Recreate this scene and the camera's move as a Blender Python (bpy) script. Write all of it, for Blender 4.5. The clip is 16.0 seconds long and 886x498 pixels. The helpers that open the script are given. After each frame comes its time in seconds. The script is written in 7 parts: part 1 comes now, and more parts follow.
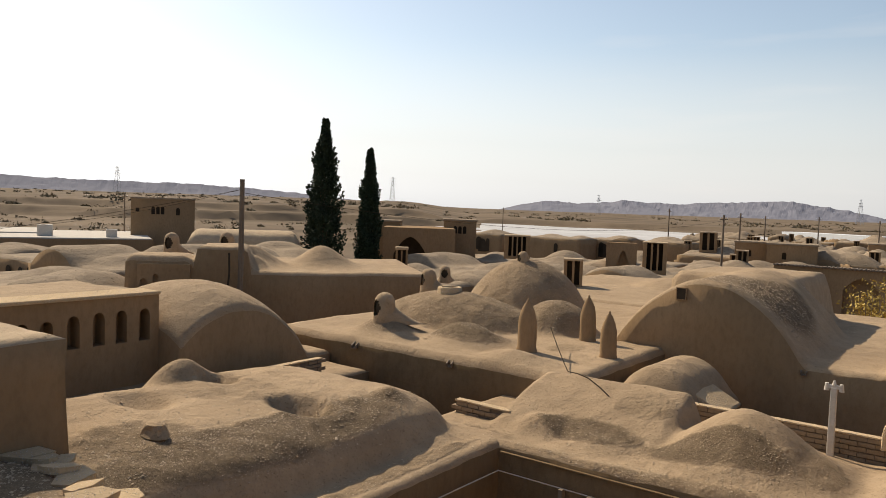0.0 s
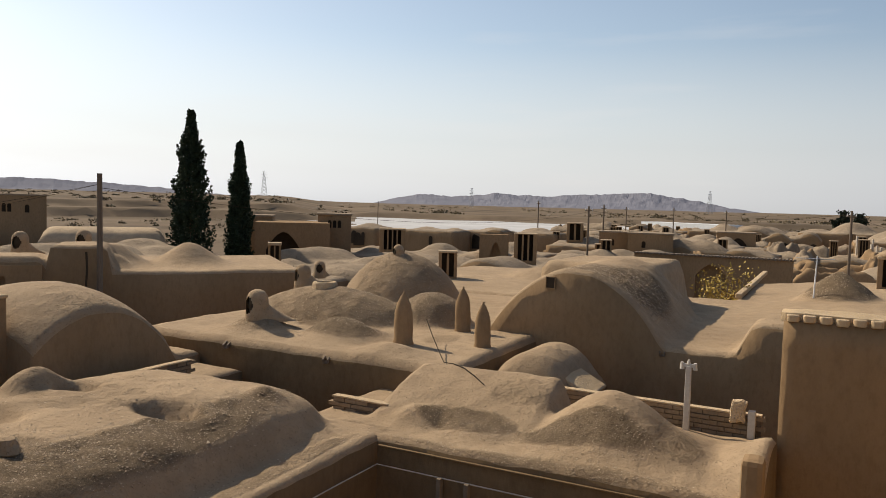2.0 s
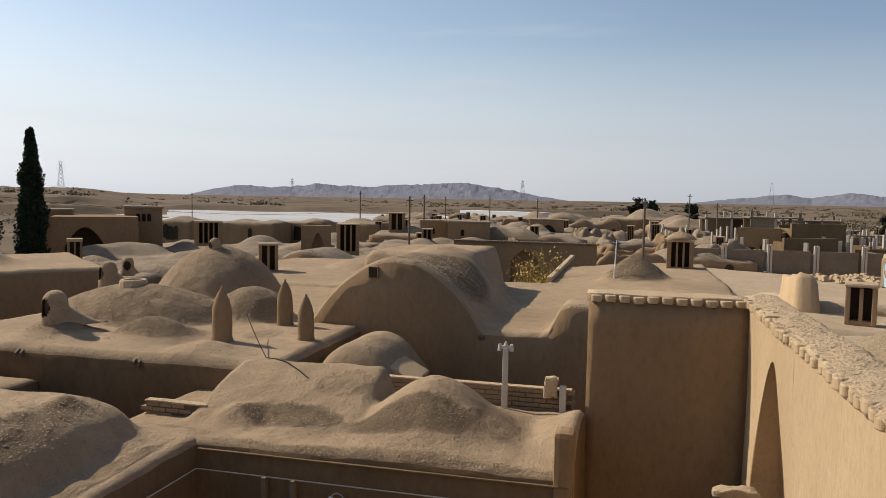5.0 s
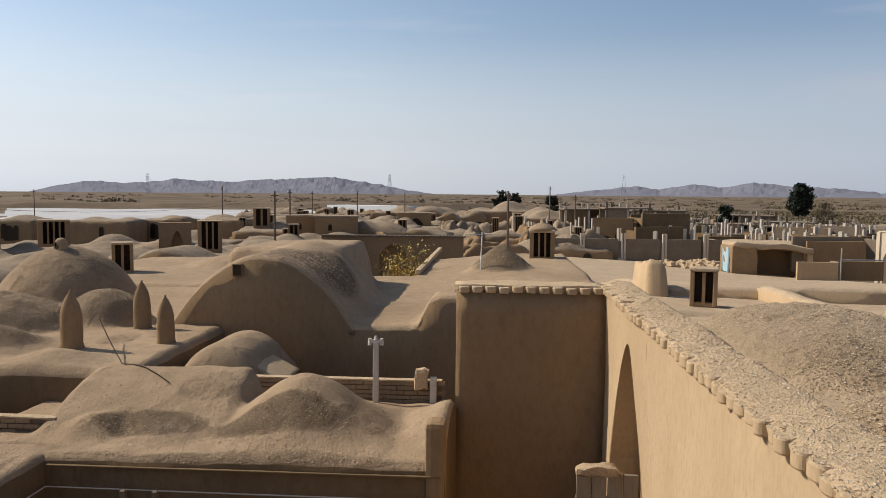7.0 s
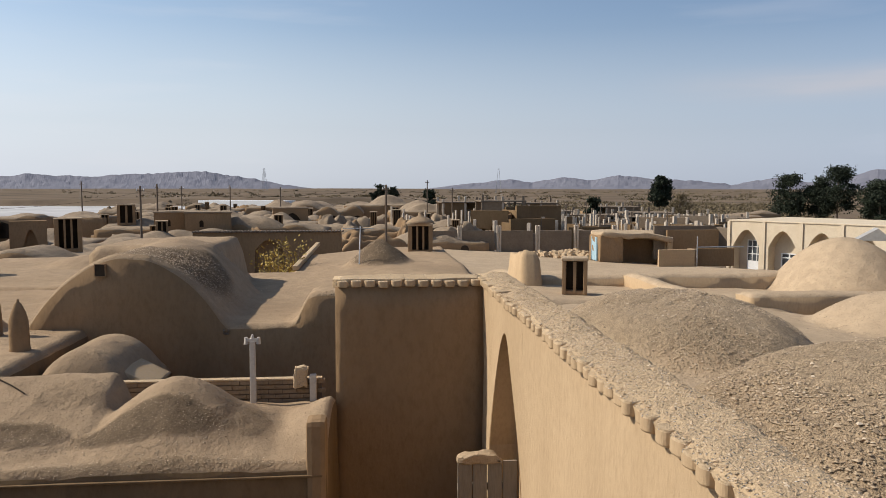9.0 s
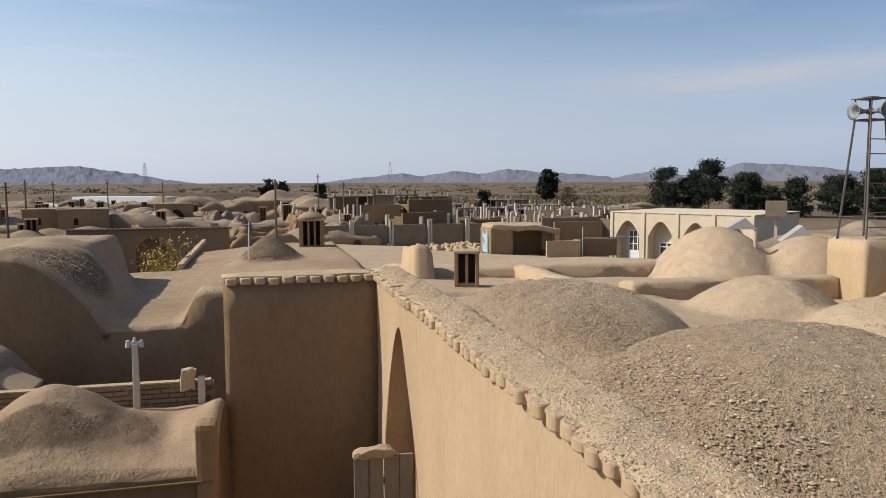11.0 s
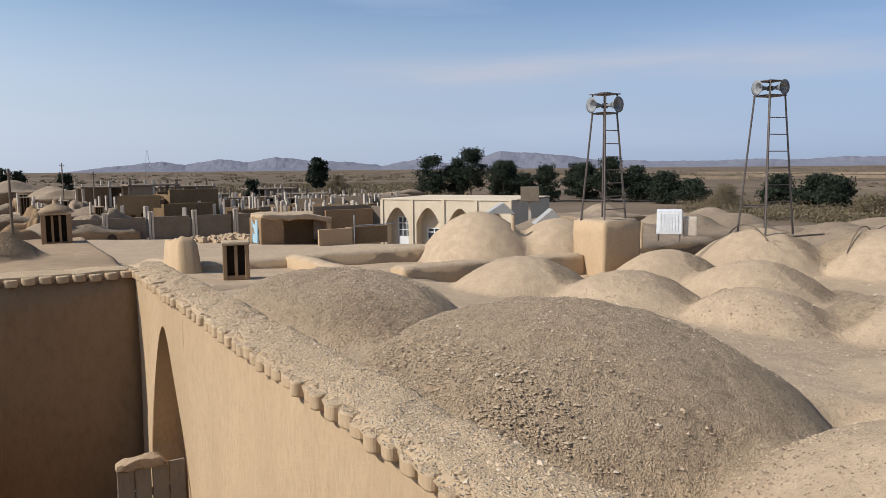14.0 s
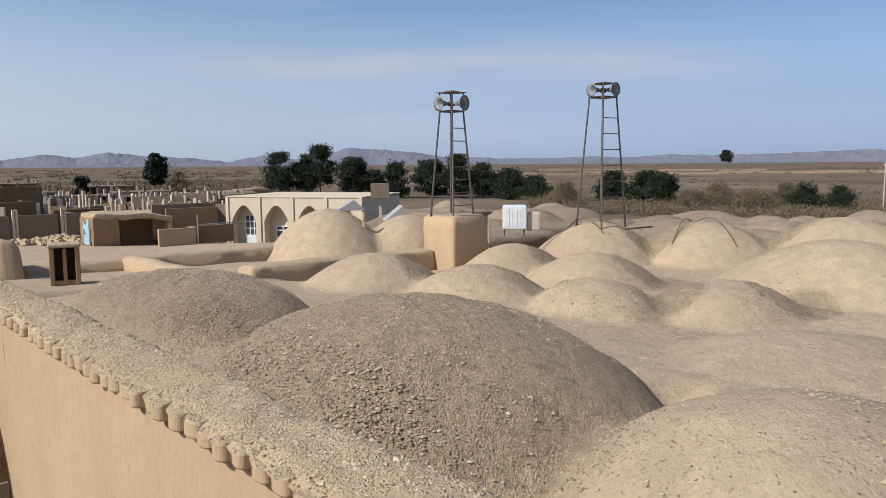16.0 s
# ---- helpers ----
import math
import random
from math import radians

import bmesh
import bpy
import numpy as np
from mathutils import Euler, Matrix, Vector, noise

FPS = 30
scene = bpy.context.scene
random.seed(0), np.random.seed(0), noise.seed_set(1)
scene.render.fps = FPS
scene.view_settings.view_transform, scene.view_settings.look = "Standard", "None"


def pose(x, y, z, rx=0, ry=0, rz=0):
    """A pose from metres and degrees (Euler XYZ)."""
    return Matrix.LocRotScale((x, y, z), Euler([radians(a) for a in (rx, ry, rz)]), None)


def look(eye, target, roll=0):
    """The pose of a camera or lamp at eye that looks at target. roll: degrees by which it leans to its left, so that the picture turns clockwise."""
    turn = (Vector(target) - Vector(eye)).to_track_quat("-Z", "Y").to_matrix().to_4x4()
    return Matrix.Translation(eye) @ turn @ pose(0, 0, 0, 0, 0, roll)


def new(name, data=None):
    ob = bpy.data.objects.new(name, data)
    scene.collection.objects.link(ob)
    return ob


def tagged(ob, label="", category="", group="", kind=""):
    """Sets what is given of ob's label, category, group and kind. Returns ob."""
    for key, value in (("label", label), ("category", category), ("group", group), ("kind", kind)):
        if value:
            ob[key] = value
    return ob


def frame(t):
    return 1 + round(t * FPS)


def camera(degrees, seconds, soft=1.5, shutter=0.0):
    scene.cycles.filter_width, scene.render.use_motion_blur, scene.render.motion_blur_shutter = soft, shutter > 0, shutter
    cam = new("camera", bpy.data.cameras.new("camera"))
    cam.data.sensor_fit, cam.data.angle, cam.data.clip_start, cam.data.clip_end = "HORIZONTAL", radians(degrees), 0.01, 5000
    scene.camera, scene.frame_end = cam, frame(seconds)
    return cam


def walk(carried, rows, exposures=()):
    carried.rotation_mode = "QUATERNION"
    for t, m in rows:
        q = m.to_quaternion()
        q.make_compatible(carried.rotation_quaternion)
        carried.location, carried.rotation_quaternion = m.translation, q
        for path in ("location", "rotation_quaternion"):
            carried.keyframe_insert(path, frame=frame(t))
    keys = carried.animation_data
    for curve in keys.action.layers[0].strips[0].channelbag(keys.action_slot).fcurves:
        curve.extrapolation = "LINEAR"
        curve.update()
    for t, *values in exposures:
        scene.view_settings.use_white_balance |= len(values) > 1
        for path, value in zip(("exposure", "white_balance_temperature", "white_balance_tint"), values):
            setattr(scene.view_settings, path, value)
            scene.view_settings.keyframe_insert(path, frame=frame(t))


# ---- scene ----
import collections

cam = camera(61.23, 16.0, soft=0.6)
EYE = 6.3
# seconds, then the turn of the camera (Euler XYZ degrees)
ROWS = [
    (0, 86.75, -2.01, 0.11),
    (0.5, 86.71, -1.88, -2.19),
    (1, 86.65, -1.76, -4.70),
    (1.5, 86.62, -1.63, -6.90),
    (2, 86.55, -1.51, -9.43),
    (2.5, 86.51, -1.38, -11.70),
    (3, 86.45, -1.25, -14.38),
    (3.5, 86.38, -1.14, -16.58),
    (6, 85.95, -0.75, -27.51),
    (6.5, 85.88, -0.54, -30.05),
    (7, 85.77, -0.42, -33.06),
    (7.5, 85.66, -0.38, -35.31),
    (8, 85.56, -0.25, -37.91),
    (8.5, 85.44, -0.17, -40.11),
    (9, 85.33, -0.04, -42.37),
    (9.5, 85.22, 0.03, -44.36),
    (12, 84.56, 0.40, -55.25),
    (12.5, 84.39, 0.42, -57.89),
    (13, 84.21, 0.50, -61.31),
    (13.5, 84.03, 0.53, -64.70),
    (14, 83.84, 0.54, -68.01),
    (14.5, 83.70, 0.50, -71.47),
    (15, 83.57, 0.47, -75.28),
    (15.5, 83.53, 0.42, -77.69),
    (16, 83.50, 0.41, -79.42),
]
walk(cam, [(t, pose(0.13 * t / 16, 0.07 * t / 16, EYE, rx, ry, rz)) for t, rx, ry, rz in ROWS],
     [(0, 0.12, 7500, 10), (3.5, -0.13, 7050, 10), (9, -0.07, 6600, 10), (13, -0.06, 6200, 10), (16, -0.08, 6020, 10)])

# ---------------------------------------------------------------- light
SUN_AZ, SUN_EL = -42.0, 40.0
world = bpy.data.worlds.new("sky")
scene.world = world
world.use_nodes = True
wn, wl = world.node_tree.nodes, world.node_tree.links
wn.clear()
w_out = wn.new("ShaderNodeOutputWorld")
w_bg = wn.new("ShaderNodeBackground")
w_sky = wn.new("ShaderNodeTexSky")
w_sky.sky_type = "NISHITA"
w_sky.sun_disc = False
w_sky.sun_elevation = radians(SUN_EL)
w_sky.sun_rotation = radians(SUN_AZ)
w_sky.air_density, w_sky.dust_density, w_sky.ozone_density = 1.0, 0.9, 1.3
w_bg.inputs["Strength"].default_value = 0.136
# pale dust haze: takes the yellow out of the sky towards the horizon, and a few thin streaks of cloud
w_co = wn.new("ShaderNodeTexCoord")
w_sep = wn.new("ShaderNodeSeparateXYZ")
wl.new(w_co.outputs["Generated"], w_sep.inputs[0])
w_rng = wn.new("ShaderNodeMapRange")
w_rng.inputs["From Min"].default_value, w_rng.inputs["From Max"].default_value = 0.0, 0.22
w_rng.inputs["To Min"].default_value, w_rng.inputs["To Max"].default_value = 0.95, 0.12
wl.new(w_sep.outputs["Z"], w_rng.inputs["Value"])
w_haze = wn.new("ShaderNodeMixRGB")
w_haze.blend_type = "COLOR"
w_haze.inputs["Color2"].default_value = (0.60, 0.68, 0.82, 1)
wl.new(w_rng.outputs[0], w_haze.inputs["Fac"])
wl.new(w_sky.outputs[0], w_haze.inputs["Color1"])
w_rn2 = wn.new("ShaderNodeMapRange")
w_rn2.inputs["From Min"].default_value, w_rn2.inputs["From Max"].default_value = 0.0, 0.2
w_rn2.inputs["To Min"].default_value, w_rn2.inputs["To Max"].default_value = 0.6, 0.0
wl.new(w_sep.outputs["Z"], w_rn2.inputs["Value"])
w_pale = wn.new("ShaderNodeMixRGB")
w_pale.inputs["Color2"].default_value = (5.7, 6.0, 6.5, 1)
wl.new(w_rn2.outputs[0], w_pale.inputs["Fac"])
wl.new(w_haze.outputs[0], w_pale.inputs["Color1"])
w_map = wn.new("ShaderNodeMapping")
w_map.inputs["Scale"].default_value = (2.0, 2.0, 16.0)
wl.new(w_co.outputs["Generated"], w_map.inputs["Vector"])
w_cl = wn.new("ShaderNodeTexNoise")
w_cl.inputs["Scale"].default_value, w_cl.inputs["Detail"].default_value, w_cl.inputs["Roughness"].default_value = 1.1, 5, 0.5
wl.new(w_map.outputs[0], w_cl.inputs["Vector"])
w_cr = wn.new("ShaderNodeValToRGB")
w_cr.color_ramp.elements[0].position, w_cr.color_ramp.elements[1].position = 0.55, 0.80
w_cr.color_ramp.elements[0].color, w_cr.color_ramp.elements[1].color = (0, 0, 0, 1), (0.32, 0.32, 0.32, 1)
wl.new(w_cl.outputs["Fac"], w_cr.inputs["Fac"])
w_mix = wn.new("ShaderNodeMixRGB")
w_mix.inputs["Color2"].default_value = (6.2, 6.2, 6.6, 1)
wl.new(w_cr.outputs[0], w_mix.inputs["Fac"])
wl.new(w_pale.outputs[0], w_mix.inputs["Color1"])
# the sky deepens away from the sun
w_dot = wn.new("ShaderNodeVectorMath")
w_dot.operation = "DOT_PRODUCT"
wl.new(w_co.outputs["Generated"], w_dot.inputs[0])
w_dot.inputs[1].default_value = (math.sin(radians(SUN_AZ)), math.cos(radians(SUN_AZ)), 0.0)
w_deep = wn.new("ShaderNodeMapRange")
w_deep.inputs["From Min"].default_value, w_deep.inputs["From Max"].default_value = -0.9, 0.35
w_deep.inputs["To Min"].default_value, w_deep.inputs["To Max"].default_value = 1.0, 0.0
wl.new(w_dot.outputs["Value"], w_deep.inputs["Value"])
w_mul = wn.new("ShaderNodeMixRGB")
w_mul.blend_type = "MULTIPLY"
w_mul.inputs["Color2"].default_value = (0.56, 0.64, 0.77, 1)
wl.new(w_deep.outputs[0], w_mul.inputs["Fac"])
wl.new(w_mix.outputs[0], w_mul.inputs["Color1"])
# one thin veil of cloud low in the east
w_east = wn.new("ShaderNodeVectorMath")
w_east.operation = "DOT_PRODUCT"
wl.new(w_co.outputs["Generated"], w_east.inputs[0])
w_east.inputs[1].default_value = (math.sin(radians(80)), math.cos(radians(80)), 0.0)
w_side = wn.new("ShaderNodeMapRange")
w_side.inputs["From Min"].default_value, w_side.inputs["From Max"].default_value = 0.90, 0.985
wl.new(w_east.outputs["Value"], w_side.inputs["Value"])
w_lift = wn.new("ShaderNodeMath")
w_lift.operation = "SUBTRACT"
wl.new(w_sep.outputs["Z"], w_lift.inputs[0])
w_lift.inputs[1].default_value = 0.122
w_far = wn.new("ShaderNodeMath")
w_far.operation = "ABSOLUTE"
wl.new(w_lift.outputs[0], w_far.inputs[0])
w_band = wn.new("ShaderNodeMapRange")
w_band.interpolation_type = "SMOOTHSTEP"
w_band.inputs["From Min"].default_value, w_band.inputs["From Max"].default_value = 0.0, 0.035
w_band.inputs["To Min"].default_value, w_band.inputs["To Max"].default_value = 0.75, 0.0
wl.new(w_far.outputs[0], w_band.inputs["Value"])
w_wisp = wn.new("ShaderNodeMapRange")
w_wisp.inputs["From Min"].default_value, w_wisp.inputs["From Max"].default_value = 0.36, 0.62
wl.new(w_cl.outputs["Fac"], w_wisp.inputs["Value"])
w_p1 = wn.new("ShaderNodeMath")
w_p1.operation = "MULTIPLY"
wl.new(w_side.outputs[0], w_p1.inputs[0])
wl.new(w_band.outputs[0], w_p1.inputs[1])
w_p2 = wn.new("ShaderNodeMath")
w_p2.operation = "MULTIPLY"
wl.new(w_p1.outputs[0], w_p2.inputs[0])
wl.new(w_wisp.outputs[0], w_p2.inputs[1])
w_veil = wn.new("ShaderNodeMixRGB")
w_veil.inputs["Color2"].default_value = (4.3, 4.3, 4.7, 1)
wl.new(w_p2.outputs[0], w_veil.inputs["Fac"])
wl.new(w_mul.outputs[0], w_veil.inputs["Color1"])
wl.new(w_veil.outputs[0], w_bg.inputs["Color"])
wl.new(w_bg.outputs[0], w_out.inputs["Surface"])

sun = new("sun", bpy.data.lights.new("sun", "SUN"))
sun.data.energy, sun.data.angle, sun.data.color = 4.8, radians(0.6), (1.0, 0.94, 0.85)
a, e = radians(SUN_AZ), radians(SUN_EL)
sun.matrix_world = look((math.sin(a) * math.cos(e) * 50, math.cos(a) * math.cos(e) * 50, math.sin(e) * 50), (0, 0, 0))


# ---------------------------------------------------------------- materials
def material(name, colours, grain=8.0, rough=0.95, bump=0.3, depth=0.02, stains=0.6, pebbles=0.0, metal=0.0, stretch=(1, 1, 1)):
    """Two scales of mottling between three colours, fine relief, and a sprinkle of pebbles if wanted."""
    m = bpy.data.materials.new(name)
    m.use_nodes = True
    n, l = m.node_tree.nodes, m.node_tree.links
    b = n["Principled BSDF"]
    b.inputs["Roughness"].default_value = rough
    b.inputs["Metallic"].default_value = metal
    b.inputs["Specular IOR Level"].default_value = 0.03 if rough > 0.9 else 0.25 if rough > 0.7 else 0.5
    geo = n.new("ShaderNodeNewGeometry")
    mp = n.new("ShaderNodeMapping")
    mp.inputs["Scale"].default_value = stretch
    l.new(geo.outputs["Position"], mp.inputs["Vector"])
    big = n.new("ShaderNodeTexNoise")
    big.inputs["Scale"].default_value, big.inputs["Detail"].default_value, big.inputs["Roughness"].default_value = stains, 6, 0.6
    fine = n.new("ShaderNodeTexNoise")
    fine.inputs["Scale"].default_value, fine.inputs["Detail"].default_value, fine.inputs["Roughness"].default_value = grain, 8, 0.7
    for t in (big, fine):
        l.new(mp.outputs[0], t.inputs["Vector"])
    ramp = n.new("ShaderNodeValToRGB")
    ramp.color_ramp.elements[0].position, ramp.color_ramp.elements[1].position = 0.3, 0.72
    ramp.color_ramp.elements[0].color, ramp.color_ramp.elements[1].color = (*colours[0], 1), (*colours[1], 1)
    l.new(big.outputs["Fac"], ramp.inputs["Fac"])
    mix = n.new("ShaderNodeMixRGB")
    mix.blend_type = "MIX"
    r2 = n.new("ShaderNodeValToRGB")
    r2.color_ramp.elements[0].position, r2.color_ramp.elements[1].position = 0.45, 0.8
    r2.color_ramp.elements[0].color, r2.color_ramp.elements[1].color = (0, 0, 0, 1), (0.7, 0.7, 0.7, 1)
    l.new(fine.outputs["Fac"], r2.inputs["Fac"])
    l.new(r2.outputs[0], mix.inputs["Fac"])
    l.new(ramp.outputs[0], mix.inputs["Color1"])
    mix.inputs["Color2"].default_value = (*colours[2], 1)
    last, height = mix.outputs[0], fine.outputs["Fac"]
    if pebbles:
        vor = n.new("ShaderNodeTexVoronoi")
        vor.inputs["Scale"].default_value = pebbles
        l.new(geo.outputs["Position"], vor.inputs["Vector"])
        pr = n.new("ShaderNodeValToRGB")
        pr.color_ramp.elements[0].position, pr.color_ramp.elements[1].position = 0.12, 0.32
        pr.color_ramp.elements[0].color, pr.color_ramp.elements[1].color = (1, 1, 1, 1), (0, 0, 0, 1)
        l.new(vor.outputs["Distance"], pr.inputs["Fac"])
        hs = n.new("ShaderNodeHueSaturation")
        hs.inputs["Saturation"].default_value, hs.inputs["Value"].default_value = 0.5, 1.0
        l.new(mix.outputs[0], hs.inputs["Color"])
        sep = n.new("ShaderNodeSeparateColor")
        l.new(vor.outputs["Color"], sep.inputs[0])
        rng = n.new("ShaderNodeMapRange")
        rng.inputs["To Min"].default_value, rng.inputs["To Max"].default_value = 0.68, 1.35
        l.new(sep.outputs[0], rng.inputs["Value"])
        l.new(rng.outputs[0], hs.inputs["Value"])
        m2 = n.new("ShaderNodeMixRGB")
        l.new(pr.outputs[0], m2.inputs["Fac"])
        l.new(last, m2.inputs["Color1"])
        l.new(hs.outputs[0], m2.inputs["Color2"])
        last = m2.outputs[0]
        add = n.new("ShaderNodeMath")
        add.operation = "MULTIPLY_ADD"
        l.new(pr.outputs[0], add.inputs[0])
        add.inputs[1].default_value = 0.8
        l.new(fine.outputs["Fac"], add.inputs[2])
        height = add.outputs[0]
    l.new(last, b.inputs["Base Color"])
    bp = n.new("ShaderNodeBump")
    bp.inputs["Strength"].default_value, bp.inputs["Distance"].default_value = bump, depth
    l.new(height, bp.inputs["Height"])
    l.new(bp.outputs[0], b.inputs["Normal"])
    return m


def earth(name, sand, dark, gravel, scale=1.0):
    """Sun-dried straw and clay plaster: blown sand over coarse gravel, the gravel where the mesh's own "gravel" value says."""
    m = bpy.data.materials.new(name)
    m.use_nodes = True
    n, l = m.node_tree.nodes, m.node_tree.links
    b = n["Principled BSDF"]
    b.inputs["Roughness"].default_value = 0.97
    b.inputs["Specular IOR Level"].default_value = 0.15
    geo = n.new("ShaderNodeNewGeometry")
    att = n.new("ShaderNodeAttribute")
    att.attribute_name = "gravel"

    def noise_at(sc, detail=6, rough=0.6):
        t = n.new("ShaderNodeTexNoise")
        t.inputs["Scale"].default_value, t.inputs["Detail"].default_value, t.inputs["Roughness"].default_value = sc * scale, detail, rough
        l.new(geo.outputs["Position"], t.inputs["Vector"])
        return t.outputs["Fac"]

    def ramp(src, lo, hi, c0, c1):
        r = n.new("ShaderNodeValToRGB")
        r.color_ramp.elements[0].position, r.color_ramp.elements[1].position = lo, hi
        r.color_ramp.elements[0].color, r.color_ramp.elements[1].color = (*c0, 1), (*c1, 1)
        l.new(src, r.inputs["Fac"])
        return r.outputs[0]

    def mixed(fac, c1, c2, how="MIX"):
        x = n.new("ShaderNodeMixRGB")
        x.blend_type = how
        for sock, v in (("Fac", fac), ("Color1", c1), ("Color2", c2)):
            if isinstance(v, (int, float)):
                x.inputs[sock].default_value = v
            elif isinstance(v, tuple):
                x.inputs[sock].default_value = (*v, 1)
            else:
                l.new(v, x.inputs[sock])
        return x.outputs[0]

    def maths(op, p, q):
        x = n.new("ShaderNodeMath")
        x.operation = op
        for k, v in enumerate((p, q)):
            if isinstance(v, (int, float)):
                x.inputs[k].default_value = v
            else:
                l.new(v, x.inputs[k])
        return x.outputs[0]

    big, mid, fine, grit = noise_at(0.45), noise_at(3.5), noise_at(24, 6, 0.7), noise_at(60, 3, 0.75)
    base = ramp(big, 0.3, 0.7, dark, sand)
    base = mixed(ramp(mid, 0.40, 0.60, (0.5, 0.5, 0.5), (0, 0, 0)), base, tuple(c * 0.86 for c in dark))
    base = mixed(ramp(fine, 0.54, 0.72, (0, 0, 0), (0.75, 0.75, 0.75)), base, tuple(c * 0.6 for c in dark))
    # crumbs: cells of uneven size, pushed about so that no row shows
    warp = n.new("ShaderNodeTexNoise")
    warp.inputs["Scale"].default_value, warp.inputs["Detail"].default_value = 30 * scale, 3
    l.new(geo.outputs["Position"], warp.inputs["Vector"])
    push = n.new("ShaderNodeVectorMath")
    push.operation = "MULTIPLY_ADD"
    l.new(warp.outputs["Color"], push.inputs[0])
    push.inputs[1].default_value = (0.06 / scale,) * 3
    l.new(geo.outputs["Position"], push.inputs[2])
    vor = n.new("ShaderNodeTexVoronoi")
    vor.inputs["Scale"].default_value = 58 * scale
    l.new(push.outputs[0], vor.inputs["Vector"])
    sep = n.new("ShaderNodeSeparateColor")
    l.new(vor.outputs["Color"], sep.inputs[0])
    stone_tone = ramp(sep.outputs[0], 0.05, 0.95, tuple(c * 0.42 for c in gravel), tuple(min(1, c * 1.5) for c in gravel))
    round_ = ramp(vor.outputs["Distance"], 0.15, 0.5, (1, 1, 1), (0, 0, 0))
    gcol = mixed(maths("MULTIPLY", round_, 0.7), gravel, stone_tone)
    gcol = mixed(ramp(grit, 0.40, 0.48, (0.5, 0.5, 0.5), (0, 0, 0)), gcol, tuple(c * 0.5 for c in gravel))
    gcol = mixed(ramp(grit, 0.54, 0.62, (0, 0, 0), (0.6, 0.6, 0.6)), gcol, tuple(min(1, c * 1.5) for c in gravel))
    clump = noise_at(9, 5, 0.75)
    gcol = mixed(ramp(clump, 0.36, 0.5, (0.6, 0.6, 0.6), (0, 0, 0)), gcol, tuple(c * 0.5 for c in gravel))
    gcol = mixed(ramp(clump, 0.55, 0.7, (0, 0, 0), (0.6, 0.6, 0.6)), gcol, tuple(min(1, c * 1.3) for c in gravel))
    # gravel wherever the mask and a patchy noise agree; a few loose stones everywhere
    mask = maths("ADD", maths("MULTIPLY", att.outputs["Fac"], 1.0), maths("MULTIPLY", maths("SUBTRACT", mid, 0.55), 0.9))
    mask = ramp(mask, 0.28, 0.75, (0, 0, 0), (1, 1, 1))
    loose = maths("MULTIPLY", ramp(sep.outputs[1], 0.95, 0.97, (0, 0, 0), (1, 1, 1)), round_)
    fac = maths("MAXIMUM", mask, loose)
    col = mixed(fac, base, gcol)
    l.new(col, b.inputs["Base Color"])
    h = maths("ADD", maths("MULTIPLY", fine, 0.36), maths("MULTIPLY", maths("MULTIPLY", round_, fac), 0.24))
    h = maths("ADD", h, maths("MULTIPLY", maths("MULTIPLY", grit, fac), 0.4))
    h = maths("ADD", h, maths("MULTIPLY", mid, 0.9))
    h = maths("ADD", h, maths("MULTIPLY", maths("MULTIPLY", clump, fac), 0.7))
    bp = n.new("ShaderNodeBump")
    bp.inputs["Strength"].default_value, bp.inputs["Distance"].default_value = 1.0, 0.05 / scale
    l.new(h, bp.inputs["Height"])
    l.new(bp.outputs[0], b.inputs["Normal"])
    return m


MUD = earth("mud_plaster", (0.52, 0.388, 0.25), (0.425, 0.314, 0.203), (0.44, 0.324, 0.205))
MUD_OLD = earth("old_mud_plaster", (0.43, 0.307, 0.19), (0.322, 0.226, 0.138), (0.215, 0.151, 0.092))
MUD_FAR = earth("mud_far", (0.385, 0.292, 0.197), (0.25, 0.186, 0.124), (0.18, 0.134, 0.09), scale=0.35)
# Darker than the roof clay: part of the walls' shade sits in this colour
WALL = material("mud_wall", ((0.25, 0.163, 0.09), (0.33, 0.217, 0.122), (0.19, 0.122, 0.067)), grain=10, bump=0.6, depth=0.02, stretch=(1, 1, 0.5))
# Weathered clay, darkened further to put the old fronts' shade into it
WALL_OLD_SHADE = material("weathered_shaded_mud_wall", ((0.172, 0.112, 0.06), (0.235, 0.155, 0.085), (0.126, 0.082, 0.043)), grain=9, bump=0.7, depth=0.025, stains=0.8, stretch=(1, 1, 0.5))
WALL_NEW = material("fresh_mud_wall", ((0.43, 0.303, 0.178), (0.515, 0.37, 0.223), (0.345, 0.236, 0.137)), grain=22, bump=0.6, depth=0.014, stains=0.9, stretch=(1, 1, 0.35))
STRAW = material("coping_earth", ((0.53, 0.385, 0.235), (0.62, 0.46, 0.29), (0.42, 0.30, 0.178)), grain=30, bump=0.9, depth=0.03, pebbles=38)
def stone_mix(name, tones):
    """Loose stones, each of its own tone."""
    m = bpy.data.materials.new(name)
    m.use_nodes = True
    n, l = m.node_tree.nodes, m.node_tree.links
    geo = n.new("ShaderNodeNewGeometry")
    r = n.new("ShaderNodeValToRGB")
    for k, (pos, c) in enumerate(tones):
        e = r.color_ramp.elements[k] if k < 2 else r.color_ramp.elements.new(pos)
        e.position, e.color = pos, (*c, 1)
    l.new(geo.outputs["Random Per Island"], r.inputs["Fac"])
    l.new(r.outputs[0], n["Principled BSDF"].inputs["Base Color"])
    n["Principled BSDF"].inputs["Roughness"].default_value = 0.9
    return m


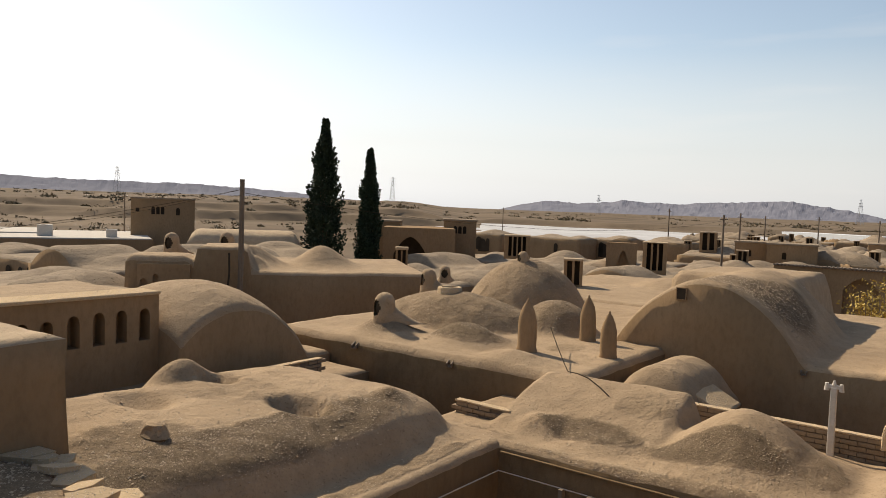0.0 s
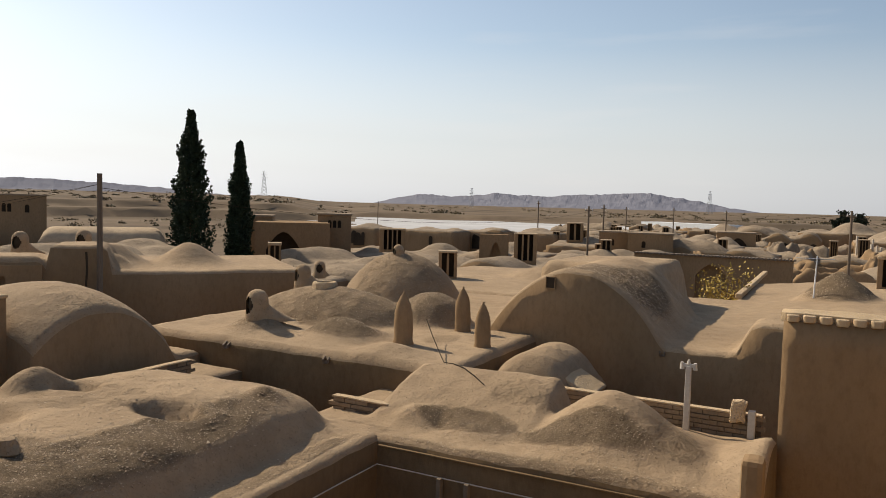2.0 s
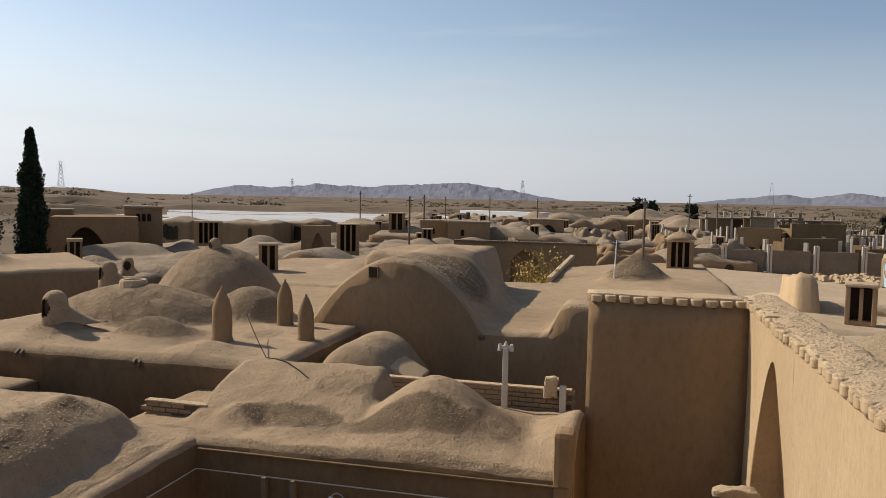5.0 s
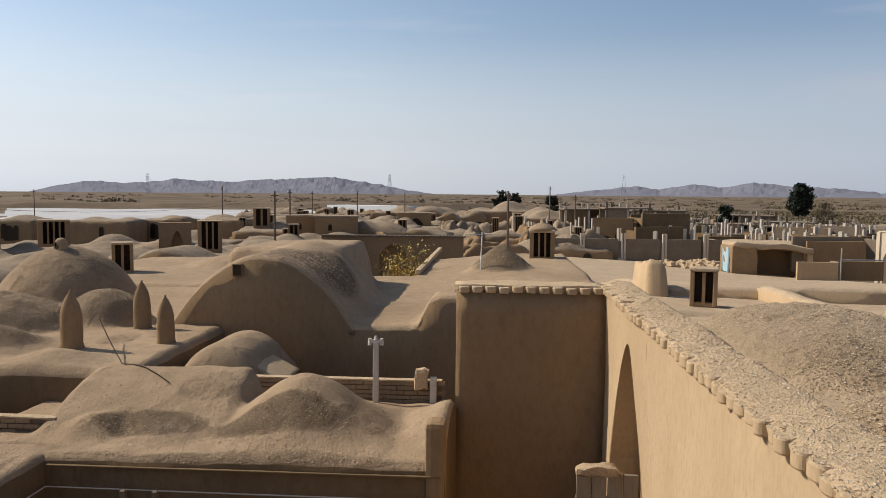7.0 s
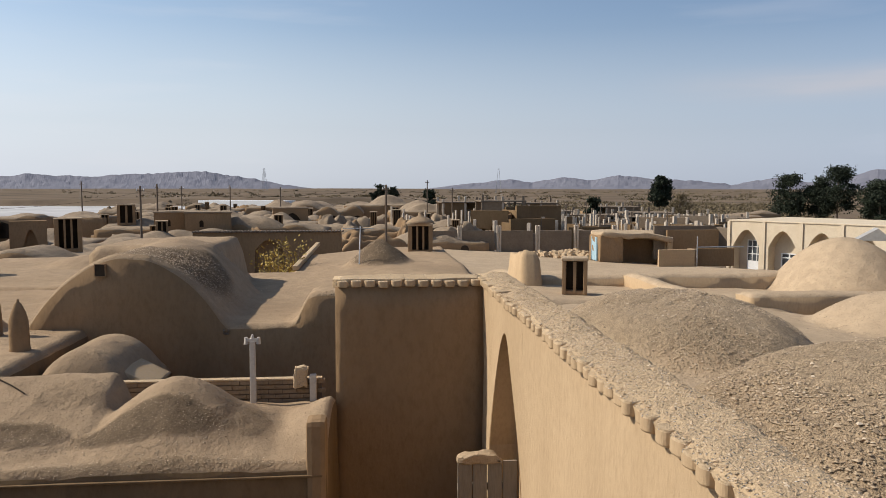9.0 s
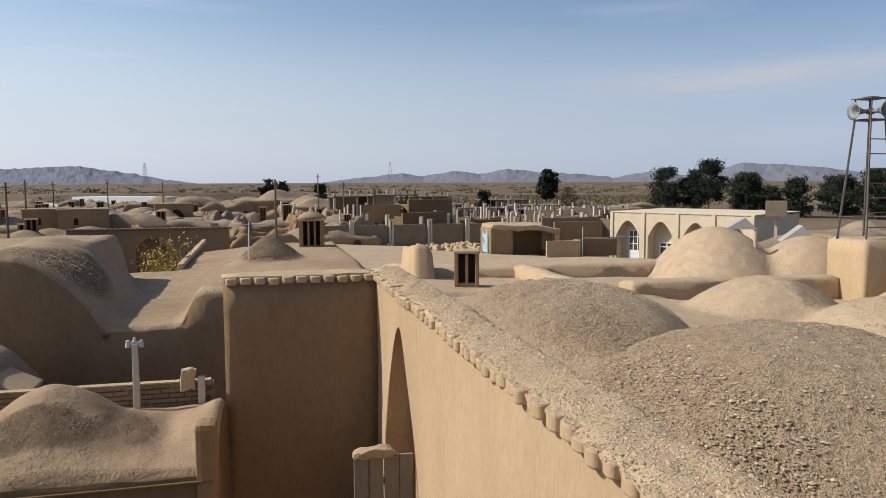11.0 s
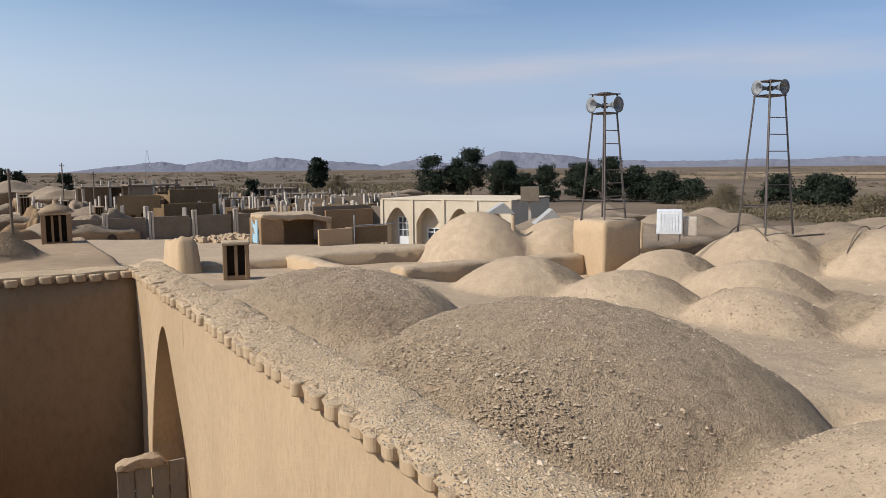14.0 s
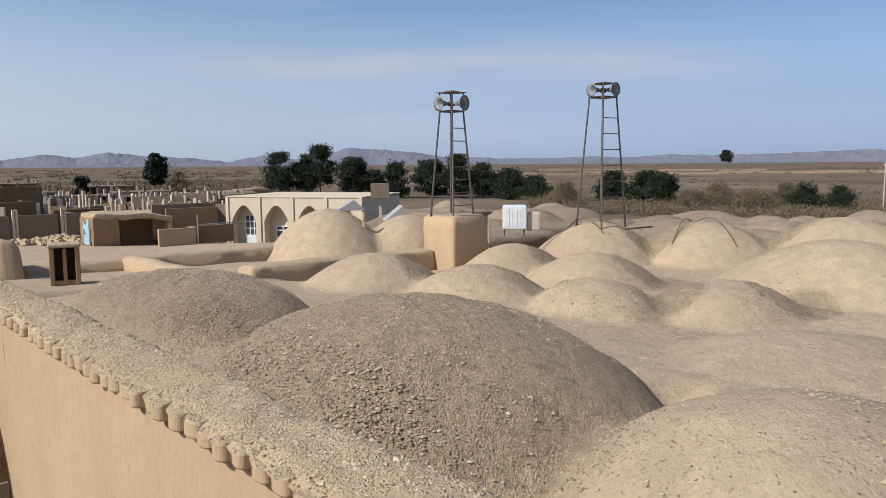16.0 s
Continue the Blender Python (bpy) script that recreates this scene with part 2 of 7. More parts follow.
CLOD = stone_mix("earth_clods", ((0.0, (0.33, 0.24, 0.155)), (1.0, (0.54, 0.415, 0.28)), (0.3, (0.41, 0.30, 0.195)), (0.8, (0.47, 0.35, 0.23))))
STONE = stone_mix("pebble_stone", ((0.0, (0.15, 0.11, 0.072)), (1.0, (0.60, 0.485, 0.36)), (0.3, (0.37, 0.272, 0.172)), (0.9, (0.50, 0.378, 0.246))))
CRUMB = stone_mix("coping_crumbs", ((0.0, (0.33, 0.235, 0.142)), (1.0, (0.60, 0.475, 0.335)), (0.3, (0.46, 0.332, 0.2)), (0.85, (0.53, 0.39, 0.245))))
LIME = material("limewash", ((0.50, 0.45, 0.385), (0.60, 0.55, 0.47), (0.38, 0.33, 0.27)), grain=14, stains=2, bump=0.2)
GATE_WOOD = material("weathered_plank", ((0.24, 0.20, 0.155), (0.32, 0.27, 0.21), (0.15, 0.12, 0.09)), grain=20, stains=2, rough=0.85, stretch=(3, 3, 0.3))
ARCADE = material("new_yellow_brick", ((0.60, 0.49, 0.345), (0.68, 0.57, 0.42), (0.50, 0.395, 0.265)), grain=14, stains=1.5, bump=0.3)
BRICK = material("yellow_brick", ((0.25, 0.18, 0.115), (0.33, 0.245, 0.165), (0.18, 0.125, 0.08)), grain=25, stains=2.5, bump=0.3)
WOOD = material("grey_wood", ((0.14, 0.10, 0.07), (0.22, 0.17, 0.12), (0.08, 0.06, 0.045)), grain=20, stains=2, rough=0.85, stretch=(3, 3, 0.3))
# Near-black for the shade inside openings, and for black cables
DARK = material("shade_and_cable_dark", ((0.045, 0.034, 0.024), (0.07, 0.052, 0.036), (0.03, 0.023, 0.016)), grain=5)
DESERT = material("desert_ground", ((0.105, 0.079, 0.055), (0.24, 0.178, 0.121), (0.08, 0.062, 0.045)), grain=0.06, stains=0.014, bump=0.2, depth=0.3)
SALT = material("salt_flat", ((0.42, 0.41, 0.40), (0.56, 0.55, 0.535), (0.28, 0.265, 0.245)), grain=0.15, stains=0.04, bump=0.05)
# Distance haze is mixed into the rock's colour; no air is rendered
ROCK = material("haze_tinted_rock", ((0.172, 0.174, 0.205), (0.215, 0.214, 0.24), (0.15, 0.152, 0.18)), grain=0.02, stains=0.004, bump=0.3, depth=10)
METAL = material("painted_steel", ((0.085, 0.072, 0.062), (0.15, 0.13, 0.115), (0.20, 0.115, 0.075)), grain=15, stains=3, rough=0.5, metal=0.4, bump=0.1)
WHITE = material("white_paint", ((0.72, 0.72, 0.70), (0.82, 0.82, 0.80), (0.55, 0.53, 0.5)), grain=12, stains=1.5, rough=0.5, bump=0.1)
GALV = material("zinc_sheet", ((0.34, 0.35, 0.36), (0.46, 0.47, 0.48), (0.24, 0.24, 0.24)), grain=8, stains=2, rough=0.5, metal=0.5, bump=0.05)
BLOCK = material("grey_block", ((0.195, 0.15, 0.108), (0.25, 0.196, 0.143), (0.13, 0.1, 0.072)), grain=8, stains=1.2, bump=0.4)
CONCRETE = material("concrete", ((0.50, 0.42, 0.325), (0.60, 0.51, 0.405), (0.36, 0.295, 0.22)), grain=10, stains=1.5, bump=0.3)
HORN = material("dull_grey_metal", ((0.19, 0.195, 0.195), (0.28, 0.285, 0.285), (0.12, 0.118, 0.112)), grain=14, stains=4, rough=0.55, bump=0.05)
CREAM = material("cream_sheet", ((0.34, 0.325, 0.295), (0.42, 0.40, 0.365), (0.26, 0.24, 0.21)), grain=12, stains=2, rough=0.6, bump=0.08)
LEAF = material("cypress_leaf", ((0.012, 0.022, 0.012), (0.03, 0.05, 0.022), (0.045, 0.06, 0.03)), grain=3, stains=0.8, rough=0.8)
PINE = material("pine_leaf", ((0.014, 0.02, 0.012), (0.032, 0.042, 0.022), (0.045, 0.05, 0.03)), grain=2, stains=0.5, rough=0.8)
YELLOW = material("autumn_leaf", ((0.36, 0.25, 0.06), (0.48, 0.34, 0.09), (0.2, 0.16, 0.05)), grain=3, stains=1, rough=0.8)
SCRUB = material("dry_scrub", ((0.14, 0.108, 0.062), (0.20, 0.155, 0.09), (0.085, 0.068, 0.04)), grain=0.8, stains=0.2, rough=0.9)
BLUE = material("blue_paint", ((0.30, 0.45, 0.52), (0.38, 0.54, 0.60), (0.25, 0.3, 0.32)), grain=10, stains=2, rough=0.6)
GLASS = material("window_glass", ((0.05, 0.06, 0.07), (0.06, 0.07, 0.08), (0.04, 0.05, 0.06)), rough=0.15, bump=0)

# ---------------------------------------------------------------- helpers
# The old town is laid out on two directions: a along UU, b along VV.
UU, VV = Vector((0.8, -0.6, 0)), Vector((0.6, 0.8, 0))
TOWN = Matrix(((0.8, 0.6, 0, 0), (-0.6, 0.8, 0, 0), (0, 0, 1, 0), (0, 0, 0, 1)))


def spot(a, b, z=0.0, turn=0.0):
    """A pose at the town's a, b, turned with the town."""
    return Matrix.Translation(UU * a + VV * b + Vector((0, 0, z))) @ TOWN.to_3x3().to_4x4() @ Matrix.Rotation(radians(turn), 4, "Z")


def fbm(x, y, scale, seed=0, octaves=4):
    """Smooth value noise, about -1 to 1."""
    x, y = np.asarray(x, float) / scale, np.asarray(y, float) / scale
    total, amp, norm = 0.0, 1.0, 0.0
    for k in range(octaves):
        xi, yi = np.floor(x).astype(np.int64), np.floor(y).astype(np.int64)
        fx, fy = x - xi, y - yi
        fx, fy = fx * fx * (3 - 2 * fx), fy * fy * (3 - 2 * fy)

        def h(i, j):
            v = (i * 374761393 + j * 668265263 + (seed + k) * 974711) & 0x7FFFFFFF
            v = ((v ^ (v >> 13)) * 1274126177) & 0x7FFFFFFF
            return ((v ^ (v >> 16)) & 0xFFFF) / 32767.5 - 1

        v = (h(xi, yi) * (1 - fx) + h(xi + 1, yi) * fx) * (1 - fy) + (h(xi, yi + 1) * (1 - fx) + h(xi + 1, yi + 1) * fx) * fy
        total, norm, amp = total + v * amp, norm + amp, amp * 0.5
        x, y = x * 2.03, y * 2.03
    return total / norm


def mesh(name, verts, faces, mats, parent=None, label="", smooth=True, index=None):
    me = bpy.data.meshes.new(name)
    me.from_pydata([tuple(v) for v in verts], [], [tuple(f) for f in faces])
    for m in (mats if isinstance(mats, (list, tuple)) else [mats]):
        me.materials.append(m)
    if smooth:
        me.polygons.foreach_set("use_smooth", [True] * len(me.polygons))
    if index is not None:
        me.polygons.foreach_set("material_index", index)
    me.update()
    ob = new(name, me)
    ob.parent = parent
    if label:
        ob["label"] = label
    return ob


def part(name, bm, mat, parent=None, label="", smooth=False, m=None):
    """Links a bmesh as one mesh object under a thing."""
    me = bpy.data.meshes.new(name)
    bmesh.ops.recalc_face_normals(bm, faces=bm.faces)
    bm.to_mesh(me)
    bm.free()
    me.materials.append(mat)
    if smooth:
        me.polygons.foreach_set("use_smooth", [True] * len(me.polygons))
    ob = new(name, me)
    ob.parent = parent
    if m is not None:
        ob.matrix_basis = m
    if label:
        ob["label"] = label
    return ob


def thing(name, label, category, m, group=""):
    ob = tagged(new(name), label, category, group)
    ob.matrix_basis = m
    ob.empty_display_size = 0.2
    return ob


def box(bm, x0, x1, y0, y1, z0, z1, bevel=0.0, taper=0.0):
    g = bmesh.ops.create_cube(bm, size=1)["verts"]
    for v in g:
        s = 1 - taper if v.co.z > 0 else 1
        v.co = ((x0 + x1) / 2 + v.co.x * (x1 - x0) * s, (y0 + y1) / 2 + v.co.y * (y1 - y0) * s, (z0 + z1) / 2 + v.co.z * (z1 - z0))
    if bevel:
        edges = list({e for v in g for e in v.link_edges})
        bmesh.ops.bevel(bm, geom=edges, offset=bevel, segments=2, affect="EDGES", profile=0.6)
    return bm


def rod(bm, p, q, r0, r1=None, seg=8):
    p, q = Vector(p), Vector(q)
    d = q - p
    m = Matrix.Translation((p + q) / 2) @ d.to_track_quat("Z", "Y").to_matrix().to_4x4()
    bmesh.ops.create_cone(bm, cap_ends=True, segments=seg, radius1=r0, radius2=r0 if r1 is None else r1, depth=d.length, matrix=m)
    return bm


def lathe(bm, profile, seg=20, squash=1.0, wobble=0.0, seed=0):
    """Turns (radius, height) pairs about the z axis."""
    rings = []
    rnd = random.Random(seed)
    for r, z in profile:
        rings.append([bm.verts.new((r * math.cos(t) * (1 + rnd.uniform(-wobble, wobble)), squash * r * math.sin(t) * (1 + rnd.uniform(-wobble, wobble)), z))
                      for t in (2 * math.pi * k / seg for k in range(seg))])
    for lo, hi in zip(rings, rings[1:]):
        for k in range(seg):
            bm.faces.new((lo[k], lo[(k + 1) % seg], hi[(k + 1) % seg], hi[k]))
    bm.faces.new(rings[-1])
    bm.faces.new(rings[0][::-1])
    return bm


def relief(A, B, feats):
    """Height of the domes, vaults and cones of a roof over its flat."""
    z = np.zeros_like(A)
    for kind, a, b, ra, rb, h, *more in feats:
        p = more[0] if more else 1.0
        if kind == "dome":
            r2 = ((A - a) / ra) ** 2 + ((B - b) / rb) ** 2
            f = h * np.clip(1 - r2, 0, 1) ** p
        elif kind == "cone":
            r = np.sqrt(((A - a) / ra) ** 2 + ((B - b) / rb) ** 2)
            f = h * np.clip(1 - r, 0, 1) ** p
        elif kind == "bell":
            r2 = ((A - a) / ra) ** 2 + ((B - b) / rb) ** 2
            f = h * np.exp(-r2 * 2.2)
        elif kind == "vault":
            # along b, from b-rb to b+rb, half width ra
            r = np.clip(1 - ((A - a) / ra) ** 2, 0, 1) ** p
            f = h * r * np.clip((rb - np.abs(B - b)) / 0.35, 0, 1) ** 0.5
        elif kind == "vault_a":
            r = np.clip(1 - ((B - b) / rb) ** 2, 0, 1) ** p
            f = h * r * np.clip((ra - np.abs(A - a)) / 0.35, 0, 1) ** 0.5
        elif kind == "loaf":
            # flat-topped, steep all round
            f = h * np.clip(1 - (np.abs(A - a) / ra) ** 5 - (np.abs(B - b) / rb) ** 10, 0, 1) ** p
        elif kind == "wedge":
            # highest along its far side, sinking towards -b
            f = h * np.clip((ra - np.abs(A - a)) / 0.14, 0, 1) ** 0.5 * np.clip((b + rb - B) / 0.1, 0, 1) ** 0.5 * np.clip((B - b + rb) / (2 * rb), 0, 1) ** p
        elif kind == "block":
            f = h * np.clip((ra - np.abs(A - a)) / 0.12, 0, 1) ** 0.6 * np.clip((rb - np.abs(B - b)) / 0.12, 0, 1) ** 0.6
        elif kind == "pit":
            r2 = ((A - a) / ra) ** 2 + ((B - b) / rb) ** 2
            z = z - h * np.clip(1 - r2, 0, 1) ** p
            continue
        z = np.where(f > 0, np.maximum(z, f), z)
    return z


ROOFS = {}


def mud_house(label, a0, a1, b0, b1, zr, feats=(), z0=0.0, step=0.25, edge=0.18, rough=0.04, mat=None, seed=1, slope=(0, 0), name="mud_house", group="", category="house", wall=None, extra=None, gravel=(), spin=0):
    """A clay building: rounded roof edge, domed roof and slightly battered walls in one skin of earth."""
    na, nb = max(4, int((a1 - a0) / step)), max(4, int((b1 - b0) / step))
    ga, gb = np.linspace(a0, a1, na + 1), np.linspace(b0, b1, nb + 1)
    A, B = np.meshgrid(ga, gb, indexing="ij")
    e = np.minimum(np.minimum(A - a0, a1 - A), np.minimum(B - b0, b1 - B))
    drop = np.where(e < edge, edge * (1 - np.sqrt(np.clip(1 - (1 - e / edge) ** 2, 0, 1))), 0)
    Z = zr + slope[0] * (A - a0) + slope[1] * (B - b0) + relief(A, B, feats)
    for _ in range(2):
        Z[1:-1, 1:-1] = (Z[1:-1, 1:-1] * 4 + Z[:-2, 1:-1] + Z[2:, 1:-1] + Z[1:-1, :-2] + Z[1:-1, 2:]) / 8
    Z = Z + rough * fbm(A, B, 1.6, seed) + rough * 0.35 * fbm(A, B, 0.35, seed + 9) - drop
    if extra is not None:
        Z = extra(A, B, Z)
    g = np.zeros_like(A)
    for x, y, ra, rb, amount in gravel:
        r2 = ((A - x) / ra) ** 2 + ((B - y) / rb) ** 2
        g = np.maximum(g, amount * np.clip((1.3 - r2) * 1.4, 0, 1))
    Z = Z + g * 0.05 * fbm(A, B, 0.24, seed + 40, 3) * (step < 0.2)
    wob = 0.05
    verts = [(0.8 * x + 0.6 * y, -0.6 * x + 0.8 * y, z) for x, y, z in zip((A + wob * fbm(A, B, 1.3, seed + 3)).ravel(), (B + wob * fbm(A, B, 1.3, seed + 5)).ravel(), Z.ravel())]
    idx = np.arange((na + 1) * (nb + 1)).reshape(na + 1, nb + 1)
    faces = [(idx[i, j], idx[i + 1, j], idx[i + 1, j + 1], idx[i, j + 1]) for i in range(na) for j in range(nb)]
    mi = [0] * len(faces)
    loop = [idx[i, 0] for i in range(na)] + [idx[na, j] for j in range(nb)] + [idx[i, nb] for i in range(na, 0, -1)] + [idx[0, j] for j in range(nb, 0, -1)]
    ca, cb = (a0 + a1) / 2, (b0 + b1) / 2
    prev = loop
    rows = 6
    for k in range(1, rows + 1):
        cur = []
        for v in loop:
            x, y, z = verts[v]
            aa, bb = 0.8 * x - 0.6 * y, 0.6 * x + 0.8 * y
            f = k / rows
            push = 0.03 * f + 0.015 * math.sin(3.1 * aa + 2.3 * bb + 5 * f)
            aa += push * (1 if aa > ca else -1) * (1 if min(aa - a0, a1 - aa) < 0.2 else 0)
            bb += push * (1 if bb > cb else -1) * (1 if min(bb - b0, b1 - bb) < 0.2 else 0)
            cur.append(len(verts))
            verts.append((0.8 * aa + 0.6 * bb, -0.6 * aa + 0.8 * bb, z + (z0 - z) * f))
        n = len(loop)
        faces += [(prev[i], cur[i], cur[(i + 1) % n], prev[(i + 1) % n]) for i in range(n)]
        mi += [1] * n
        prev = cur
    full = np.zeros(len(verts))
    full[: g.size] = g.ravel()
    # the skin is cut into its parts: roof, each dome, each of the four walls; the normals of the whole skin keep the seams smooth
    fa, fb = (A[:-1, :-1] + A[1:, 1:]) / 2, (B[:-1, :-1] + B[1:, 1:]) / 2
    which, best = np.zeros(fa.shape, int), np.full(fa.shape, 0.02)
    for k, f in enumerate(feats):
        if f[0] != "pit":
            h = relief(fa, fb, [f])
            if h.max() > 0.3 and step < 0.35:
                which = np.where(h > best, k + 1, which)
                best = np.maximum(best, h)
    # every part in one piece: stray islands join their neighbours
    for _ in range(2):
        comp, sizes = np.full(which.shape, -1), []
        for i0 in range(na):
            for j0 in range(nb):
                if comp[i0, j0] < 0:
                    c, kd, todo, count = len(sizes), which[i0, j0], [(i0, j0)], 0
                    comp[i0, j0] = c
                    near = collections.Counter()
                    while todo:
                        i, j = todo.pop()
                        count += 1
                        for u, v in ((i + 1, j), (i - 1, j), (i, j + 1), (i, j - 1)):
                            if 0 <= u < na and 0 <= v < nb:
                                if which[u, v] != kd:
                                    near[int(which[u, v])] += 1
                                elif comp[u, v] < 0:
                                    comp[u, v] = c
                                    todo.append((u, v))
                    sizes.append((count, int(kd), near))
        best_of = {}
        for c, (count, kd, near) in enumerate(sizes):
            if kd not in best_of or count > sizes[best_of[kd]][0]:
                best_of[kd] = c
        strays = [c for c, (count, kd, near) in enumerate(sizes) if best_of[kd] != c and near]
        if not strays:
            break
        for c in strays:
            which[comp == c] = sizes[c][2].most_common(1)[0][0]
    kinds = list(which.ravel())
    n = len(loop)
    ends = np.cumsum([na, nb, na, nb])
    side = [1000 + int(np.searchsorted(ends, q, side="right")) for q in range(n)]
    kinds += side * rows
    skin = bpy.data.meshes.new("skin")
    skin.from_pydata(verts, [], faces)
    skin.update()
    normals = np.zeros(len(verts) * 3)
    skin.vertex_normals.foreach_get("vector", normals)
    normals = normals.reshape(-1, 3)
    bpy.data.meshes.remove(skin)
    ob = new(name)
    ob.empty_display_size = 0.2
    vv, ff, kinds = np.array(verts), np.array(faces), np.array(kinds)
    for kind in sorted(set(kinds.tolist())):
        sub = ff[kinds == kind]
        used, inv = np.unique(sub, return_inverse=True)
        pn = "roof" if kind == 0 else "wall" if kind >= 1000 else {"vault": "vault", "vault_a": "vault", "loaf": "vault", "block": "block", "wedge": "block"}.get(feats[kind - 1][0], "dome")
        # default wall clay is darker than the roof's, shade put into the colour
        p = mesh(pn, vv[used], inv.reshape(-1, 4), (wall or (WALL_OLD_SHADE if mat is MUD_OLD else WALL)) if kind >= 1000 else (mat or MUD), ob)
        p.data.attributes.new("gravel", "FLOAT", "POINT").data.foreach_set("value", full[used])
        p.data.normals_split_custom_set_from_vertices([tuple(q) for q in normals[used]])
    if spin:
        pivot = Matrix.Translation(UU * a0 + VV * b0)
        ob.matrix_basis = pivot @ Matrix.Rotation(radians(spin), 4, "Z") @ pivot.inverted()
    ROOFS[label] = (ga, gb, Z)
    return tagged(ob, label, category, group)


def roof_z(label, a, b):
    ga, gb, Z = ROOFS[label]
    i = int(np.clip(np.searchsorted(ga, a) - 1, 0, len(ga) - 2))
    j = int(np.clip(np.searchsorted(gb, b) - 1, 0, len(gb) - 2))
    u, v = (a - ga[i]) / (ga[i + 1] - ga[i]), (b - gb[j]) / (gb[j + 1] - gb[j])
    return float((Z[i, j] * (1 - u) + Z[i + 1, j] * u) * (1 - v) + (Z[i, j + 1] * (1 - u) + Z[i + 1, j + 1] * u) * v)


# ---------------------------------------------------------------- ground, salt flat, hills
def ground_z(x, y):
    """Height of the plain: flat by the town, an eroded bank of two steps to the west, a low one beyond the salt flat."""
    x, y = np.asarray(x, float), np.asarray(y, float)
    d, az = np.hypot(x, y), np.degrees(np.arctan2(x, y))
    z = fbm(x, y, 90, 4) * np.clip((d - 330) / 500, 0, 1) * 2.2
    cut = 16 * fbm(x, y, 45, 12) + 5 * fbm(x, y, 11, 14)
    west = np.clip((2.5 - az) / 5, 0, 1) * np.clip((az + 100) / 20, 0, 1)
    salt = np.clip((az - 1.0) / 3, 0, 1) * np.clip((44 - az) / 8, 0, 1)
    z = z + west * (2.6 * np.clip((d + cut - 238) / 3.2, 0, 1) + 2.2 * np.clip((d + 1.4 * cut - 268) / 3.5, 0, 1) + 0.5 * fbm(x, y, 22, 15) * np.clip((d - 230) / 40, 0, 1) * np.clip((420 - d) / 120, 0, 1))
    z = z + west * 5.0 * np.clip((d - 320) / 600, 0, 1)
    return z + salt * 1.9 * np.clip((d + 0.5 * cut - 312) / 4, 0, 1)


def build_ground():
    radii = sorted([0.0] + list(np.geomspace(3, 4700, 110)) + list(np.linspace(215, 310, 62)) + list(np.linspace(312, 420, 30)))
    seg = 360
    verts, faces = [], []
    for r in radii:
        for k in range(seg):
            t = 2 * math.pi * k / seg
            verts.append((r * math.sin(t), r * math.cos(t), 0.0))
    v = np.array(verts)
    v[:, 2] = ground_z(v[:, 0], v[:, 1])
    for i in range(len(radii) - 1):
        for k in range(seg):
            q = (i * seg + k, i * seg + (k + 1) % seg, (i + 1) * seg + (k + 1) % seg, (i + 1) * seg + k)
            faces.append(q)
    tagged(mesh("ground", v, faces, DESERT), "dry tan desert plain reaching to the horizon", "ground", kind="structure")


build_ground()


def build_salt():
    bm = bmesh.new()
    n = 60
    ring = []
    for k in range(n):
        t = 2 * math.pi * k / n
        r = 1 + 0.18 * math.sin(3 * t + 1) + 0.1 * math.sin(7 * t)
        ring.append(bm.verts.new((46 + 50 * r * math.cos(t), 222 + 76 * r * math.sin(t), 0.06)))
    bm.faces.new(ring)
    ob = part("salt_flat", bm, SALT)
    tagged(ob, "pale grey-white salt flat beside the old town", "salt flat", kind="structure")


build_salt()


def ridge(name, peaks, dist, depth, seed, base=-8):
    """A far range: its skyline is given as azimuth and elevation in degrees."""
    az = np.arange(peaks[0][0], peaks[-1][0], 0.1)
    el = np.interp(az, [p[0] for p in peaks], [p[1] for p in peaks])
    env = np.clip(np.minimum(az - az[0], az[-1] - az) / 3, 0, 1)
    verts, faces = [], []
    rows = 9
    for j in range(rows):
        f = j / (rows - 1)
        for i, t in enumerate(az):
            d = dist - depth * (1 - f)
            top = d * math.tan(radians(el[i])) + 6.3
            z = base + (top - base) * f ** 1.4 + float(fbm(t * 60, f * 300, 36, seed)) * 13 * f * (1.2 - 0.6 * f) * env[i]
            verts.append((d * math.sin(radians(t)), d * math.cos(radians(t)), z))
    n = len(az)
    for j in range(rows - 1):
        for i in range(n - 1):
            faces.append((j * n + i, j * n + i + 1, (j + 1) * n + i + 1, (j + 1) * n + i))
    tagged(mesh(name, verts, faces, ROCK, smooth=False), "desert hills on the horizon, tinted blue-grey for haze", "hills", kind="structure")


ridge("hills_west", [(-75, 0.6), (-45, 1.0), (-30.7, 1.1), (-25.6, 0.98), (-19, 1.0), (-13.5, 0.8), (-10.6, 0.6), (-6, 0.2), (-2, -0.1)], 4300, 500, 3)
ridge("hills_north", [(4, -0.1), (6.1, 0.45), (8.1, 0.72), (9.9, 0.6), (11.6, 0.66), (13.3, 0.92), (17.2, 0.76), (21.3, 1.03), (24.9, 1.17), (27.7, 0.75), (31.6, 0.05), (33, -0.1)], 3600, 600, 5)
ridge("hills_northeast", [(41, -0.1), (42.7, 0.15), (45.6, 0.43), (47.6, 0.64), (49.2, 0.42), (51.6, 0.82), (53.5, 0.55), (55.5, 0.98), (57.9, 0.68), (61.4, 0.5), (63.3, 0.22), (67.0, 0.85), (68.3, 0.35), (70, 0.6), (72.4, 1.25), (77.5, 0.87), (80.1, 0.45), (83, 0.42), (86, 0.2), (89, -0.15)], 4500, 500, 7)
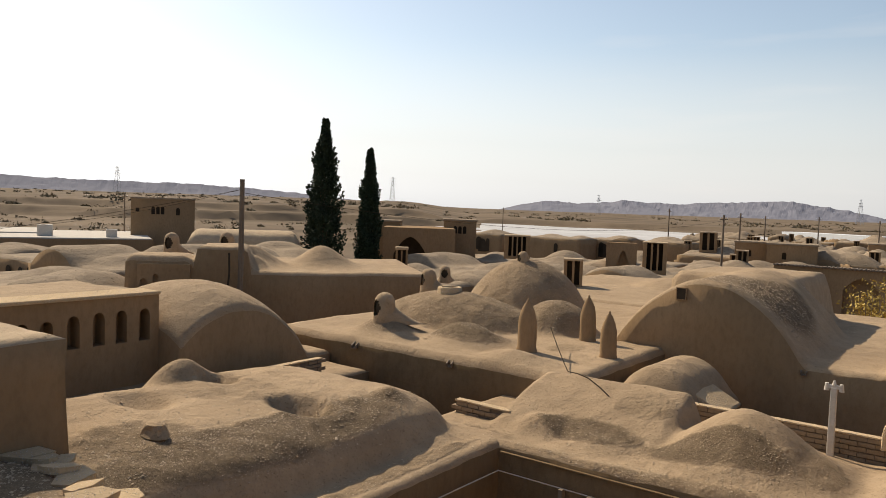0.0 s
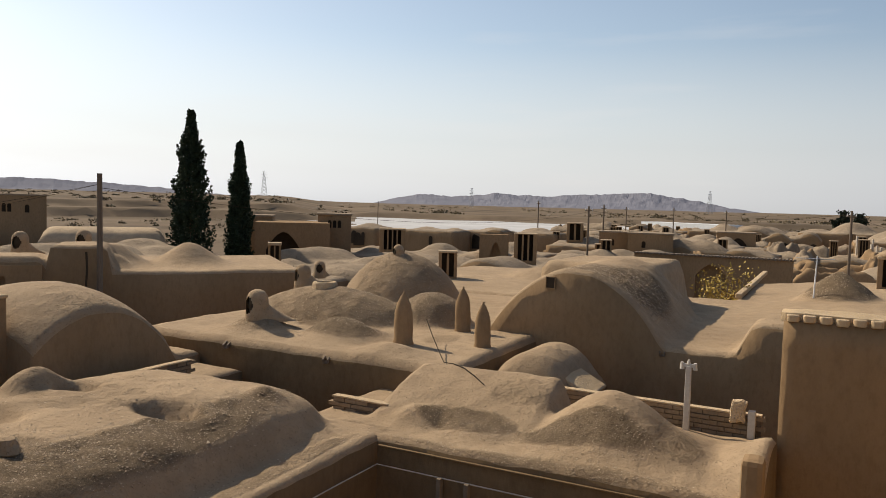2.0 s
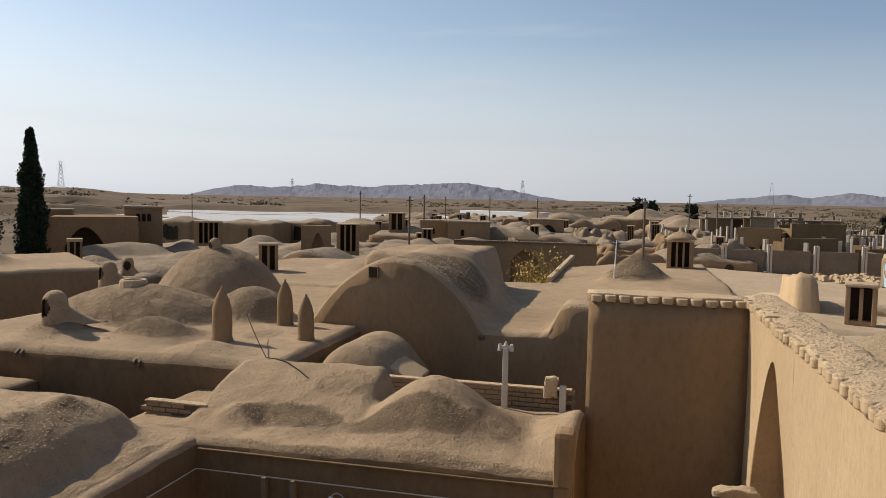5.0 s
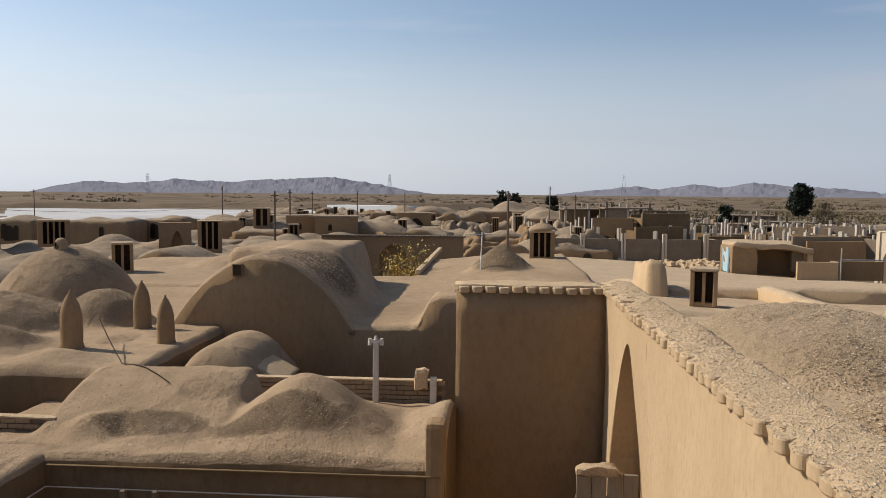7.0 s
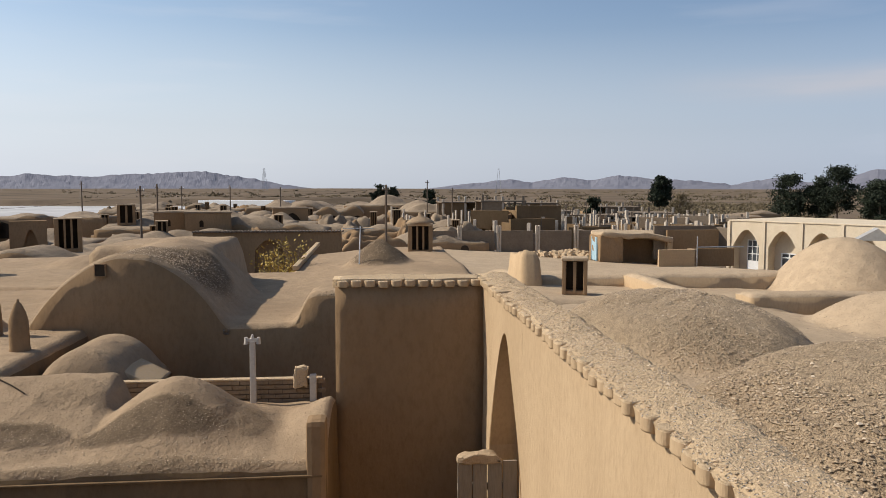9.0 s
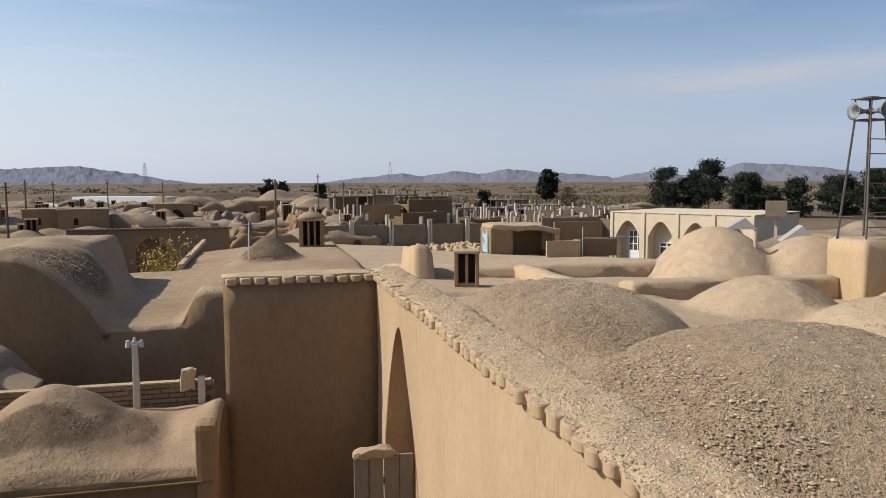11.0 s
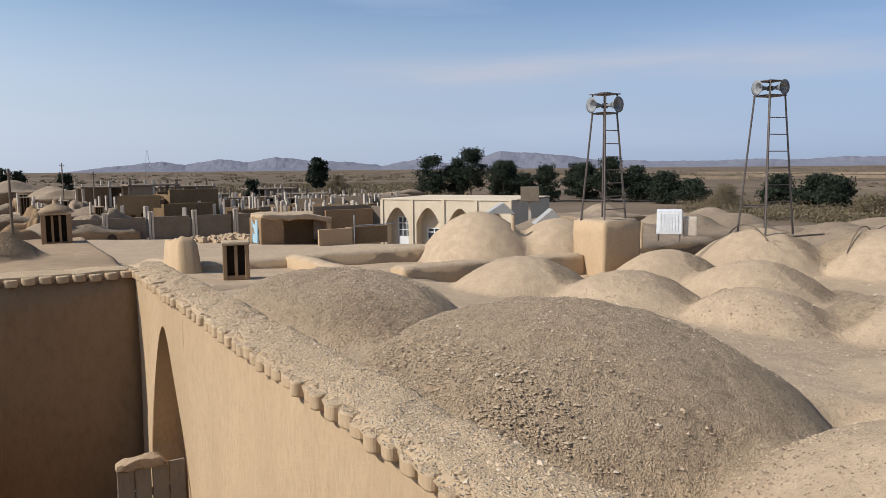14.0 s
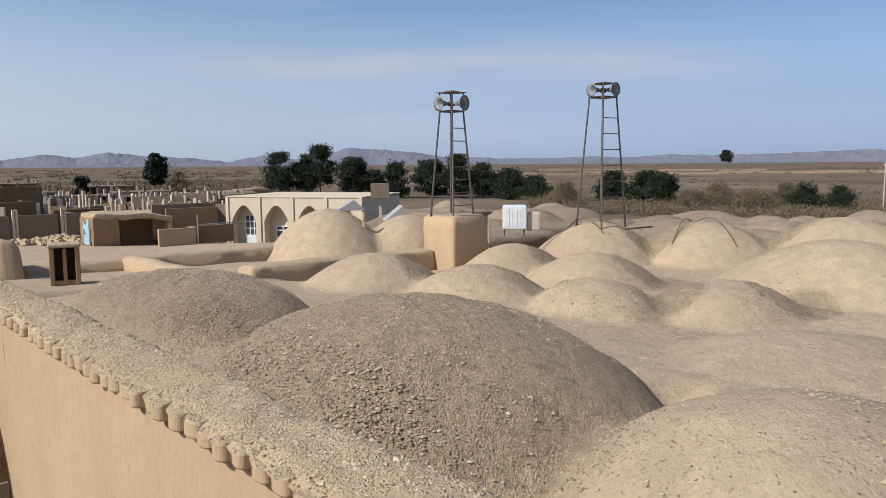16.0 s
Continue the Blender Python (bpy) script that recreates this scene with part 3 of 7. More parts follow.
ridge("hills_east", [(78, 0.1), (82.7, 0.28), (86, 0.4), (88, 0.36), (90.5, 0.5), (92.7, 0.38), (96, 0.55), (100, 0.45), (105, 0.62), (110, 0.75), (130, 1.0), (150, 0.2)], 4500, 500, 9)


# ---------------------------------------------------------------- the house with the courtyard
COP = 4.95


def lookout():
    # the flat roof underfoot
    mud_house("flat earth roof of the lookout house", -3.0, 1.2, -4.0, 1.2, 4.72, (), seed=11, name="lookout_roof", category="roof")


lookout()


def coping_z(a, b):
    """Height of the crumbling earth on the courtyard's long wall."""
    f = np.clip((np.asarray(a, float) - 1.68) / 0.6, 0, 1)
    return COP + 0.02 * np.sin(math.pi * f) - 0.36 * np.clip(f - 0.8, 0, 1) + 0.028 * fbm(a, b, 0.14, 3) + 0.03 * fbm(a, b, 0.6, 5)


def long_wall():
    """The sunlit courtyard wall with an arched niche, and its earth coping on rounded bricks."""
    root = tagged(new("wall_courtyard_east"), "sunlit smooth clay courtyard wall with a pointed arch", "wall", kind="structure")
    # face with the arch cut in: rows of columns along b, each column split at the arch line
    a_face, thick, b0, b1, z1 = 1.72, 0.47, -4.0, 11.35, COP - 0.085
    bc, half, spring, rise = 9.36, 1.15, 2.6, 1.86

    def arch_z(b):
        r = abs(b - bc) / half
        return spring + rise * (1 - r ** 1.7) if r < 1 else None

    bs = sorted(set(np.round(np.concatenate([np.arange(b0, b1, 0.25), np.linspace(bc - half, bc + half, 25), [b1]]), 4)))
    bm = bmesh.new()

    def p(a, b, z):
        return bm.verts.new(UU * a + VV * b + Vector((0, 0, z)))

    for x, y in zip(bs, bs[1:]):
        zs = [arch_z(x), arch_z(y)]
        inside = abs((x + y) / 2 - bc) < half
        lo = [(zs[0] or spring) if inside else 0.0, (zs[1] or spring) if inside else 0.0]
        n = 8
        for k in range(n):
            q = [(x, lo[0] + (z1 - lo[0]) * k / n), (y, lo[1] + (z1 - lo[1]) * k / n), (y, lo[1] + (z1 - lo[1]) * (k + 1) / n), (x, lo[0] + (z1 - lo[0]) * (k + 1) / n)]
            w = [a_face + 0.012 * math.sin(1.7 * s + 2.1 * z) for s, z in q]
            bm.faces.new([p(ww, s, z) for ww, (s, z) in zip(w, q)][::-1])
        if inside:
            bm.faces.new([p(a_face, x, lo[0]), p(a_face, y, lo[1]), p(a_face + 0.42, y, lo[1]), p(a_face + 0.42, x, lo[0])])
    for s, sg in ((bc - half, 1), (bc + half, -1)):
        bm.faces.new([p(a_face, s, 0), p(a_face, s, spring), p(a_face + 0.42, s, spring), p(a_face + 0.42, s, 0)])
    bm.faces.new([p(a_face + 0.42, bc - half - 0.05, 0), p(a_face + 0.42, bc + half + 0.05, 0), p(a_face + 0.42, bc + half + 0.05, spring + rise + 0.1), p(a_face + 0.42, bc - half - 0.05, spring + rise + 0.1)])
    bm.faces.new([p(a_face + thick, b0, 0), p(a_face + thick, b1, 0), p(a_face + thick, b1, z1), p(a_face + thick, b0, z1)])
    bmesh.ops.remove_doubles(bm, verts=bm.verts, dist=0.001)
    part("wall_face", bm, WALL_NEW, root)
    # coping
    n = 320
    verts, faces = [], []
    cols = 10
    for i in range(n + 1):
        b = b0 + (b1 + 0.45 - b0) * i / n
        for j in range(cols + 1):
            f = j / cols
            aa = a_face - 0.045 + 0.05 * float(fbm(b, 0.5, 0.16, 31)) * (1 - f) + (thick + 0.125) * f
            z = coping_z(aa, b) - (0.03 if j == 0 else 0.0)
            aa += 0.03 * float(fbm(b, f, 0.4, 8)) * (1 if j == cols else 0)
            verts.append(UU * aa + VV * b + Vector((0, 0, z)))
    m = cols + 1
    faces = [(i * m + j, (i + 1) * m + j, (i + 1) * m + j + 1, i * m + j + 1) for i in range(n) for j in range(cols)]
    base = len(verts)
    for i in range(n + 1):
        for aa in (a_face + 0.0, a_face + thick + 0.06):
            verts.append(UU * aa + VV * (b0 + (b1 + 0.45 - b0) * i / n) + Vector((0, 0, COP - 0.12)))
    for i in range(n):
        faces.append((base + 2 * i, base + 2 * i + 2, (i + 1) * m, i * m))
        faces.append((base + 2 * i + 3, base + 2 * i + 1, i * m + cols, (i + 1) * m + cols))
    mesh("coping", verts, faces, STRAW, root, "crumbling earth coping")
    # rounded brick ends under it
    def rounded_brick():
        bm = bmesh.new()
        arc = [math.radians(q) for q in range(-90, 91, 15)]
        out = [(0.14, -0.078)] + [(-0.02 - 0.062 * abs(math.cos(q)) ** 0.7, 0.078 * math.copysign(abs(math.sin(q)) ** 0.8, q)) for q in arc] + [(0.14, 0.078)]
        levels = [[bm.verts.new((x * g, y * g, z)) for x, y in out] for z, g in ((-0.02, 0.92), (-0.008, 1.0), (0.058, 1.0), (0.07, 0.95), (0.073, 0.8))]
        bm.faces.new(levels[0][::-1])
        bm.faces.new(levels[-1])
        for lo, hi in zip(levels, levels[1:]):
            for k in range(len(out)):
                f = bm.faces.new((lo[k], lo[(k + 1) % len(out)], hi[(k + 1) % len(out)], hi[k]))
                f.material_index = 1 if hi is levels[-1] or hi is levels[-2] else 0
        bm.faces.ensure_lookup_table()
        bm.faces[1].material_index = 1
        me = bpy.data.meshes.new("coping_brick")
        bm.to_mesh(me)
        bm.free()
        me.materials.append(WALL_NEW)
        me.materials.append(STRAW)
        return me

    me = rounded_brick()
    rnd = random.Random(4)
    b = 0.0
    while b < 11.3:
        ob = new("coping_brick", me)
        ob.parent = root
        ob.matrix_basis = spot(a_face + rnd.uniform(-0.01, 0.01), b, COP - 0.082 + rnd.uniform(-0.012, 0.01), rnd.uniform(-9, 9)) @ Matrix.Diagonal((rnd.uniform(0.75, 1.1), rnd.uniform(0.8, 1.1), rnd.uniform(0.85, 1.15), 1))
        b += 0.185 + rnd.uniform(-0.025, 0.03)
    return me


BRICK_END = long_wall()


def end_wall():
    root = tagged(new("wall_courtyard_north"), "clay end wall of the courtyard, its shade in darker brown", "wall", kind="structure")
    a0, a1, b0, b1 = -0.5, 1.75, 11.2, 11.72
    bm = bmesh.new()
    box(bm, a0, a1, b0, b1, 0, COP - 0.12)
    bmesh.ops.subdivide_edges(bm, edges=bm.edges, cuts=12, use_grid_fill=True)
    for v in bm.verts:
        v.co.x += 0.03 * float(fbm(v.co.z, v.co.y, 1.0, 2)) + (0.05 * (1 - v.co.z / COP) * (-1 if v.co.x < 0.2 else 0))
        v.co.y += 0.015 * float(fbm(v.co.x, v.co.z, 0.8, 6))
        v.co = UU * v.co.x + VV * v.co.y + Vector((0, 0, v.co.z))
    # Same plaster as the sunlit long wall; the darker clay carries its shade
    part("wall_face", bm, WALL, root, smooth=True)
    bm = bmesh.new()
    box(bm, a0 - 0.04, a1, b0 + 0.05, b1 + 0.06, COP - 0.13, COP - 0.01)
    bmesh.ops.subdivide_edges(bm, edges=bm.edges, cuts=14, use_grid_fill=True)
    for v in bm.verts:
        if v.co.z > COP - 0.05:
            v.co.z += 0.025 * float(fbm(v.co.x, v.co.y, 0.25, 4))
        v.co = UU * v.co.x + VV * v.co.y + Vector((0, 0, v.co.z))
    part("coping", bm, STRAW, root, smooth=True)
    rnd = random.Random(5)
    a = a0 + 0.02
    while a < a1 - 0.1:
        ob = new("coping_brick", BRICK_END)
        ob.parent = root
        ob.matrix_basis = spot(a + 0.09, b0 + 0.02, COP - 0.105 + rnd.uniform(-0.008, 0.01), 90 + rnd.uniform(-6, 6))
        a += 0.2
    # short block at the foot of the end wall's outer corner
    bm = bmesh.new()
    box(bm, -0.74, -0.5, 8.67, 9.0, 0.0, 3.6, bevel=0.07)
    for v in bm.verts:
        v.co = UU * v.co.x + VV * v.co.y + Vector((0, 0, v.co.z))
    part("buttress", bm, WALL, root)


end_wall()


def plank_gate():
    root = thing("wooden_gate", "weathered plank gate standing by the arch", "gate", spot(1.2, 10.02, 0.42))
    for k in range(4):
        bm = bmesh.new()
        box(bm, k * 0.21, k * 0.21 + 0.195, 0, 0.04, 0.05, 2.1 + 0.02 * (k % 2), bevel=0.006)
        part("plank", bm, GATE_WOOD, root)
    for z in (0.4, 1.7):
        bm = bmesh.new()
        box(bm, 0, 0.83, 0.04, 0.08, z, z + 0.1, bevel=0.006)
        part("rail", bm, GATE_WOOD, root)
    bm = bmesh.new()
    box(bm, -0.02, 0.62, -0.05, 0.12, 2.1, 2.2, bevel=0.03)
    bmesh.ops.subdivide_edges(bm, edges=bm.edges, cuts=6, use_grid_fill=True)
    for v in bm.verts:
        lump = max(0.0, 1 - ((v.co.x - 0.3) / 0.34) ** 2)
        v.co += Vector((0.03, 0.03, 0.06)) * float(fbm(v.co.x * 3, v.co.y * 3 + v.co.z, 0.3, 2))
        if v.co.z > 2.14:
            v.co.z += 0.1 * lump - 0.05
    part("mud_cap", bm, MUD, root, "lump of pale mud", smooth=True)


plank_gate()

# ---------------------------------------------------------------- courtyard roofs
COURT = "low clay roof round the courtyard with soft earth mounds"
mud_house(COURT, -6.9, -0.5, 8.7, 11.35, 3.05,
          (("bell", -2.5, 9.95, 1.35, 1.15, 0.8), ("wedge", -4.68, 10.15, 1.32, 0.85, 0.7, 0.62), ("bell", -5.2, 9.5, 0.6, 0.4, 0.3), ("bell", -4.2, 9.4, 0.8, 0.4, 0.2), ("bell", -0.55, 10.1, 0.75, 1.2, 0.42), ("bell", -2.9, 9.35, 0.9, 0.35, 0.26)),
          step=0.07, edge=0.07, seed=21, rough=0.06, mat=MUD_OLD, gravel=((-2.75, 9.4, 0.95, 0.28, 0.85), (-4.5, 9.5, 0.8, 0.28, 0.8), (-4.0, 10.3, 0.5, 0.4, 0.5), (-1.6, 9.75, 0.35, 0.5, 0.5), (-3.0, 8.8, 2.6, 0.12, 0.55), (-5.9, 8.95, 0.6, 0.2, 0.5)))
LONG = "low clay roof with a long rounded vault and worn crest"
mud_house(LONG, -12.0, -5.45, 1.0, 9.1, 3.05,
          (("loaf", -8.2, 5.4, 2.1, 3.55, 0.6, 0.55), ("bell", -9.75, 6.6, 0.85, 1.1, 0.85), ("bell", -8.9, 7.6, 1.3, 0.7, 0.66), ("bell", -6.9, 8.0, 0.9, 0.8, 0.66), ("loaf", -7.3, 1.9, 1.95, 1.5, 0.78, 0.3), ("pit", -7.35, 6.75, 0.55, 0.32, 0.34, 0.6), ("pit", -9.3, 6.9, 0.4, 0.22, 0.4, 0.5), ("pit", -8.9, 5.4, 0.6, 0.35, 0.2)),
          step=0.07, edge=0.07, seed=22, rough=0.065, mat=MUD_OLD, gravel=((-6.75, 5.6, 0.5, 2.6, 0.95), (-7.4, 4.4, 0.7, 0.8, 0.7), (-8.8, 6.6, 1.2, 0.7, 0.45), (-7.3, 2.2, 1.9, 1.2, 0.7), (-5.75, 6.8, 0.16, 2.0, 0.6)))
PIER = "clay wall pier with a flat mud cap"
mud_house(PIER, -9.4, -7.5, 1.5, 3.72, 4.87, (), step=0.12, edge=0.05, seed=23, z0=2.5, name="wall_pier", category="wall")

# ---------------------------------------------------------------- neighbouring houses
mud_house("clay house with a row of arched niches", -14.5, -12.2, 1.5, 7.45, 4.62, (), seed=31, step=0.15, mat=MUD_OLD, edge=0.08)
mud_house("broad gravelly dome on a clay house", -15.5, -11.1, 7.45, 11.0, 3.25, (("dome", -12.7, 8.7, 2.9, 1.95, 1.45, 0.8),), seed=32, step=0.09, wall=WALL, mat=MUD_OLD, edge=0.08, gravel=((-11.6, 9.2, 1.4, 1.4, 0.35),))
mud_house("low flat clay roof at the foot of the dome", -11.1, -9.9, 7.6, 10.9, 3.05, (), seed=132, step=0.12, mat=MUD_OLD, edge=0.06)
SPIKES = "clay house with gravel mounds and pointed spikes"
mud_house(SPIKES, -12.9, -5.45, 11.05, 21.2, 3.55,
          (("bell", -10.5, 12.1, 0.9, 0.8, 0.38), ("bell", -8.7, 12.5, 1.1, 0.8, 0.42), ("dome", -10.4, 14.5, 2.2, 1.15, 0.72, 0.7), ("dome", -11.1, 18.9, 1.75, 1.7, 1.3, 0.75), ("dome", -8.05, 15.2, 0.9, 0.9, 0.72, 0.7), ("bell", -7.0, 11.6, 0.8, 0.5, 0.22)),
          seed=33, step=0.1, edge=0.13, rough=0.055, mat=MUD_OLD, gravel=((-10.5, 12.1, 0.7, 0.6, 0.6), (-8.7, 12.5, 0.9, 0.6, 0.8), (-10.2, 14.3, 2.2, 1.2, 0.55), (-10.9, 18.5, 1.7, 1.6, 0.5), (-8.05, 15.1, 0.9, 0.9, 0.6), (-6.9, 13.4, 0.4, 0.6, 0.5)))


def hall_roof(A, B, Z):
    step_up = 0.5 * (1 + np.tanh((A + 1.35) / 0.12)) * 0.62
    Z = Z + step_up * np.clip(1.6 - (B - 15) / 2.0, 0, 1)
    Z = Z + 0.28 * np.clip((A + 2.0) / 2.5, 0, 1) * np.clip((B - 17) / 6, 0, 1)
    pit = (A < -2.45) & (B > 24.2)
    return np.where(pit, 0.4, Z)


HALL = "large clay hall with a barrel vault and sand-swept roof"
mud_house(HALL, -6.75, 3.0, 15.0, 31.0, 3.6,
          (("vault", -4.7, 17.1, 1.88, 2.6, 1.44, 0.95), ("block", -5.25, 20.8, 1.6, 2.1, 1.28), ("bell", -3.8, 18.0, 0.9, 1.6, 0.95), ("cone", 0.25, 24.6, 1.15, 1.15, 0.85, 1.0)), seed=34, step=0.12, edge=0.09, rough=0.055, wall=WALL, mat=MUD_OLD, extra=hall_roof,
          gravel=((-4.5, 15.9, 1.2, 0.9, 0.6), (-3.7, 16.8, 0.7, 1.6, 0.8), (0.3, 24.4, 0.95, 0.95, 0.95), (-5.0, 21, 1.4, 2.4, 0.15)))
mud_house("small vaulted annex of clay", -5.4, -3.75, 12.0, 14.4, 3.0, (("vault", -4.6, 13.2, 0.75, 1.1, 0.68, 0.6),), seed=35, step=0.08, mat=MUD_OLD, gravel=((-4.6, 13, 0.6, 0.8, 0.35),))
mud_house("flat-roofed clay house behind the domes", -14.5, -8.0, 21.4, 31.0, 3.55, (("dome", -10, 28, 1.6, 1.6, 0.35, 1.1),), seed=36, step=0.2, mat=MUD_OLD)
TALL = "tall plain clay house with low domes on its roof"
mud_house(TALL, -20.76, -11.6, 12.04, 18.5, 4.1, (("bell", -17.2, 14.2, 1.2, 1.2, 0.7), ("bell", -14.9, 14.6, 1.3, 1.3, 0.72), ("block", -19.86, 12.9, 1.0, 0.95, 0.44), ("block", -18.0, 13.0, 0.84, 1.1, 0.76), ("bell", -17.0, 13.2, 0.5, 0.7, 0.45)), seed=37, step=0.12, wall=WALL, mat=MUD_OLD, edge=0.1, spin=49)


def east_roof(A, B, Z):
    return Z - 0.45 * np.clip((A - 7) / 5, 0, 1)


EAST = "broad clay roof with many earth domes"
EAST_DOMES = (("dome", 4.9, 11.5, 1.85, 2.55, 0.75, 0.62), ("dome", 4.85, 5.8, 2.3, 2.55, 1.06, 0.7), ("dome", 4.95, 1.95, 1.75, 1.65, 0.86, 0.7), ("dome", 7.6, 0.6, 2.2, 2.0, 0.5, 0.9),
              ("dome", 9.9, 12.9, 1.68, 1.568, 0.78, 1.05), ("dome", 10.8, 10.7, 1.68, 1.568, 0.72, 1.05), ("dome", 14.3, 13.0, 1.792, 1.344, 0.82, 1.05), ("dome", 14.5, 10.7, 1.7, 1.6, 0.76, 0.95), ("dome", 11.6, 8.4, 1.45, 1.42, 0.66, 0.9),
              ("dome", 13.4, 6.9, 1.8, 1.5, 0.62, 0.9), ("dome", 10.6, 4.0, 2.6, 1.8, 0.38, 1.0), ("dome", 18.3, 13.3, 2.24, 1.904, 1.12, 1), ("dome", 20.6, 11.1, 2.408, 2.352, 1.1, 1), ("dome", 17.8, 6.3, 2.688, 2.8, 1.1, 1),
              ("dome", 22.3, 7.9, 2.464, 2.464, 1.3, 1), ("dome", 22.0, 3.0, 2.4, 2.4, 1.1, 0.8), ("dome", 14.0, 1.0, 2.4, 2.2, 0.5, 1.0), ("dome", 9.5, -2.5, 2.5, 2.5, 0.5, 1.0))
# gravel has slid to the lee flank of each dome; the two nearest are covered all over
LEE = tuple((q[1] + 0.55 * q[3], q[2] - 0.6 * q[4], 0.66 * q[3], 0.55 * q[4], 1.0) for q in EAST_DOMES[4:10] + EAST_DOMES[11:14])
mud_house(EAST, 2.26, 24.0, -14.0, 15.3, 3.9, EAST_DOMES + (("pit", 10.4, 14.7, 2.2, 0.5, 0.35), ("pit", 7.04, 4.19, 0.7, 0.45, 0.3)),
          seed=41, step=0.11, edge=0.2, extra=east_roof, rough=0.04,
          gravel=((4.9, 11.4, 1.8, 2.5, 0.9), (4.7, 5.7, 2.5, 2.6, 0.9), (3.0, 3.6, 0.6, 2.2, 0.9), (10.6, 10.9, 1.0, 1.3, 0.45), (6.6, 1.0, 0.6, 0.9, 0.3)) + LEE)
mud_house("smooth clay domes beside the tower block", 9.0, 17.5, 15.6, 21.5, 3.6, (("dome", 12.3, 18.4, 1.85, 2.0, 1.45, 0.95), ("dome", 14.3, 17.2, 1.65, 1.55, 1.2, 0.8)), seed=42, step=0.13, mat=MUD, wall=WALL_NEW)
mud_house("square clay pier under the loudspeaker mast", 13.45, 14.7, 14.3, 15.5, 4.92, (), seed=43, step=0.1, edge=0.06, z0=3.0, name="clay_pier", category="pier", wall=WALL_NEW)
mud_house("low clay parapet at the roof's edge", 8.0, 13.4, 15.05, 15.7, 4.03, (), seed=44, step=0.1, z0=2.0, edge=0.06, name="parapet", category="parapet", wall=WALL_NEW)
mud_house("thick clay cross wall between terrace and roof", 6.6, 7.0, 14.6, 19.0, 4.1, (), seed=144, step=0.1, z0=2.0, edge=0.07, name="parapet", category="parapet", wall=WALL_NEW)
mud_house("low flat clay roof below the terrace", 3.0, 13.4, 15.72, 18.95, 3.9, (), seed=45, step=0.2, name="terrace", category="roof", slope=(-0.035, 0))
mud_house("flat dusty clay terrace above the low roof", 4.3, 12.6, 18.9, 27.0, 4.04, (), seed=145, step=0.2, edge=0.1, slope=(0, -0.085), name="terrace", category="roof", wall=WALL_NEW)
mud_house("flat dusty clay strip beside the sunken court", 3.0, 4.3, 18.95, 27.0, 3.72, (), seed=245, step=0.2, slope=(0, -0.06), name="terrace", category="roof")
mud_house("dusty open yard of packed earth", 3.0, 20.8, 27.0, 60.0, 3.15, (), seed=46, step=0.5, slope=(-0.055, -0.045), name="yard", category="yard")

# ---------------------------------------------------------------- walls with arched openings
def arched_wall(root, length, z0, z1, arches, depth, mat, name="wall", back=True):
    """A wall along local x, facing -y, with arched recesses (centre, half width, sill, spring, rise)."""
    bm = bmesh.new()

    def p(x, y, z):
        return bm.verts.new((x, y, z))

    cuts = {0.0, length}
    for c, h, *_ in arches:
        cuts |= {c - h + 2 * h * k / 12 for k in range(13)}
    cuts = sorted(cuts)
    for x, y in zip(cuts, cuts[1:]):
        mid = (x + y) / 2
        hole = next((q for q in arches if abs(mid - q[0]) < q[1]), None)
        if hole is None:
            bm.faces.new([p(x, 0, z0), p(y, 0, z0), p(y, 0, z1), p(x, 0, z1)])
            continue
        c, h, sill, spring, rise = hole
        t = [spring + rise * (max(0.0, 1 - (abs(s - c) / h) ** 1.8) if h > 0.3 else math.sqrt(max(0.0, 1 - ((s - c) / h) ** 2))) for s in (x, y)]
        bm.faces.new([p(x, 0, t[0]), p(y, 0, t[1]), p(y, 0, z1), p(x, 0, z1)])
        bm.faces.new([p(x, 0, t[0]), p(x, depth, t[0]), p(y, depth, t[1]), p(y, 0, t[1])])
        if sill > z0:
            bm.faces.new([p(x, 0, z0), p(y, 0, z0), p(y, 0, sill), p(x, 0, sill)])
            bm.faces.new([p(x, 0, sill), p(y, 0, sill), p(y, depth, sill), p(x, depth, sill)])
        if abs(x - (c - h)) < 1e-6:
            bm.faces.new([p(x, 0, sill), p(x, depth, sill), p(x, depth, t[0]), p(x, 0, t[0])])
        if abs(y - (c + h)) < 1e-6:
            bm.faces.new([p(y, 0, sill), p(y, 0, t[1]), p(y, depth, t[1]), p(y, depth, sill)])
    d = depth + 0.15
    bm.faces.new([p(0, 0, z1), p(length, 0, z1), p(length, d, z1), p(0, d, z1)])
    bm.faces.new([p(0, 0, z0), p(0, 0, z1), p(0, d, z1), p(0, d, z0)])
    bm.faces.new([p(length, 0, z0), p(length, d, z0), p(length, d, z1), p(length, 0, z1)])
    if back:
        bm.faces.new([p(0, depth, z0), p(length, depth, z0), p(length, depth, z1), p(0, depth, z1)])
    bm.faces.new([p(0, d, z0), p(0, d, z1), p(length, d, z1), p(length, d, z0)])
    bmesh.ops.remove_doubles(bm, verts=bm.verts, dist=1e-4)
    return part(name, bm, mat, root)


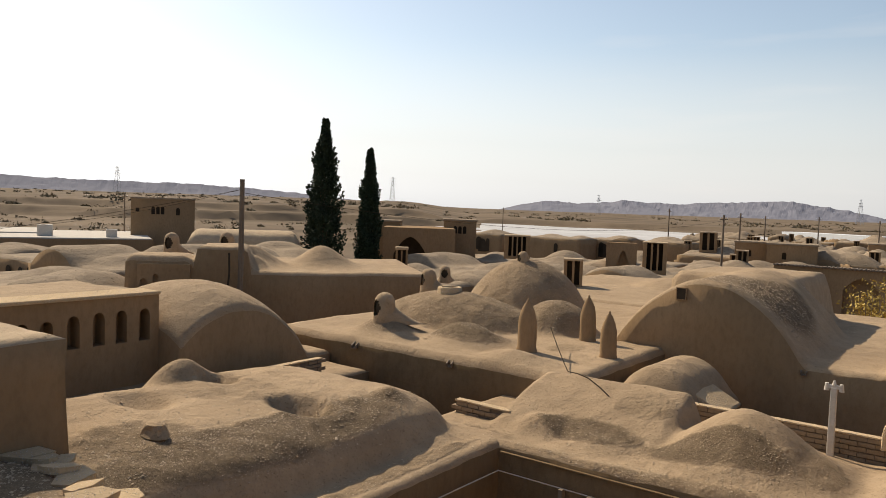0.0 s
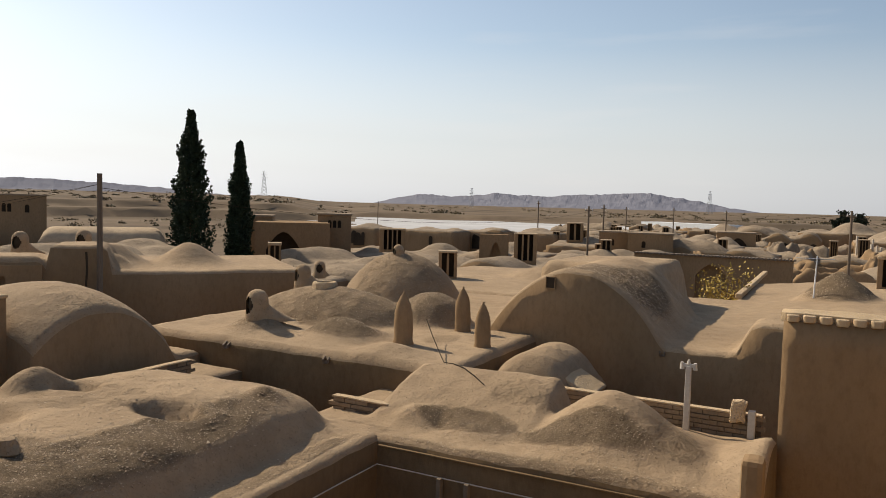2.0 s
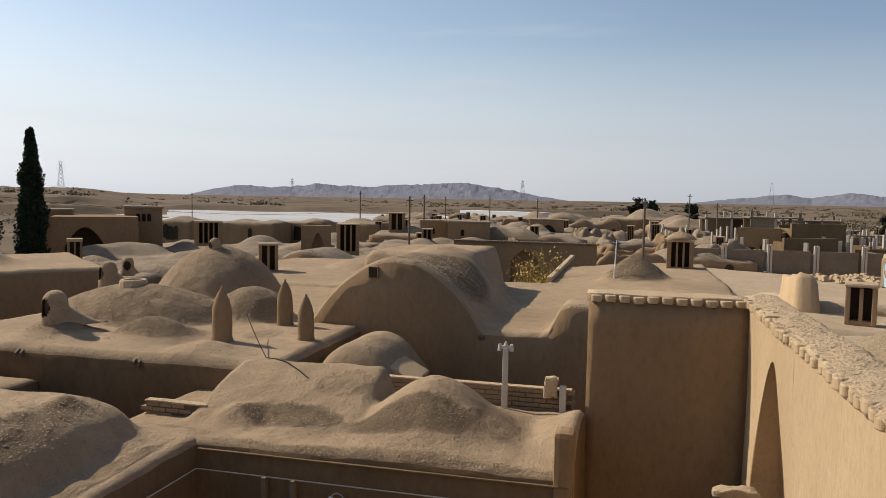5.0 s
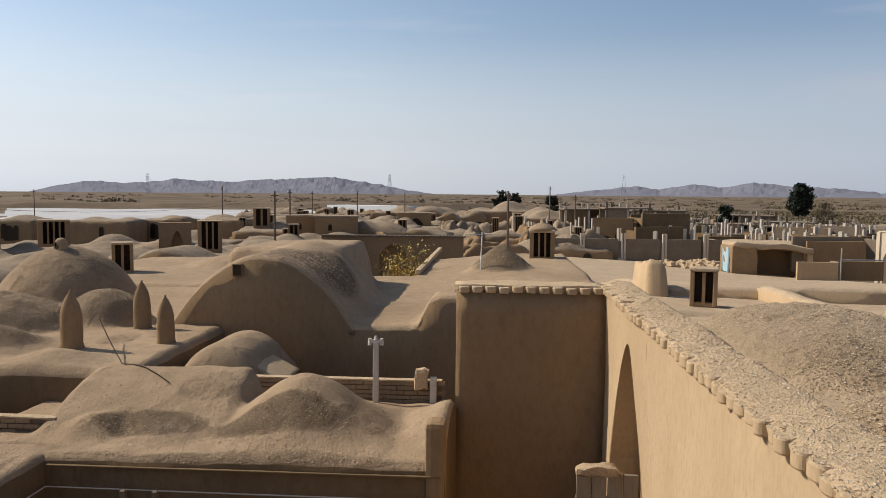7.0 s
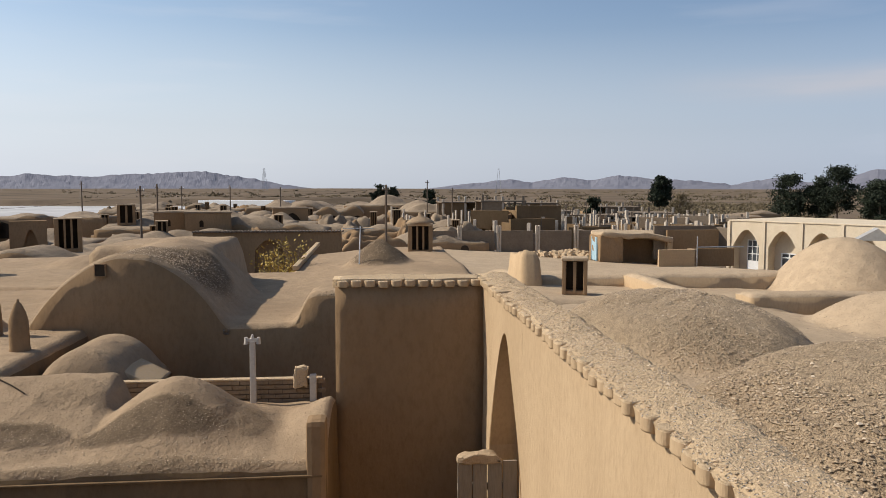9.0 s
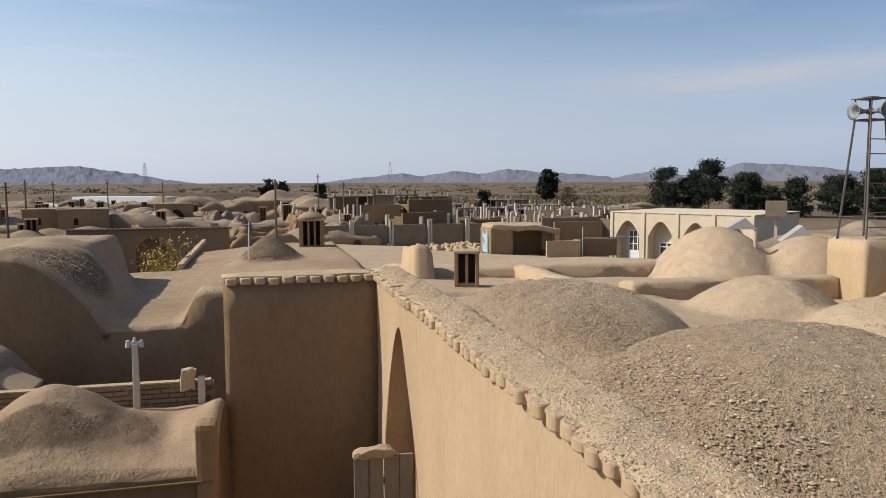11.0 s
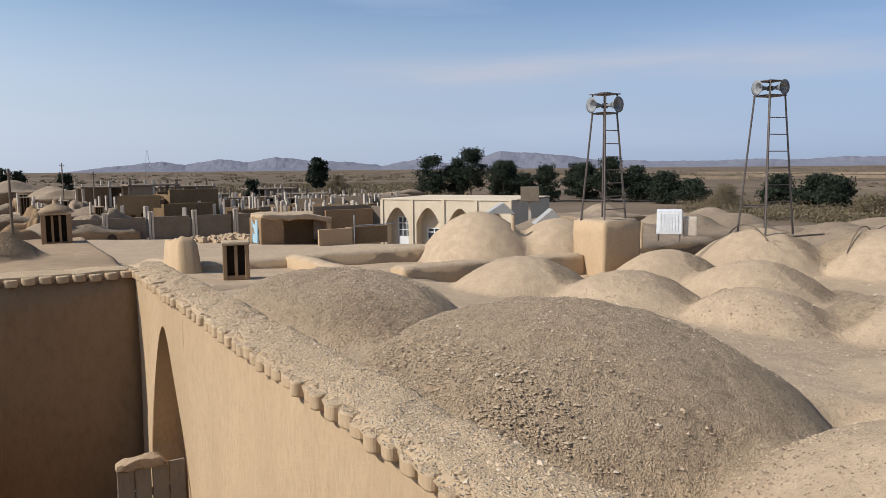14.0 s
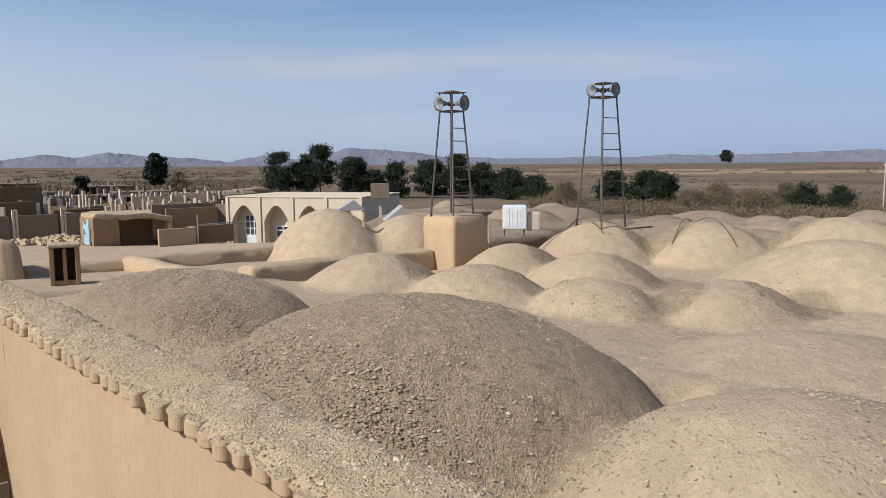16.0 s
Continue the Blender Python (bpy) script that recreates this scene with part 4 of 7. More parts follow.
# the row of niches on the house to the west: the wall runs along b and faces +a
niche = thing("niche_wall", "clay wall with a row of tall arched niches", "wall", spot(-11.75, 1.5, 0, 90))
arched_wall(niche, 5.95, 2.9, 4.6, [(4.45, 0.1, 3.82, 4.22, 0.13), (4.87, 0.1, 3.82, 4.24, 0.13), (5.26, 0.1, 3.82, 4.24, 0.13), (5.68, 0.1, 3.82, 4.24, 0.13), (4.03, 0.1, 4.0, 4.2, 0.1), (3.66, 0.1, 4.0, 4.2, 0.1), (3.2, 0.1, 4.0, 4.2, 0.1)], 0.3, WALL)
bm = bmesh.new()
box(bm, 0, 5.95, -0.06, 0.6, 4.6, 4.66, bevel=0.02)
part("coping", bm, STRAW, niche, "pale crumbling mud coping")


# small arched niches high on the tall plain house
tall_niches = thing("niche_panel", "row of small arched niches in a clay wall", "wall", spot(-20.76, 12.04, 0, 49) @ pose(0.35, -0.14, 0))
arched_wall(tall_niches, 1.5, 2.9, 4.3, [(0.18, 0.1, 3.5, 3.75, 0.12), (0.52, 0.08, 3.6, 3.9, 0.1), (0.8, 0.08, 3.55, 3.72, 0.1), (1.18, 0.1, 3.45, 3.62, 0.12)], 0.12, WALL)
mud_house("long vaulted clay roof beyond the tall house", -38.1, -31.4, 25.8, 29.5, 3.75, (("vault_a", -34.7, 27.6, 3.3, 1.8, 0.7, 0.5),), seed=38, step=0.25, spin=52)


# ---------------------------------------------------------------- roof furniture
def windcatcher(m, w=0.6, d=0.5, h=0.85, slots=2, label="clay wind catcher with dark vertical slots", cap=0.08):
    root = thing("wind_catcher", label, "wind catcher", m, "wind catchers on the roofs")
    bm = bmesh.new()
    side = 0.1 * w / 0.6
    n = slots
    gap = (w - 2 * side) / (n + (n - 1) * 0.45)
    x = -w / 2
    box(bm, x, x + side, -d / 2, d / 2, 0, h, bevel=0.02)
    box(bm, w / 2 - side, w / 2, -d / 2, d / 2, 0, h, bevel=0.02)
    box(bm, -w / 2 + side, w / 2 - side, -d / 2 + 0.02, d / 2 - 0.02, 0, 0.12 * h)
    box(bm, -w / 2 + side * 0.9, w / 2 - side * 0.9, d / 2 - 0.12, d / 2 - 0.01, 0, h)
    part("body", bm, WALL, root)
    for k in range(n - 1):
        bm = bmesh.new()
        x0 = -w / 2 + side + gap * (k + 1) + gap * 0.45 * k
        box(bm, x0, x0 + gap * 0.45, -d / 2 + 0.01, d / 2 - 0.1, 0.05, h - 0.02)
        part("fin", bm, WALL, root)
    # Near-black sheet behind the fins: the shaft's shade put into colour
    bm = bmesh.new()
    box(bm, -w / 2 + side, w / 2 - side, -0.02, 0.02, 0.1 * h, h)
    part("shaft", bm, DARK, root, "near-black sheet for the shaft's shade")
    bm = bmesh.new()
    box(bm, -w / 2 - 0.02, w / 2 + 0.02, -d / 2 - 0.02, d / 2 + 0.02, h, h + cap, bevel=0.03)
    part("cap", bm, MUD, root, smooth=False)
    if "domed" in label:
        bm = bmesh.new()
        lathe(bm, [(w * 0.62, 0), (w * 0.5, 0.12), (w * 0.3, 0.24), (w * 0.1, 0.3), (w * 0.08, 0.42), (0.02, 0.45)], 16, 0.8, 0.03, 4)
        part("cap_dome", bm, MUD_OLD, root, "lumpy domed mud cap", smooth=True, m=pose(0, 0, h + cap - 0.02))
    return root


def xy(x, y, z, turn):
    return pose(x, y, z, 0, 0, turn)


windcatcher(xy(14.05, 10.8, 3.84, -52), 0.58, 0.5, 0.78, 2)
windcatcher(xy(19.04, 22.14, 3.78, -41), 0.95, 0.7, 1.05, 3, "clay wind catcher with three dark slots and domed cap", 0.1)
windcatcher(xy(4.79, 27.3, 3.5, -10), 0.68, 0.6, 1.0, 2)
windcatcher(xy(4.5, 45.4, 3.3, -6), 1.55, 1.2, 1.35, 4, "broad clay wind catcher with four slots", 0.1)
windcatcher(xy(11.0, 38.8, 3.2, -16), 1.2, 1.0, 1.6, 3, "tall clay wind catcher with three slots", 0.05)
windcatcher(xy(24.0, 67.8, 3.0, -19), 1.5, 1.2, 1.75, 2, "clay wind catcher above a low dome", 0.1)
windcatcher(xy(-1.7, 31.0, 3.7, 3), 0.5, 0.45, 0.75, 2, "small clay vent tower with a lumpy cap", 0.12)
windcatcher(xy(-9.6, 46.0, 3.0, 11), 0.9, 0.7, 1.2, 3)


def spike(m, h, w):
    bm = bmesh.new()
    lathe(bm, [(w * 0.66, -0.05), (w * 0.58, 0.02), (w * 0.5, 0.12), (w * 0.5, h * 0.35), (w * 0.47, h * 0.62), (w * 0.36, h * 0.78), (w * 0.18, h * 0.92), (w * 0.07, h * 0.965), (w * 0.07, h), (w * 0.03, h + 0.015)], 16, 0.7, 0.03, int(h * 100))
    ob = part("clay_spike", bm, WALL, smooth=True, m=m)
    tagged(ob, "pointed clay spike standing on the roof", "spike", "clay spikes on the roof")


spike(spot(-7.24, 12.45, 3.55, 20), 1.03, 0.37)
spike(spot(-6.96, 14.5, 3.5, 20), 1.02, 0.34)
spike(spot(-5.85, 13.1, 3.5, 20), 0.93, 0.31)


def vent_hood(m, s=1.0, label="hooded clay roof vent with a dark arched mouth"):
    """A hood: an arched tunnel whose back slopes down to the roof."""
    root = thing("vent_hood", label, "roof vent", m, "hooded roof vents")
    # turret, open at the front
    bm = bmesh.new()
    seg, knots = 48, [(0.31, -0.15), (0.29, 0.08), (0.275, 0.2), (0.27, 0.32), (0.265, 0.44), (0.24, 0.54), (0.19, 0.62), (0.11, 0.68), (0.02, 0.7)]
    heights = list(np.linspace(-0.15, 0.66, 26)) + [0.69, 0.7]
    prof = [(float(np.interp(z, [q[1] for q in knots], [q[0] for q in knots])), float(z)) for z in heights]
    rings = [[bm.verts.new((s * r * math.cos(2 * math.pi * k / seg), s * r * math.sin(2 * math.pi * k / seg), s * z)) for k in range(seg)] for r, z in prof]
    for i, (lo, hi) in enumerate(zip(rings, rings[1:])):
        for k in range(seg):
            turn, level = (k + 0.5 - 0.75 * seg) * 2 * math.pi / seg, (heights[i] + heights[i + 1]) / 2
            if (turn / 0.6) ** 2 + ((level - 0.32) / 0.2) ** 2 > 1:
                bm.faces.new((lo[k], lo[(k + 1) % seg], hi[(k + 1) % seg], hi[k]))
    bm.faces.new(rings[-1])
    part("hood", bm, MUD_OLD, root, smooth=True)
    # Inner liner, near-black so that the mouth's shade is in its colour
    bm = bmesh.new()
    lathe(bm, [(0.21 * s, 0.0), (0.21 * s, 0.5 * s), (0.1 * s, 0.6 * s)], 16)
    part("throat", bm, DARK, root, "near-black liner for the mouth's shade", smooth=True)
    # the back slopes down to the roof
    bm = bmesh.new()
    n, prev = 12, None
    for y, hh, ww in ((0.0, 0.60, 0.26), (0.2, 0.48, 0.30), (0.45, 0.28, 0.36), (0.75, 0.1, 0.40), (1.05, -0.06, 0.32)):
        ring = [bm.verts.new((s * ww * 1.15 * math.cos(math.pi * k / n), s * y, s * (hh * math.sin(math.pi * k / n) - 0.1))) for k in range(n + 1)]
        if prev:
            for k in range(n):
                bm.faces.new((prev[k], prev[k + 1], ring[k + 1], ring[k]))
        prev = ring
    part("tail", bm, MUD_OLD, root, smooth=True)


vent_hood(spot(-10.5, 12.0, 3.84, -18), 0.85)
vent_hood(spot(-11.9, 15.3, 4.15, -30), 0.75)
vent_hood(spot(-11.05, 18.6, 4.68, -30), 0.6, "worn clay hood crowning the gravel dome")
vent_hood(xy(-7.4, 25.6, 4.55, -10), 0.9)
vent_hood(xy(-9.0, 24.8, 4.5, -10), 0.9)
vent_hood(xy(0.1, 25.5, 3.8, -5), 0.7)

bm = bmesh.new()
lathe(bm, [(0.30, -0.1), (0.29, 0.18), (0.27, 0.22), (0.2, 0.22), (0.18, 0.1), (0.02, 0.08)], 18, 1.0, 0.03, 3)
tagged(part("roof_well", bm, STRAW, smooth=False, m=spot(-10.55, 14.4, 4.17)), "round clay rim of a roof opening", "roof opening")


def spout(m, length=0.55):
    bm = bmesh.new()
    box(bm, -0.05, 0.05, -length, 0.25, 0, 0.03, bevel=0.008)
    box(bm, -0.06, -0.03, -length, 0.25, 0.02, 0.09, bevel=0.008)
    box(bm, 0.03, 0.06, -length, 0.25, 0.02, 0.09, bevel=0.008)
    tagged(part("rain_spout", bm, WOOD, m=m @ pose(0, 0, 0, 14)), "dark wooden rain spout jutting from a roof edge", "rain spout", "rain spouts")


spout(spot(-10.46, 11.15, 3.40, 20), 0.2)
spout(spot(-8.06, 11.15, 3.40, 20), 0.2)
spout(spot(-2.85, 15.1, 3.45, 15), 0.16)

# the square vent hole high in the hall's front
hole = thing("vent_hole", "small square vent hole in the hall's front wall", "vent hole", spot(-5.16, 15.01, 4.6))
bm = bmesh.new()
for x0, x1, z0, z1 in ((-0.105, -0.09, -0.015, 0.235), (0.09, 0.105, -0.015, 0.235), (-0.09, 0.09, -0.015, 0.0), (-0.09, 0.09, 0.22, 0.235)):
    box(bm, x0, x1, -0.06, 0.05, z0, z1)
part("rim", bm, WALL, hole)
# The wall is solid here: a near-black plate gives the hole's shade
bm = bmesh.new()
box(bm, -0.09, 0.09, -0.055, -0.03, 0, 0.22)
part("opening", bm, DARK, hole, "near-black plate for the hole's shade")


# ---------------------------------------------------------------- posts, lamps, wires
def lamp_post(m, h=0.95):
    root = thing("lamp_post", "short white concrete post with a twin lamp head", "lamp post", m)
    bm = bmesh.new()
    box(bm, -0.045, 0.045, -0.045, 0.045, -0.15, h, bevel=0.012, taper=0.15)
    part("post", bm, LIME, root)
    bm = bmesh.new()
    box(bm, -0.09, 0.09, -0.025, 0.025, h - 0.02, h + 0.03, bevel=0.008)
    part("crossbar", bm, LIME, root)
    for x in (-0.09, 0.09):
        bm = bmesh.new()
        rod(bm, (x, 0, h - 0.05), (x, 0, h + 0.05), 0.035, 0.024, 10)
        part("lamp", bm, LIME, root)
    bm = bmesh.new()
    rod(bm, (0, 0, h + 0.03), (0, 0, h + 0.09), 0.03, 0.015)
    part("finial", bm, LIME, root)


lamp_post(spot(-1.72, 11.2, 3.1))


def wire(points, r=0.012, mat=None, label="thin slack cable hanging over the roofs"):
    cu = bpy.data.curves.new("cable", "CURVE")
    cu.dimensions, cu.bevel_depth, cu.bevel_resolution = "3D", r, 1
    sp = cu.splines.new("POLY")
    sp.points.add(len(points) - 1)
    for p, q in zip(sp.points, points):
        p.co = (*q, 1)
    cu.materials.append(mat or METAL)
    tagged(new("cable", cu), label, "cable")


def sag(p, q, drop, n=12):
    p, q = Vector(p), Vector(q)
    return [p.lerp(q, k / n) - Vector((0, 0, drop * 4 * (k / n) * (1 - k / n))) for k in range(n + 1)]


def ab(a, b, z):
    return UU * a + VV * b + Vector((0, 0, z))


wire(sag(ab(-7.03, 13.0, 4.0), ab(-5.7, 11.2, 3.62), 0.03) + [ab(a, b, roof_z(COURT, a, b) + 0.02) for a, b in ((-5.35, 10.85), (-5.1, 10.72), (-4.8, 10.5), (-4.55, 10.3))], 0.009, DARK)
wire(sag(ab(-1.7, 11.2, 3.1), ab(-0.9, 10.6, 3.12), 0.02), 0.014)


def pole(m, h, r=0.09, mat=None, arms=1, label="weathered wooden utility pole with a short crossarm"):
    root = thing("utility_pole", label, "utility pole", m, "utility poles")
    bm = bmesh.new()
    rod(bm, (0, 0, -0.5), (0, 0, h), r, r * 0.75, 10)
    part("shaft", bm, mat or WOOD, root)
    for k in range(arms):
        bm = bmesh.new()
        box(bm, -0.28, 0.28, -0.03, 0.03, h - 0.35 - 0.5 * k, h - 0.29 - 0.5 * k)
        part("crossarm", bm, mat or WOOD, root)
        for x in (-0.25, 0.25):
            bm = bmesh.new()
            rod(bm, (x, 0, h - 0.29 - 0.5 * k), (x, 0, h - 0.15 - 0.5 * k), 0.03, 0.02)
            part("insulator", bm, WHITE, root)


pole(xy(-6.05, 22.4, 2.0, 10), 4.9, 0.095, None, 0, "weathered wooden utility pole beside a clay wall")
wire([(-6.35, 22.2, 4.7), (-6.33, 22.2, 4.2), (-6.37, 22.2, 3.6), (-6.34, 22.2, 2.7)], 0.03, DARK, "black cable running down beside the pole")
wire(sag((-6.05, 22.4, 6.6), (-24, 34, 4.6), 0.5), 0.006, DARK)
wire(sag((-6.05, 22.4, 6.6), (-21, 18, 4.3), 0.4), 0.006, DARK)
wire(sag((-6.05, 22.4, 6.5), (19.4, 52.0, 6.0), 0.9), 0.007, DARK)
wire(sag((29.6, 37.8, 6.3), (58.0, 62.0, 5.6), 0.8), 0.009, DARK)
wire(sag((29.6, 37.8, 6.3), (19.4, 52.0, 6.1), 0.5), 0.009, DARK)
bm = bmesh.new()
box(bm, -0.09, 0.09, -0.09, 0.09, 0, 0.32, bevel=0.01)
tagged(part("junction_box", bm, WHITE, m=xy(-6.34, 22.12, 3.3, 10)), "small white electric box by the pole", "electric box")
rnd_pole = random.Random(6)
for x, y, z, h in ((24.5, 62.0, 2.0, 4.6), (11.0, 140.0, 0.0, 6.5), (19.4, 52.0, 2.0, 4.4), (63.0, 72.0, 0.5, 6.8), (58.0, 62.0, 0.5, 5.8), (50.0, 86.0, 0, 6.4), (44.0, 88.0, 0, 6.6), (-32.0, 75.0, 1.5, 5.0), (29.6, 37.8, 1.6, 4.9), (27.0, 90.0, 0, 7.0), (36.0, 84.0, 0, 6.5), (100.0, -36.0, 0.3, 5.8)):
    pole(xy(x, y, z, rnd_pole.uniform(-40, 40)), h, 0.085, CONCRETE if x == 100.0 else None)

# ---------------------------------------------------------------- trees
def leaves(name, centres, size, mat, parent, seed=1, label=""):
    """Many small bent leaf clumps, each two triangles, at the given centres."""
    rng = np.random.default_rng(seed)
    c = np.asarray(centres)
    n = len(c)
    d = rng.normal(size=(n, 3))
    d /= np.linalg.norm(d, axis=1)[:, None]
    e = np.cross(d, rng.normal(size=(n, 3)))
    e /= np.linalg.norm(e, axis=1)[:, None]
    s = size * rng.uniform(0.5, 1.4, (n, 1))
    v = np.stack([c - d * s, c + e * s * 0.6, c + d * s, c - e * s * 0.6], 1).reshape(-1, 3)
    v[1::4] += rng.normal(size=(n, 3)) * size * 0.15
    f = [(4 * i, 4 * i + 1, 4 * i + 2, 4 * i + 3) for i in range(n)]
    return mesh(name, v, f, mat, parent, label, smooth=False)


def cypress(m, h, r, seed):
    root = thing("cypress_tree", "tall dark green columnar cypress with a pointed top", "tree", m, "cypress trees")
    bm = bmesh.new()
    rod(bm, (0, 0, -0.5), (0, 0, h * 0.9), 0.16, 0.03, 8)
    part("trunk", bm, WOOD, root)
    rng = np.random.default_rng(seed)

    def girth(z):
        return r * np.interp(z, [0, 0.1, 0.3, 0.55, 0.75, 0.88, 0.95, 1.0], [0.6, 0.92, 1.0, 0.8, 0.5, 0.27, 0.14, 0.05])

    # upright sprays of scale leaves round a dense core
    pts = []
    for k in range(900):
        z, t = rng.uniform(0.02, 0.97), rng.uniform(0, 2 * math.pi)
        w = float(girth(z)) * rng.uniform(0.5, 1.0) * (1 + 0.2 * math.sin(2 * t + 23 * z + seed))
        length, m = rng.uniform(0.35, 0.95) * (0.6 + 0.5 * (1 - z)), 26
        f = rng.uniform(0, 1, m)
        q = rng.normal(size=(m, 3)) * (0.085 * (1.2 - f) * (1.1 - 0.5 * z))[:, None]
        out = w * (0.8 + 0.28 * f) + 0.02
        q += np.stack([out * math.cos(t), out * math.sin(t), z * h + length * (f - 0.4)], 1)
        pts.append(q)
    z = rng.uniform(0.03, 0.9, 3500)
    t, rad = rng.uniform(0, 2 * math.pi, 3500), girth(z) * np.sqrt(rng.uniform(0, 0.28, 3500))
    pts.append(np.stack([rad * np.cos(t), rad * np.sin(t), z * h], 1))
    leaves("crown", np.concatenate(pts), 0.085, LEAF, root, seed)
    for k in range(3):
        bm = bmesh.new()
        a = 2.1 * k
        rod(bm, (0, 0, h * (0.15 + 0.1 * k)), (0.5 * r * math.cos(a), 0.5 * r * math.sin(a), h * (0.45 + 0.1 * k)), 0.05, 0.02, 6)
        part("limb", bm, WOOD, root)


cypress(xy(-7.4, 46.0, 1.8, 0), 9.7, 1.22, 3)
cypress(xy(-4.65, 46.4, 1.8, 0), 7.9, 0.78, 5)


def pine(m, h, r, seed, trunk=0.35, n=5000, leaf=0.22, mat=None, label="dark green pine with an uneven clumped crown", name="pine_tree"):
    root = thing(name, label, "tree", m, "trees beyond the town")
    rng = np.random.default_rng(seed)
    bm = bmesh.new()
    rod(bm, (0, 0, -0.5), (0.1, 0, h * 0.85), 0.16 * h / 8, 0.05, 8)
    part("trunk", bm, WOOD, root)
    pts = []
    k = 30 + seed % 9
    for i in range(k):
        f = rng.uniform(0, 1)
        z = h * (trunk + (1 - trunk) * f)
        w = r * min(1.0, 0.45 + 1.6 * f) * (1 - f) ** 0.55 * rng.uniform(0.35, 1.0)
        t = rng.uniform(0, 6.28)
        x, y, s = w * math.cos(t), w * math.sin(t), rng.uniform(0.16, 0.36) * r
        q = np.clip(rng.normal(size=(n // k, 3)), -2.1, 2.1) * s * (0.66, 0.66, 0.34)
        q[:, 2] += 0.25 * np.hypot(q[:, 0], q[:, 1])
        pts.append(q + (x, y, z))
        if i % 3 == 0:
            bm = bmesh.new()
            rod(bm, (0, 0, z * 0.75), (x, y, z), 0.05, 0.02, 5)
            part("limb", bm, WOOD, root)
    leaves("crown", np.concatenate(pts), leaf, mat or PINE, root, seed)


def polar(az, d, z=0.0, turn=0.0):
    """A pose by compass bearing (degrees) and distance from the lookout."""
    return pose(d * math.sin(radians(az)), d * math.cos(radians(az)), z, 0, 0, turn)


for az, d, h, r, seed, tr in ((58.5, 108, 7.7, 1.7, 4, 0.5), (67.2, 150, 8.2, 3.9, 6, 0.15), (69.0, 150, 8.0, 3.0, 7, 0.15), (70.1, 148, 9.6, 3.6, 8, 0.25), (72.6, 142, 7.2, 3.6, 9, 0.1), (75.8, 140, 6.2, 3.0, 10, 0.1),
                              (78.8, 140, 6.4, 3.2, 11, 0.1), (80.6, 138, 7.4, 3.2, 12, 0.12), (82.3, 138, 6.0, 2.8, 13, 0.1), (84.4, 132, 4.6, 3.2, 14, 0.05), (86.4, 130, 3.6, 2.6, 15, 0.05), (72.6, 155, 7.0, 3.4, 52, 0.05), (78.1, 150, 6.2, 3.2, 54, 0.05), (74.2, 152, 4.6, 2.6, 53, 0.05), (82.9, 148, 4.2, 3.0, 55, 0.05), (92.2, 120, 4.2, 3.0, 16, 0.1),
                              (94.5, 118, 4.6, 2.9, 17, 0.08), (95.6, 116, 4.2, 2.8, 18, 0.08), (37.5, 150, 6.5, 1.9, 19, 0.3), (38.5, 155, 6.0, 2.4, 20, 0.2), (41.3, 150, 5.6, 2.2, 21, 0.1), (53.8, 105, 4.6, 1.6, 22, 0.2), (60.0, 115, 5.2, 2.2, 23, 0.4)):
    bare = seed == 23
    pine(polar(az, d, 0, seed * 37), h, r * (1.0 if az < 65 else 1.12), seed, tr, 3500 if bare else 9500, 0.1 if bare else 0.17, SCRUB if bare else PINE, "bare brown tree beyond the unfinished houses" if bare else "dark green pine with an uneven clumped crown")
pine(polar(100.0, 700, 0), 15, 6.5, 31, 0.45, 3000, 0.7, label="lone round tree far out on the plain")
for k, (az, d, h, r) in enumerate(((97.9, 103, 2.2, 3.0), (99.6, 108, 2.8, 3.8), (101.9, 104, 2.4, 3.4), (103.9, 112, 3.0, 2.4), (105.1, 103, 3.2, 2.4), (107.2, 106, 2.8, 2.4), (88.6, 112, 3.0, 3.0))):
    pine(polar(az, d, 0, k * 50), h, r, 40 + k, 0.05, 9000, 0.09, PINE if k in (4, 5) else SCRUB, "dry brown thicket at the edge of the plain" if k not in (4, 5) else "dusty green bush at the edge of the plain", "thicket")


def autumn_bush(m, seed):
    root = thing("autumn_tree", "small tree with sparse yellow autumn leaves", "tree", m, "autumn trees in the courtyard")
    rng = np.random.default_rng(seed)
    pts = []
    for k in range(14):
        t, w = rng.uniform(0, 6.28), rng.uniform(0.2, 0.75)
        top = Vector((w * math.cos(t), w * math.sin(t), rng.uniform(2.2, 3.5)))
        bm = bmesh.new()
        rod(bm, (0, 0, 0.2), top * 0.5, 0.035, 0.02, 5)
        rod(bm, top * 0.5, top, 0.02, 0.006, 5)
        part("branch", bm, WOOD, root)
        for j in range(105):
            f = rng.uniform(0.35, 1.05)
            pts.append(np.array(top) * f + rng.normal(size=3) * 0.14)
    leaves("crown", pts, 0.05, YELLOW, root, seed)


autumn_bush(spot(-3.1, 25.4, 0.9), 3)
autumn_bush(spot(-2.9, 26.8, 0.8), 4)
bm = bmesh.new()
box(bm, -0.09, 0.09, 0, 10.5, 0, 0.16, bevel=0.03)
tagged(part("roof_beam", bm, STRAW, m=spot(-2.42, 24.6, 3.62)), "pale mud-capped edge along the sunken courtyard", "parapet")

# ---------------------------------------------------------------- town in the middle distance
rnd = random.Random(12)
CAT = "clay house with a domed roof in the old town"


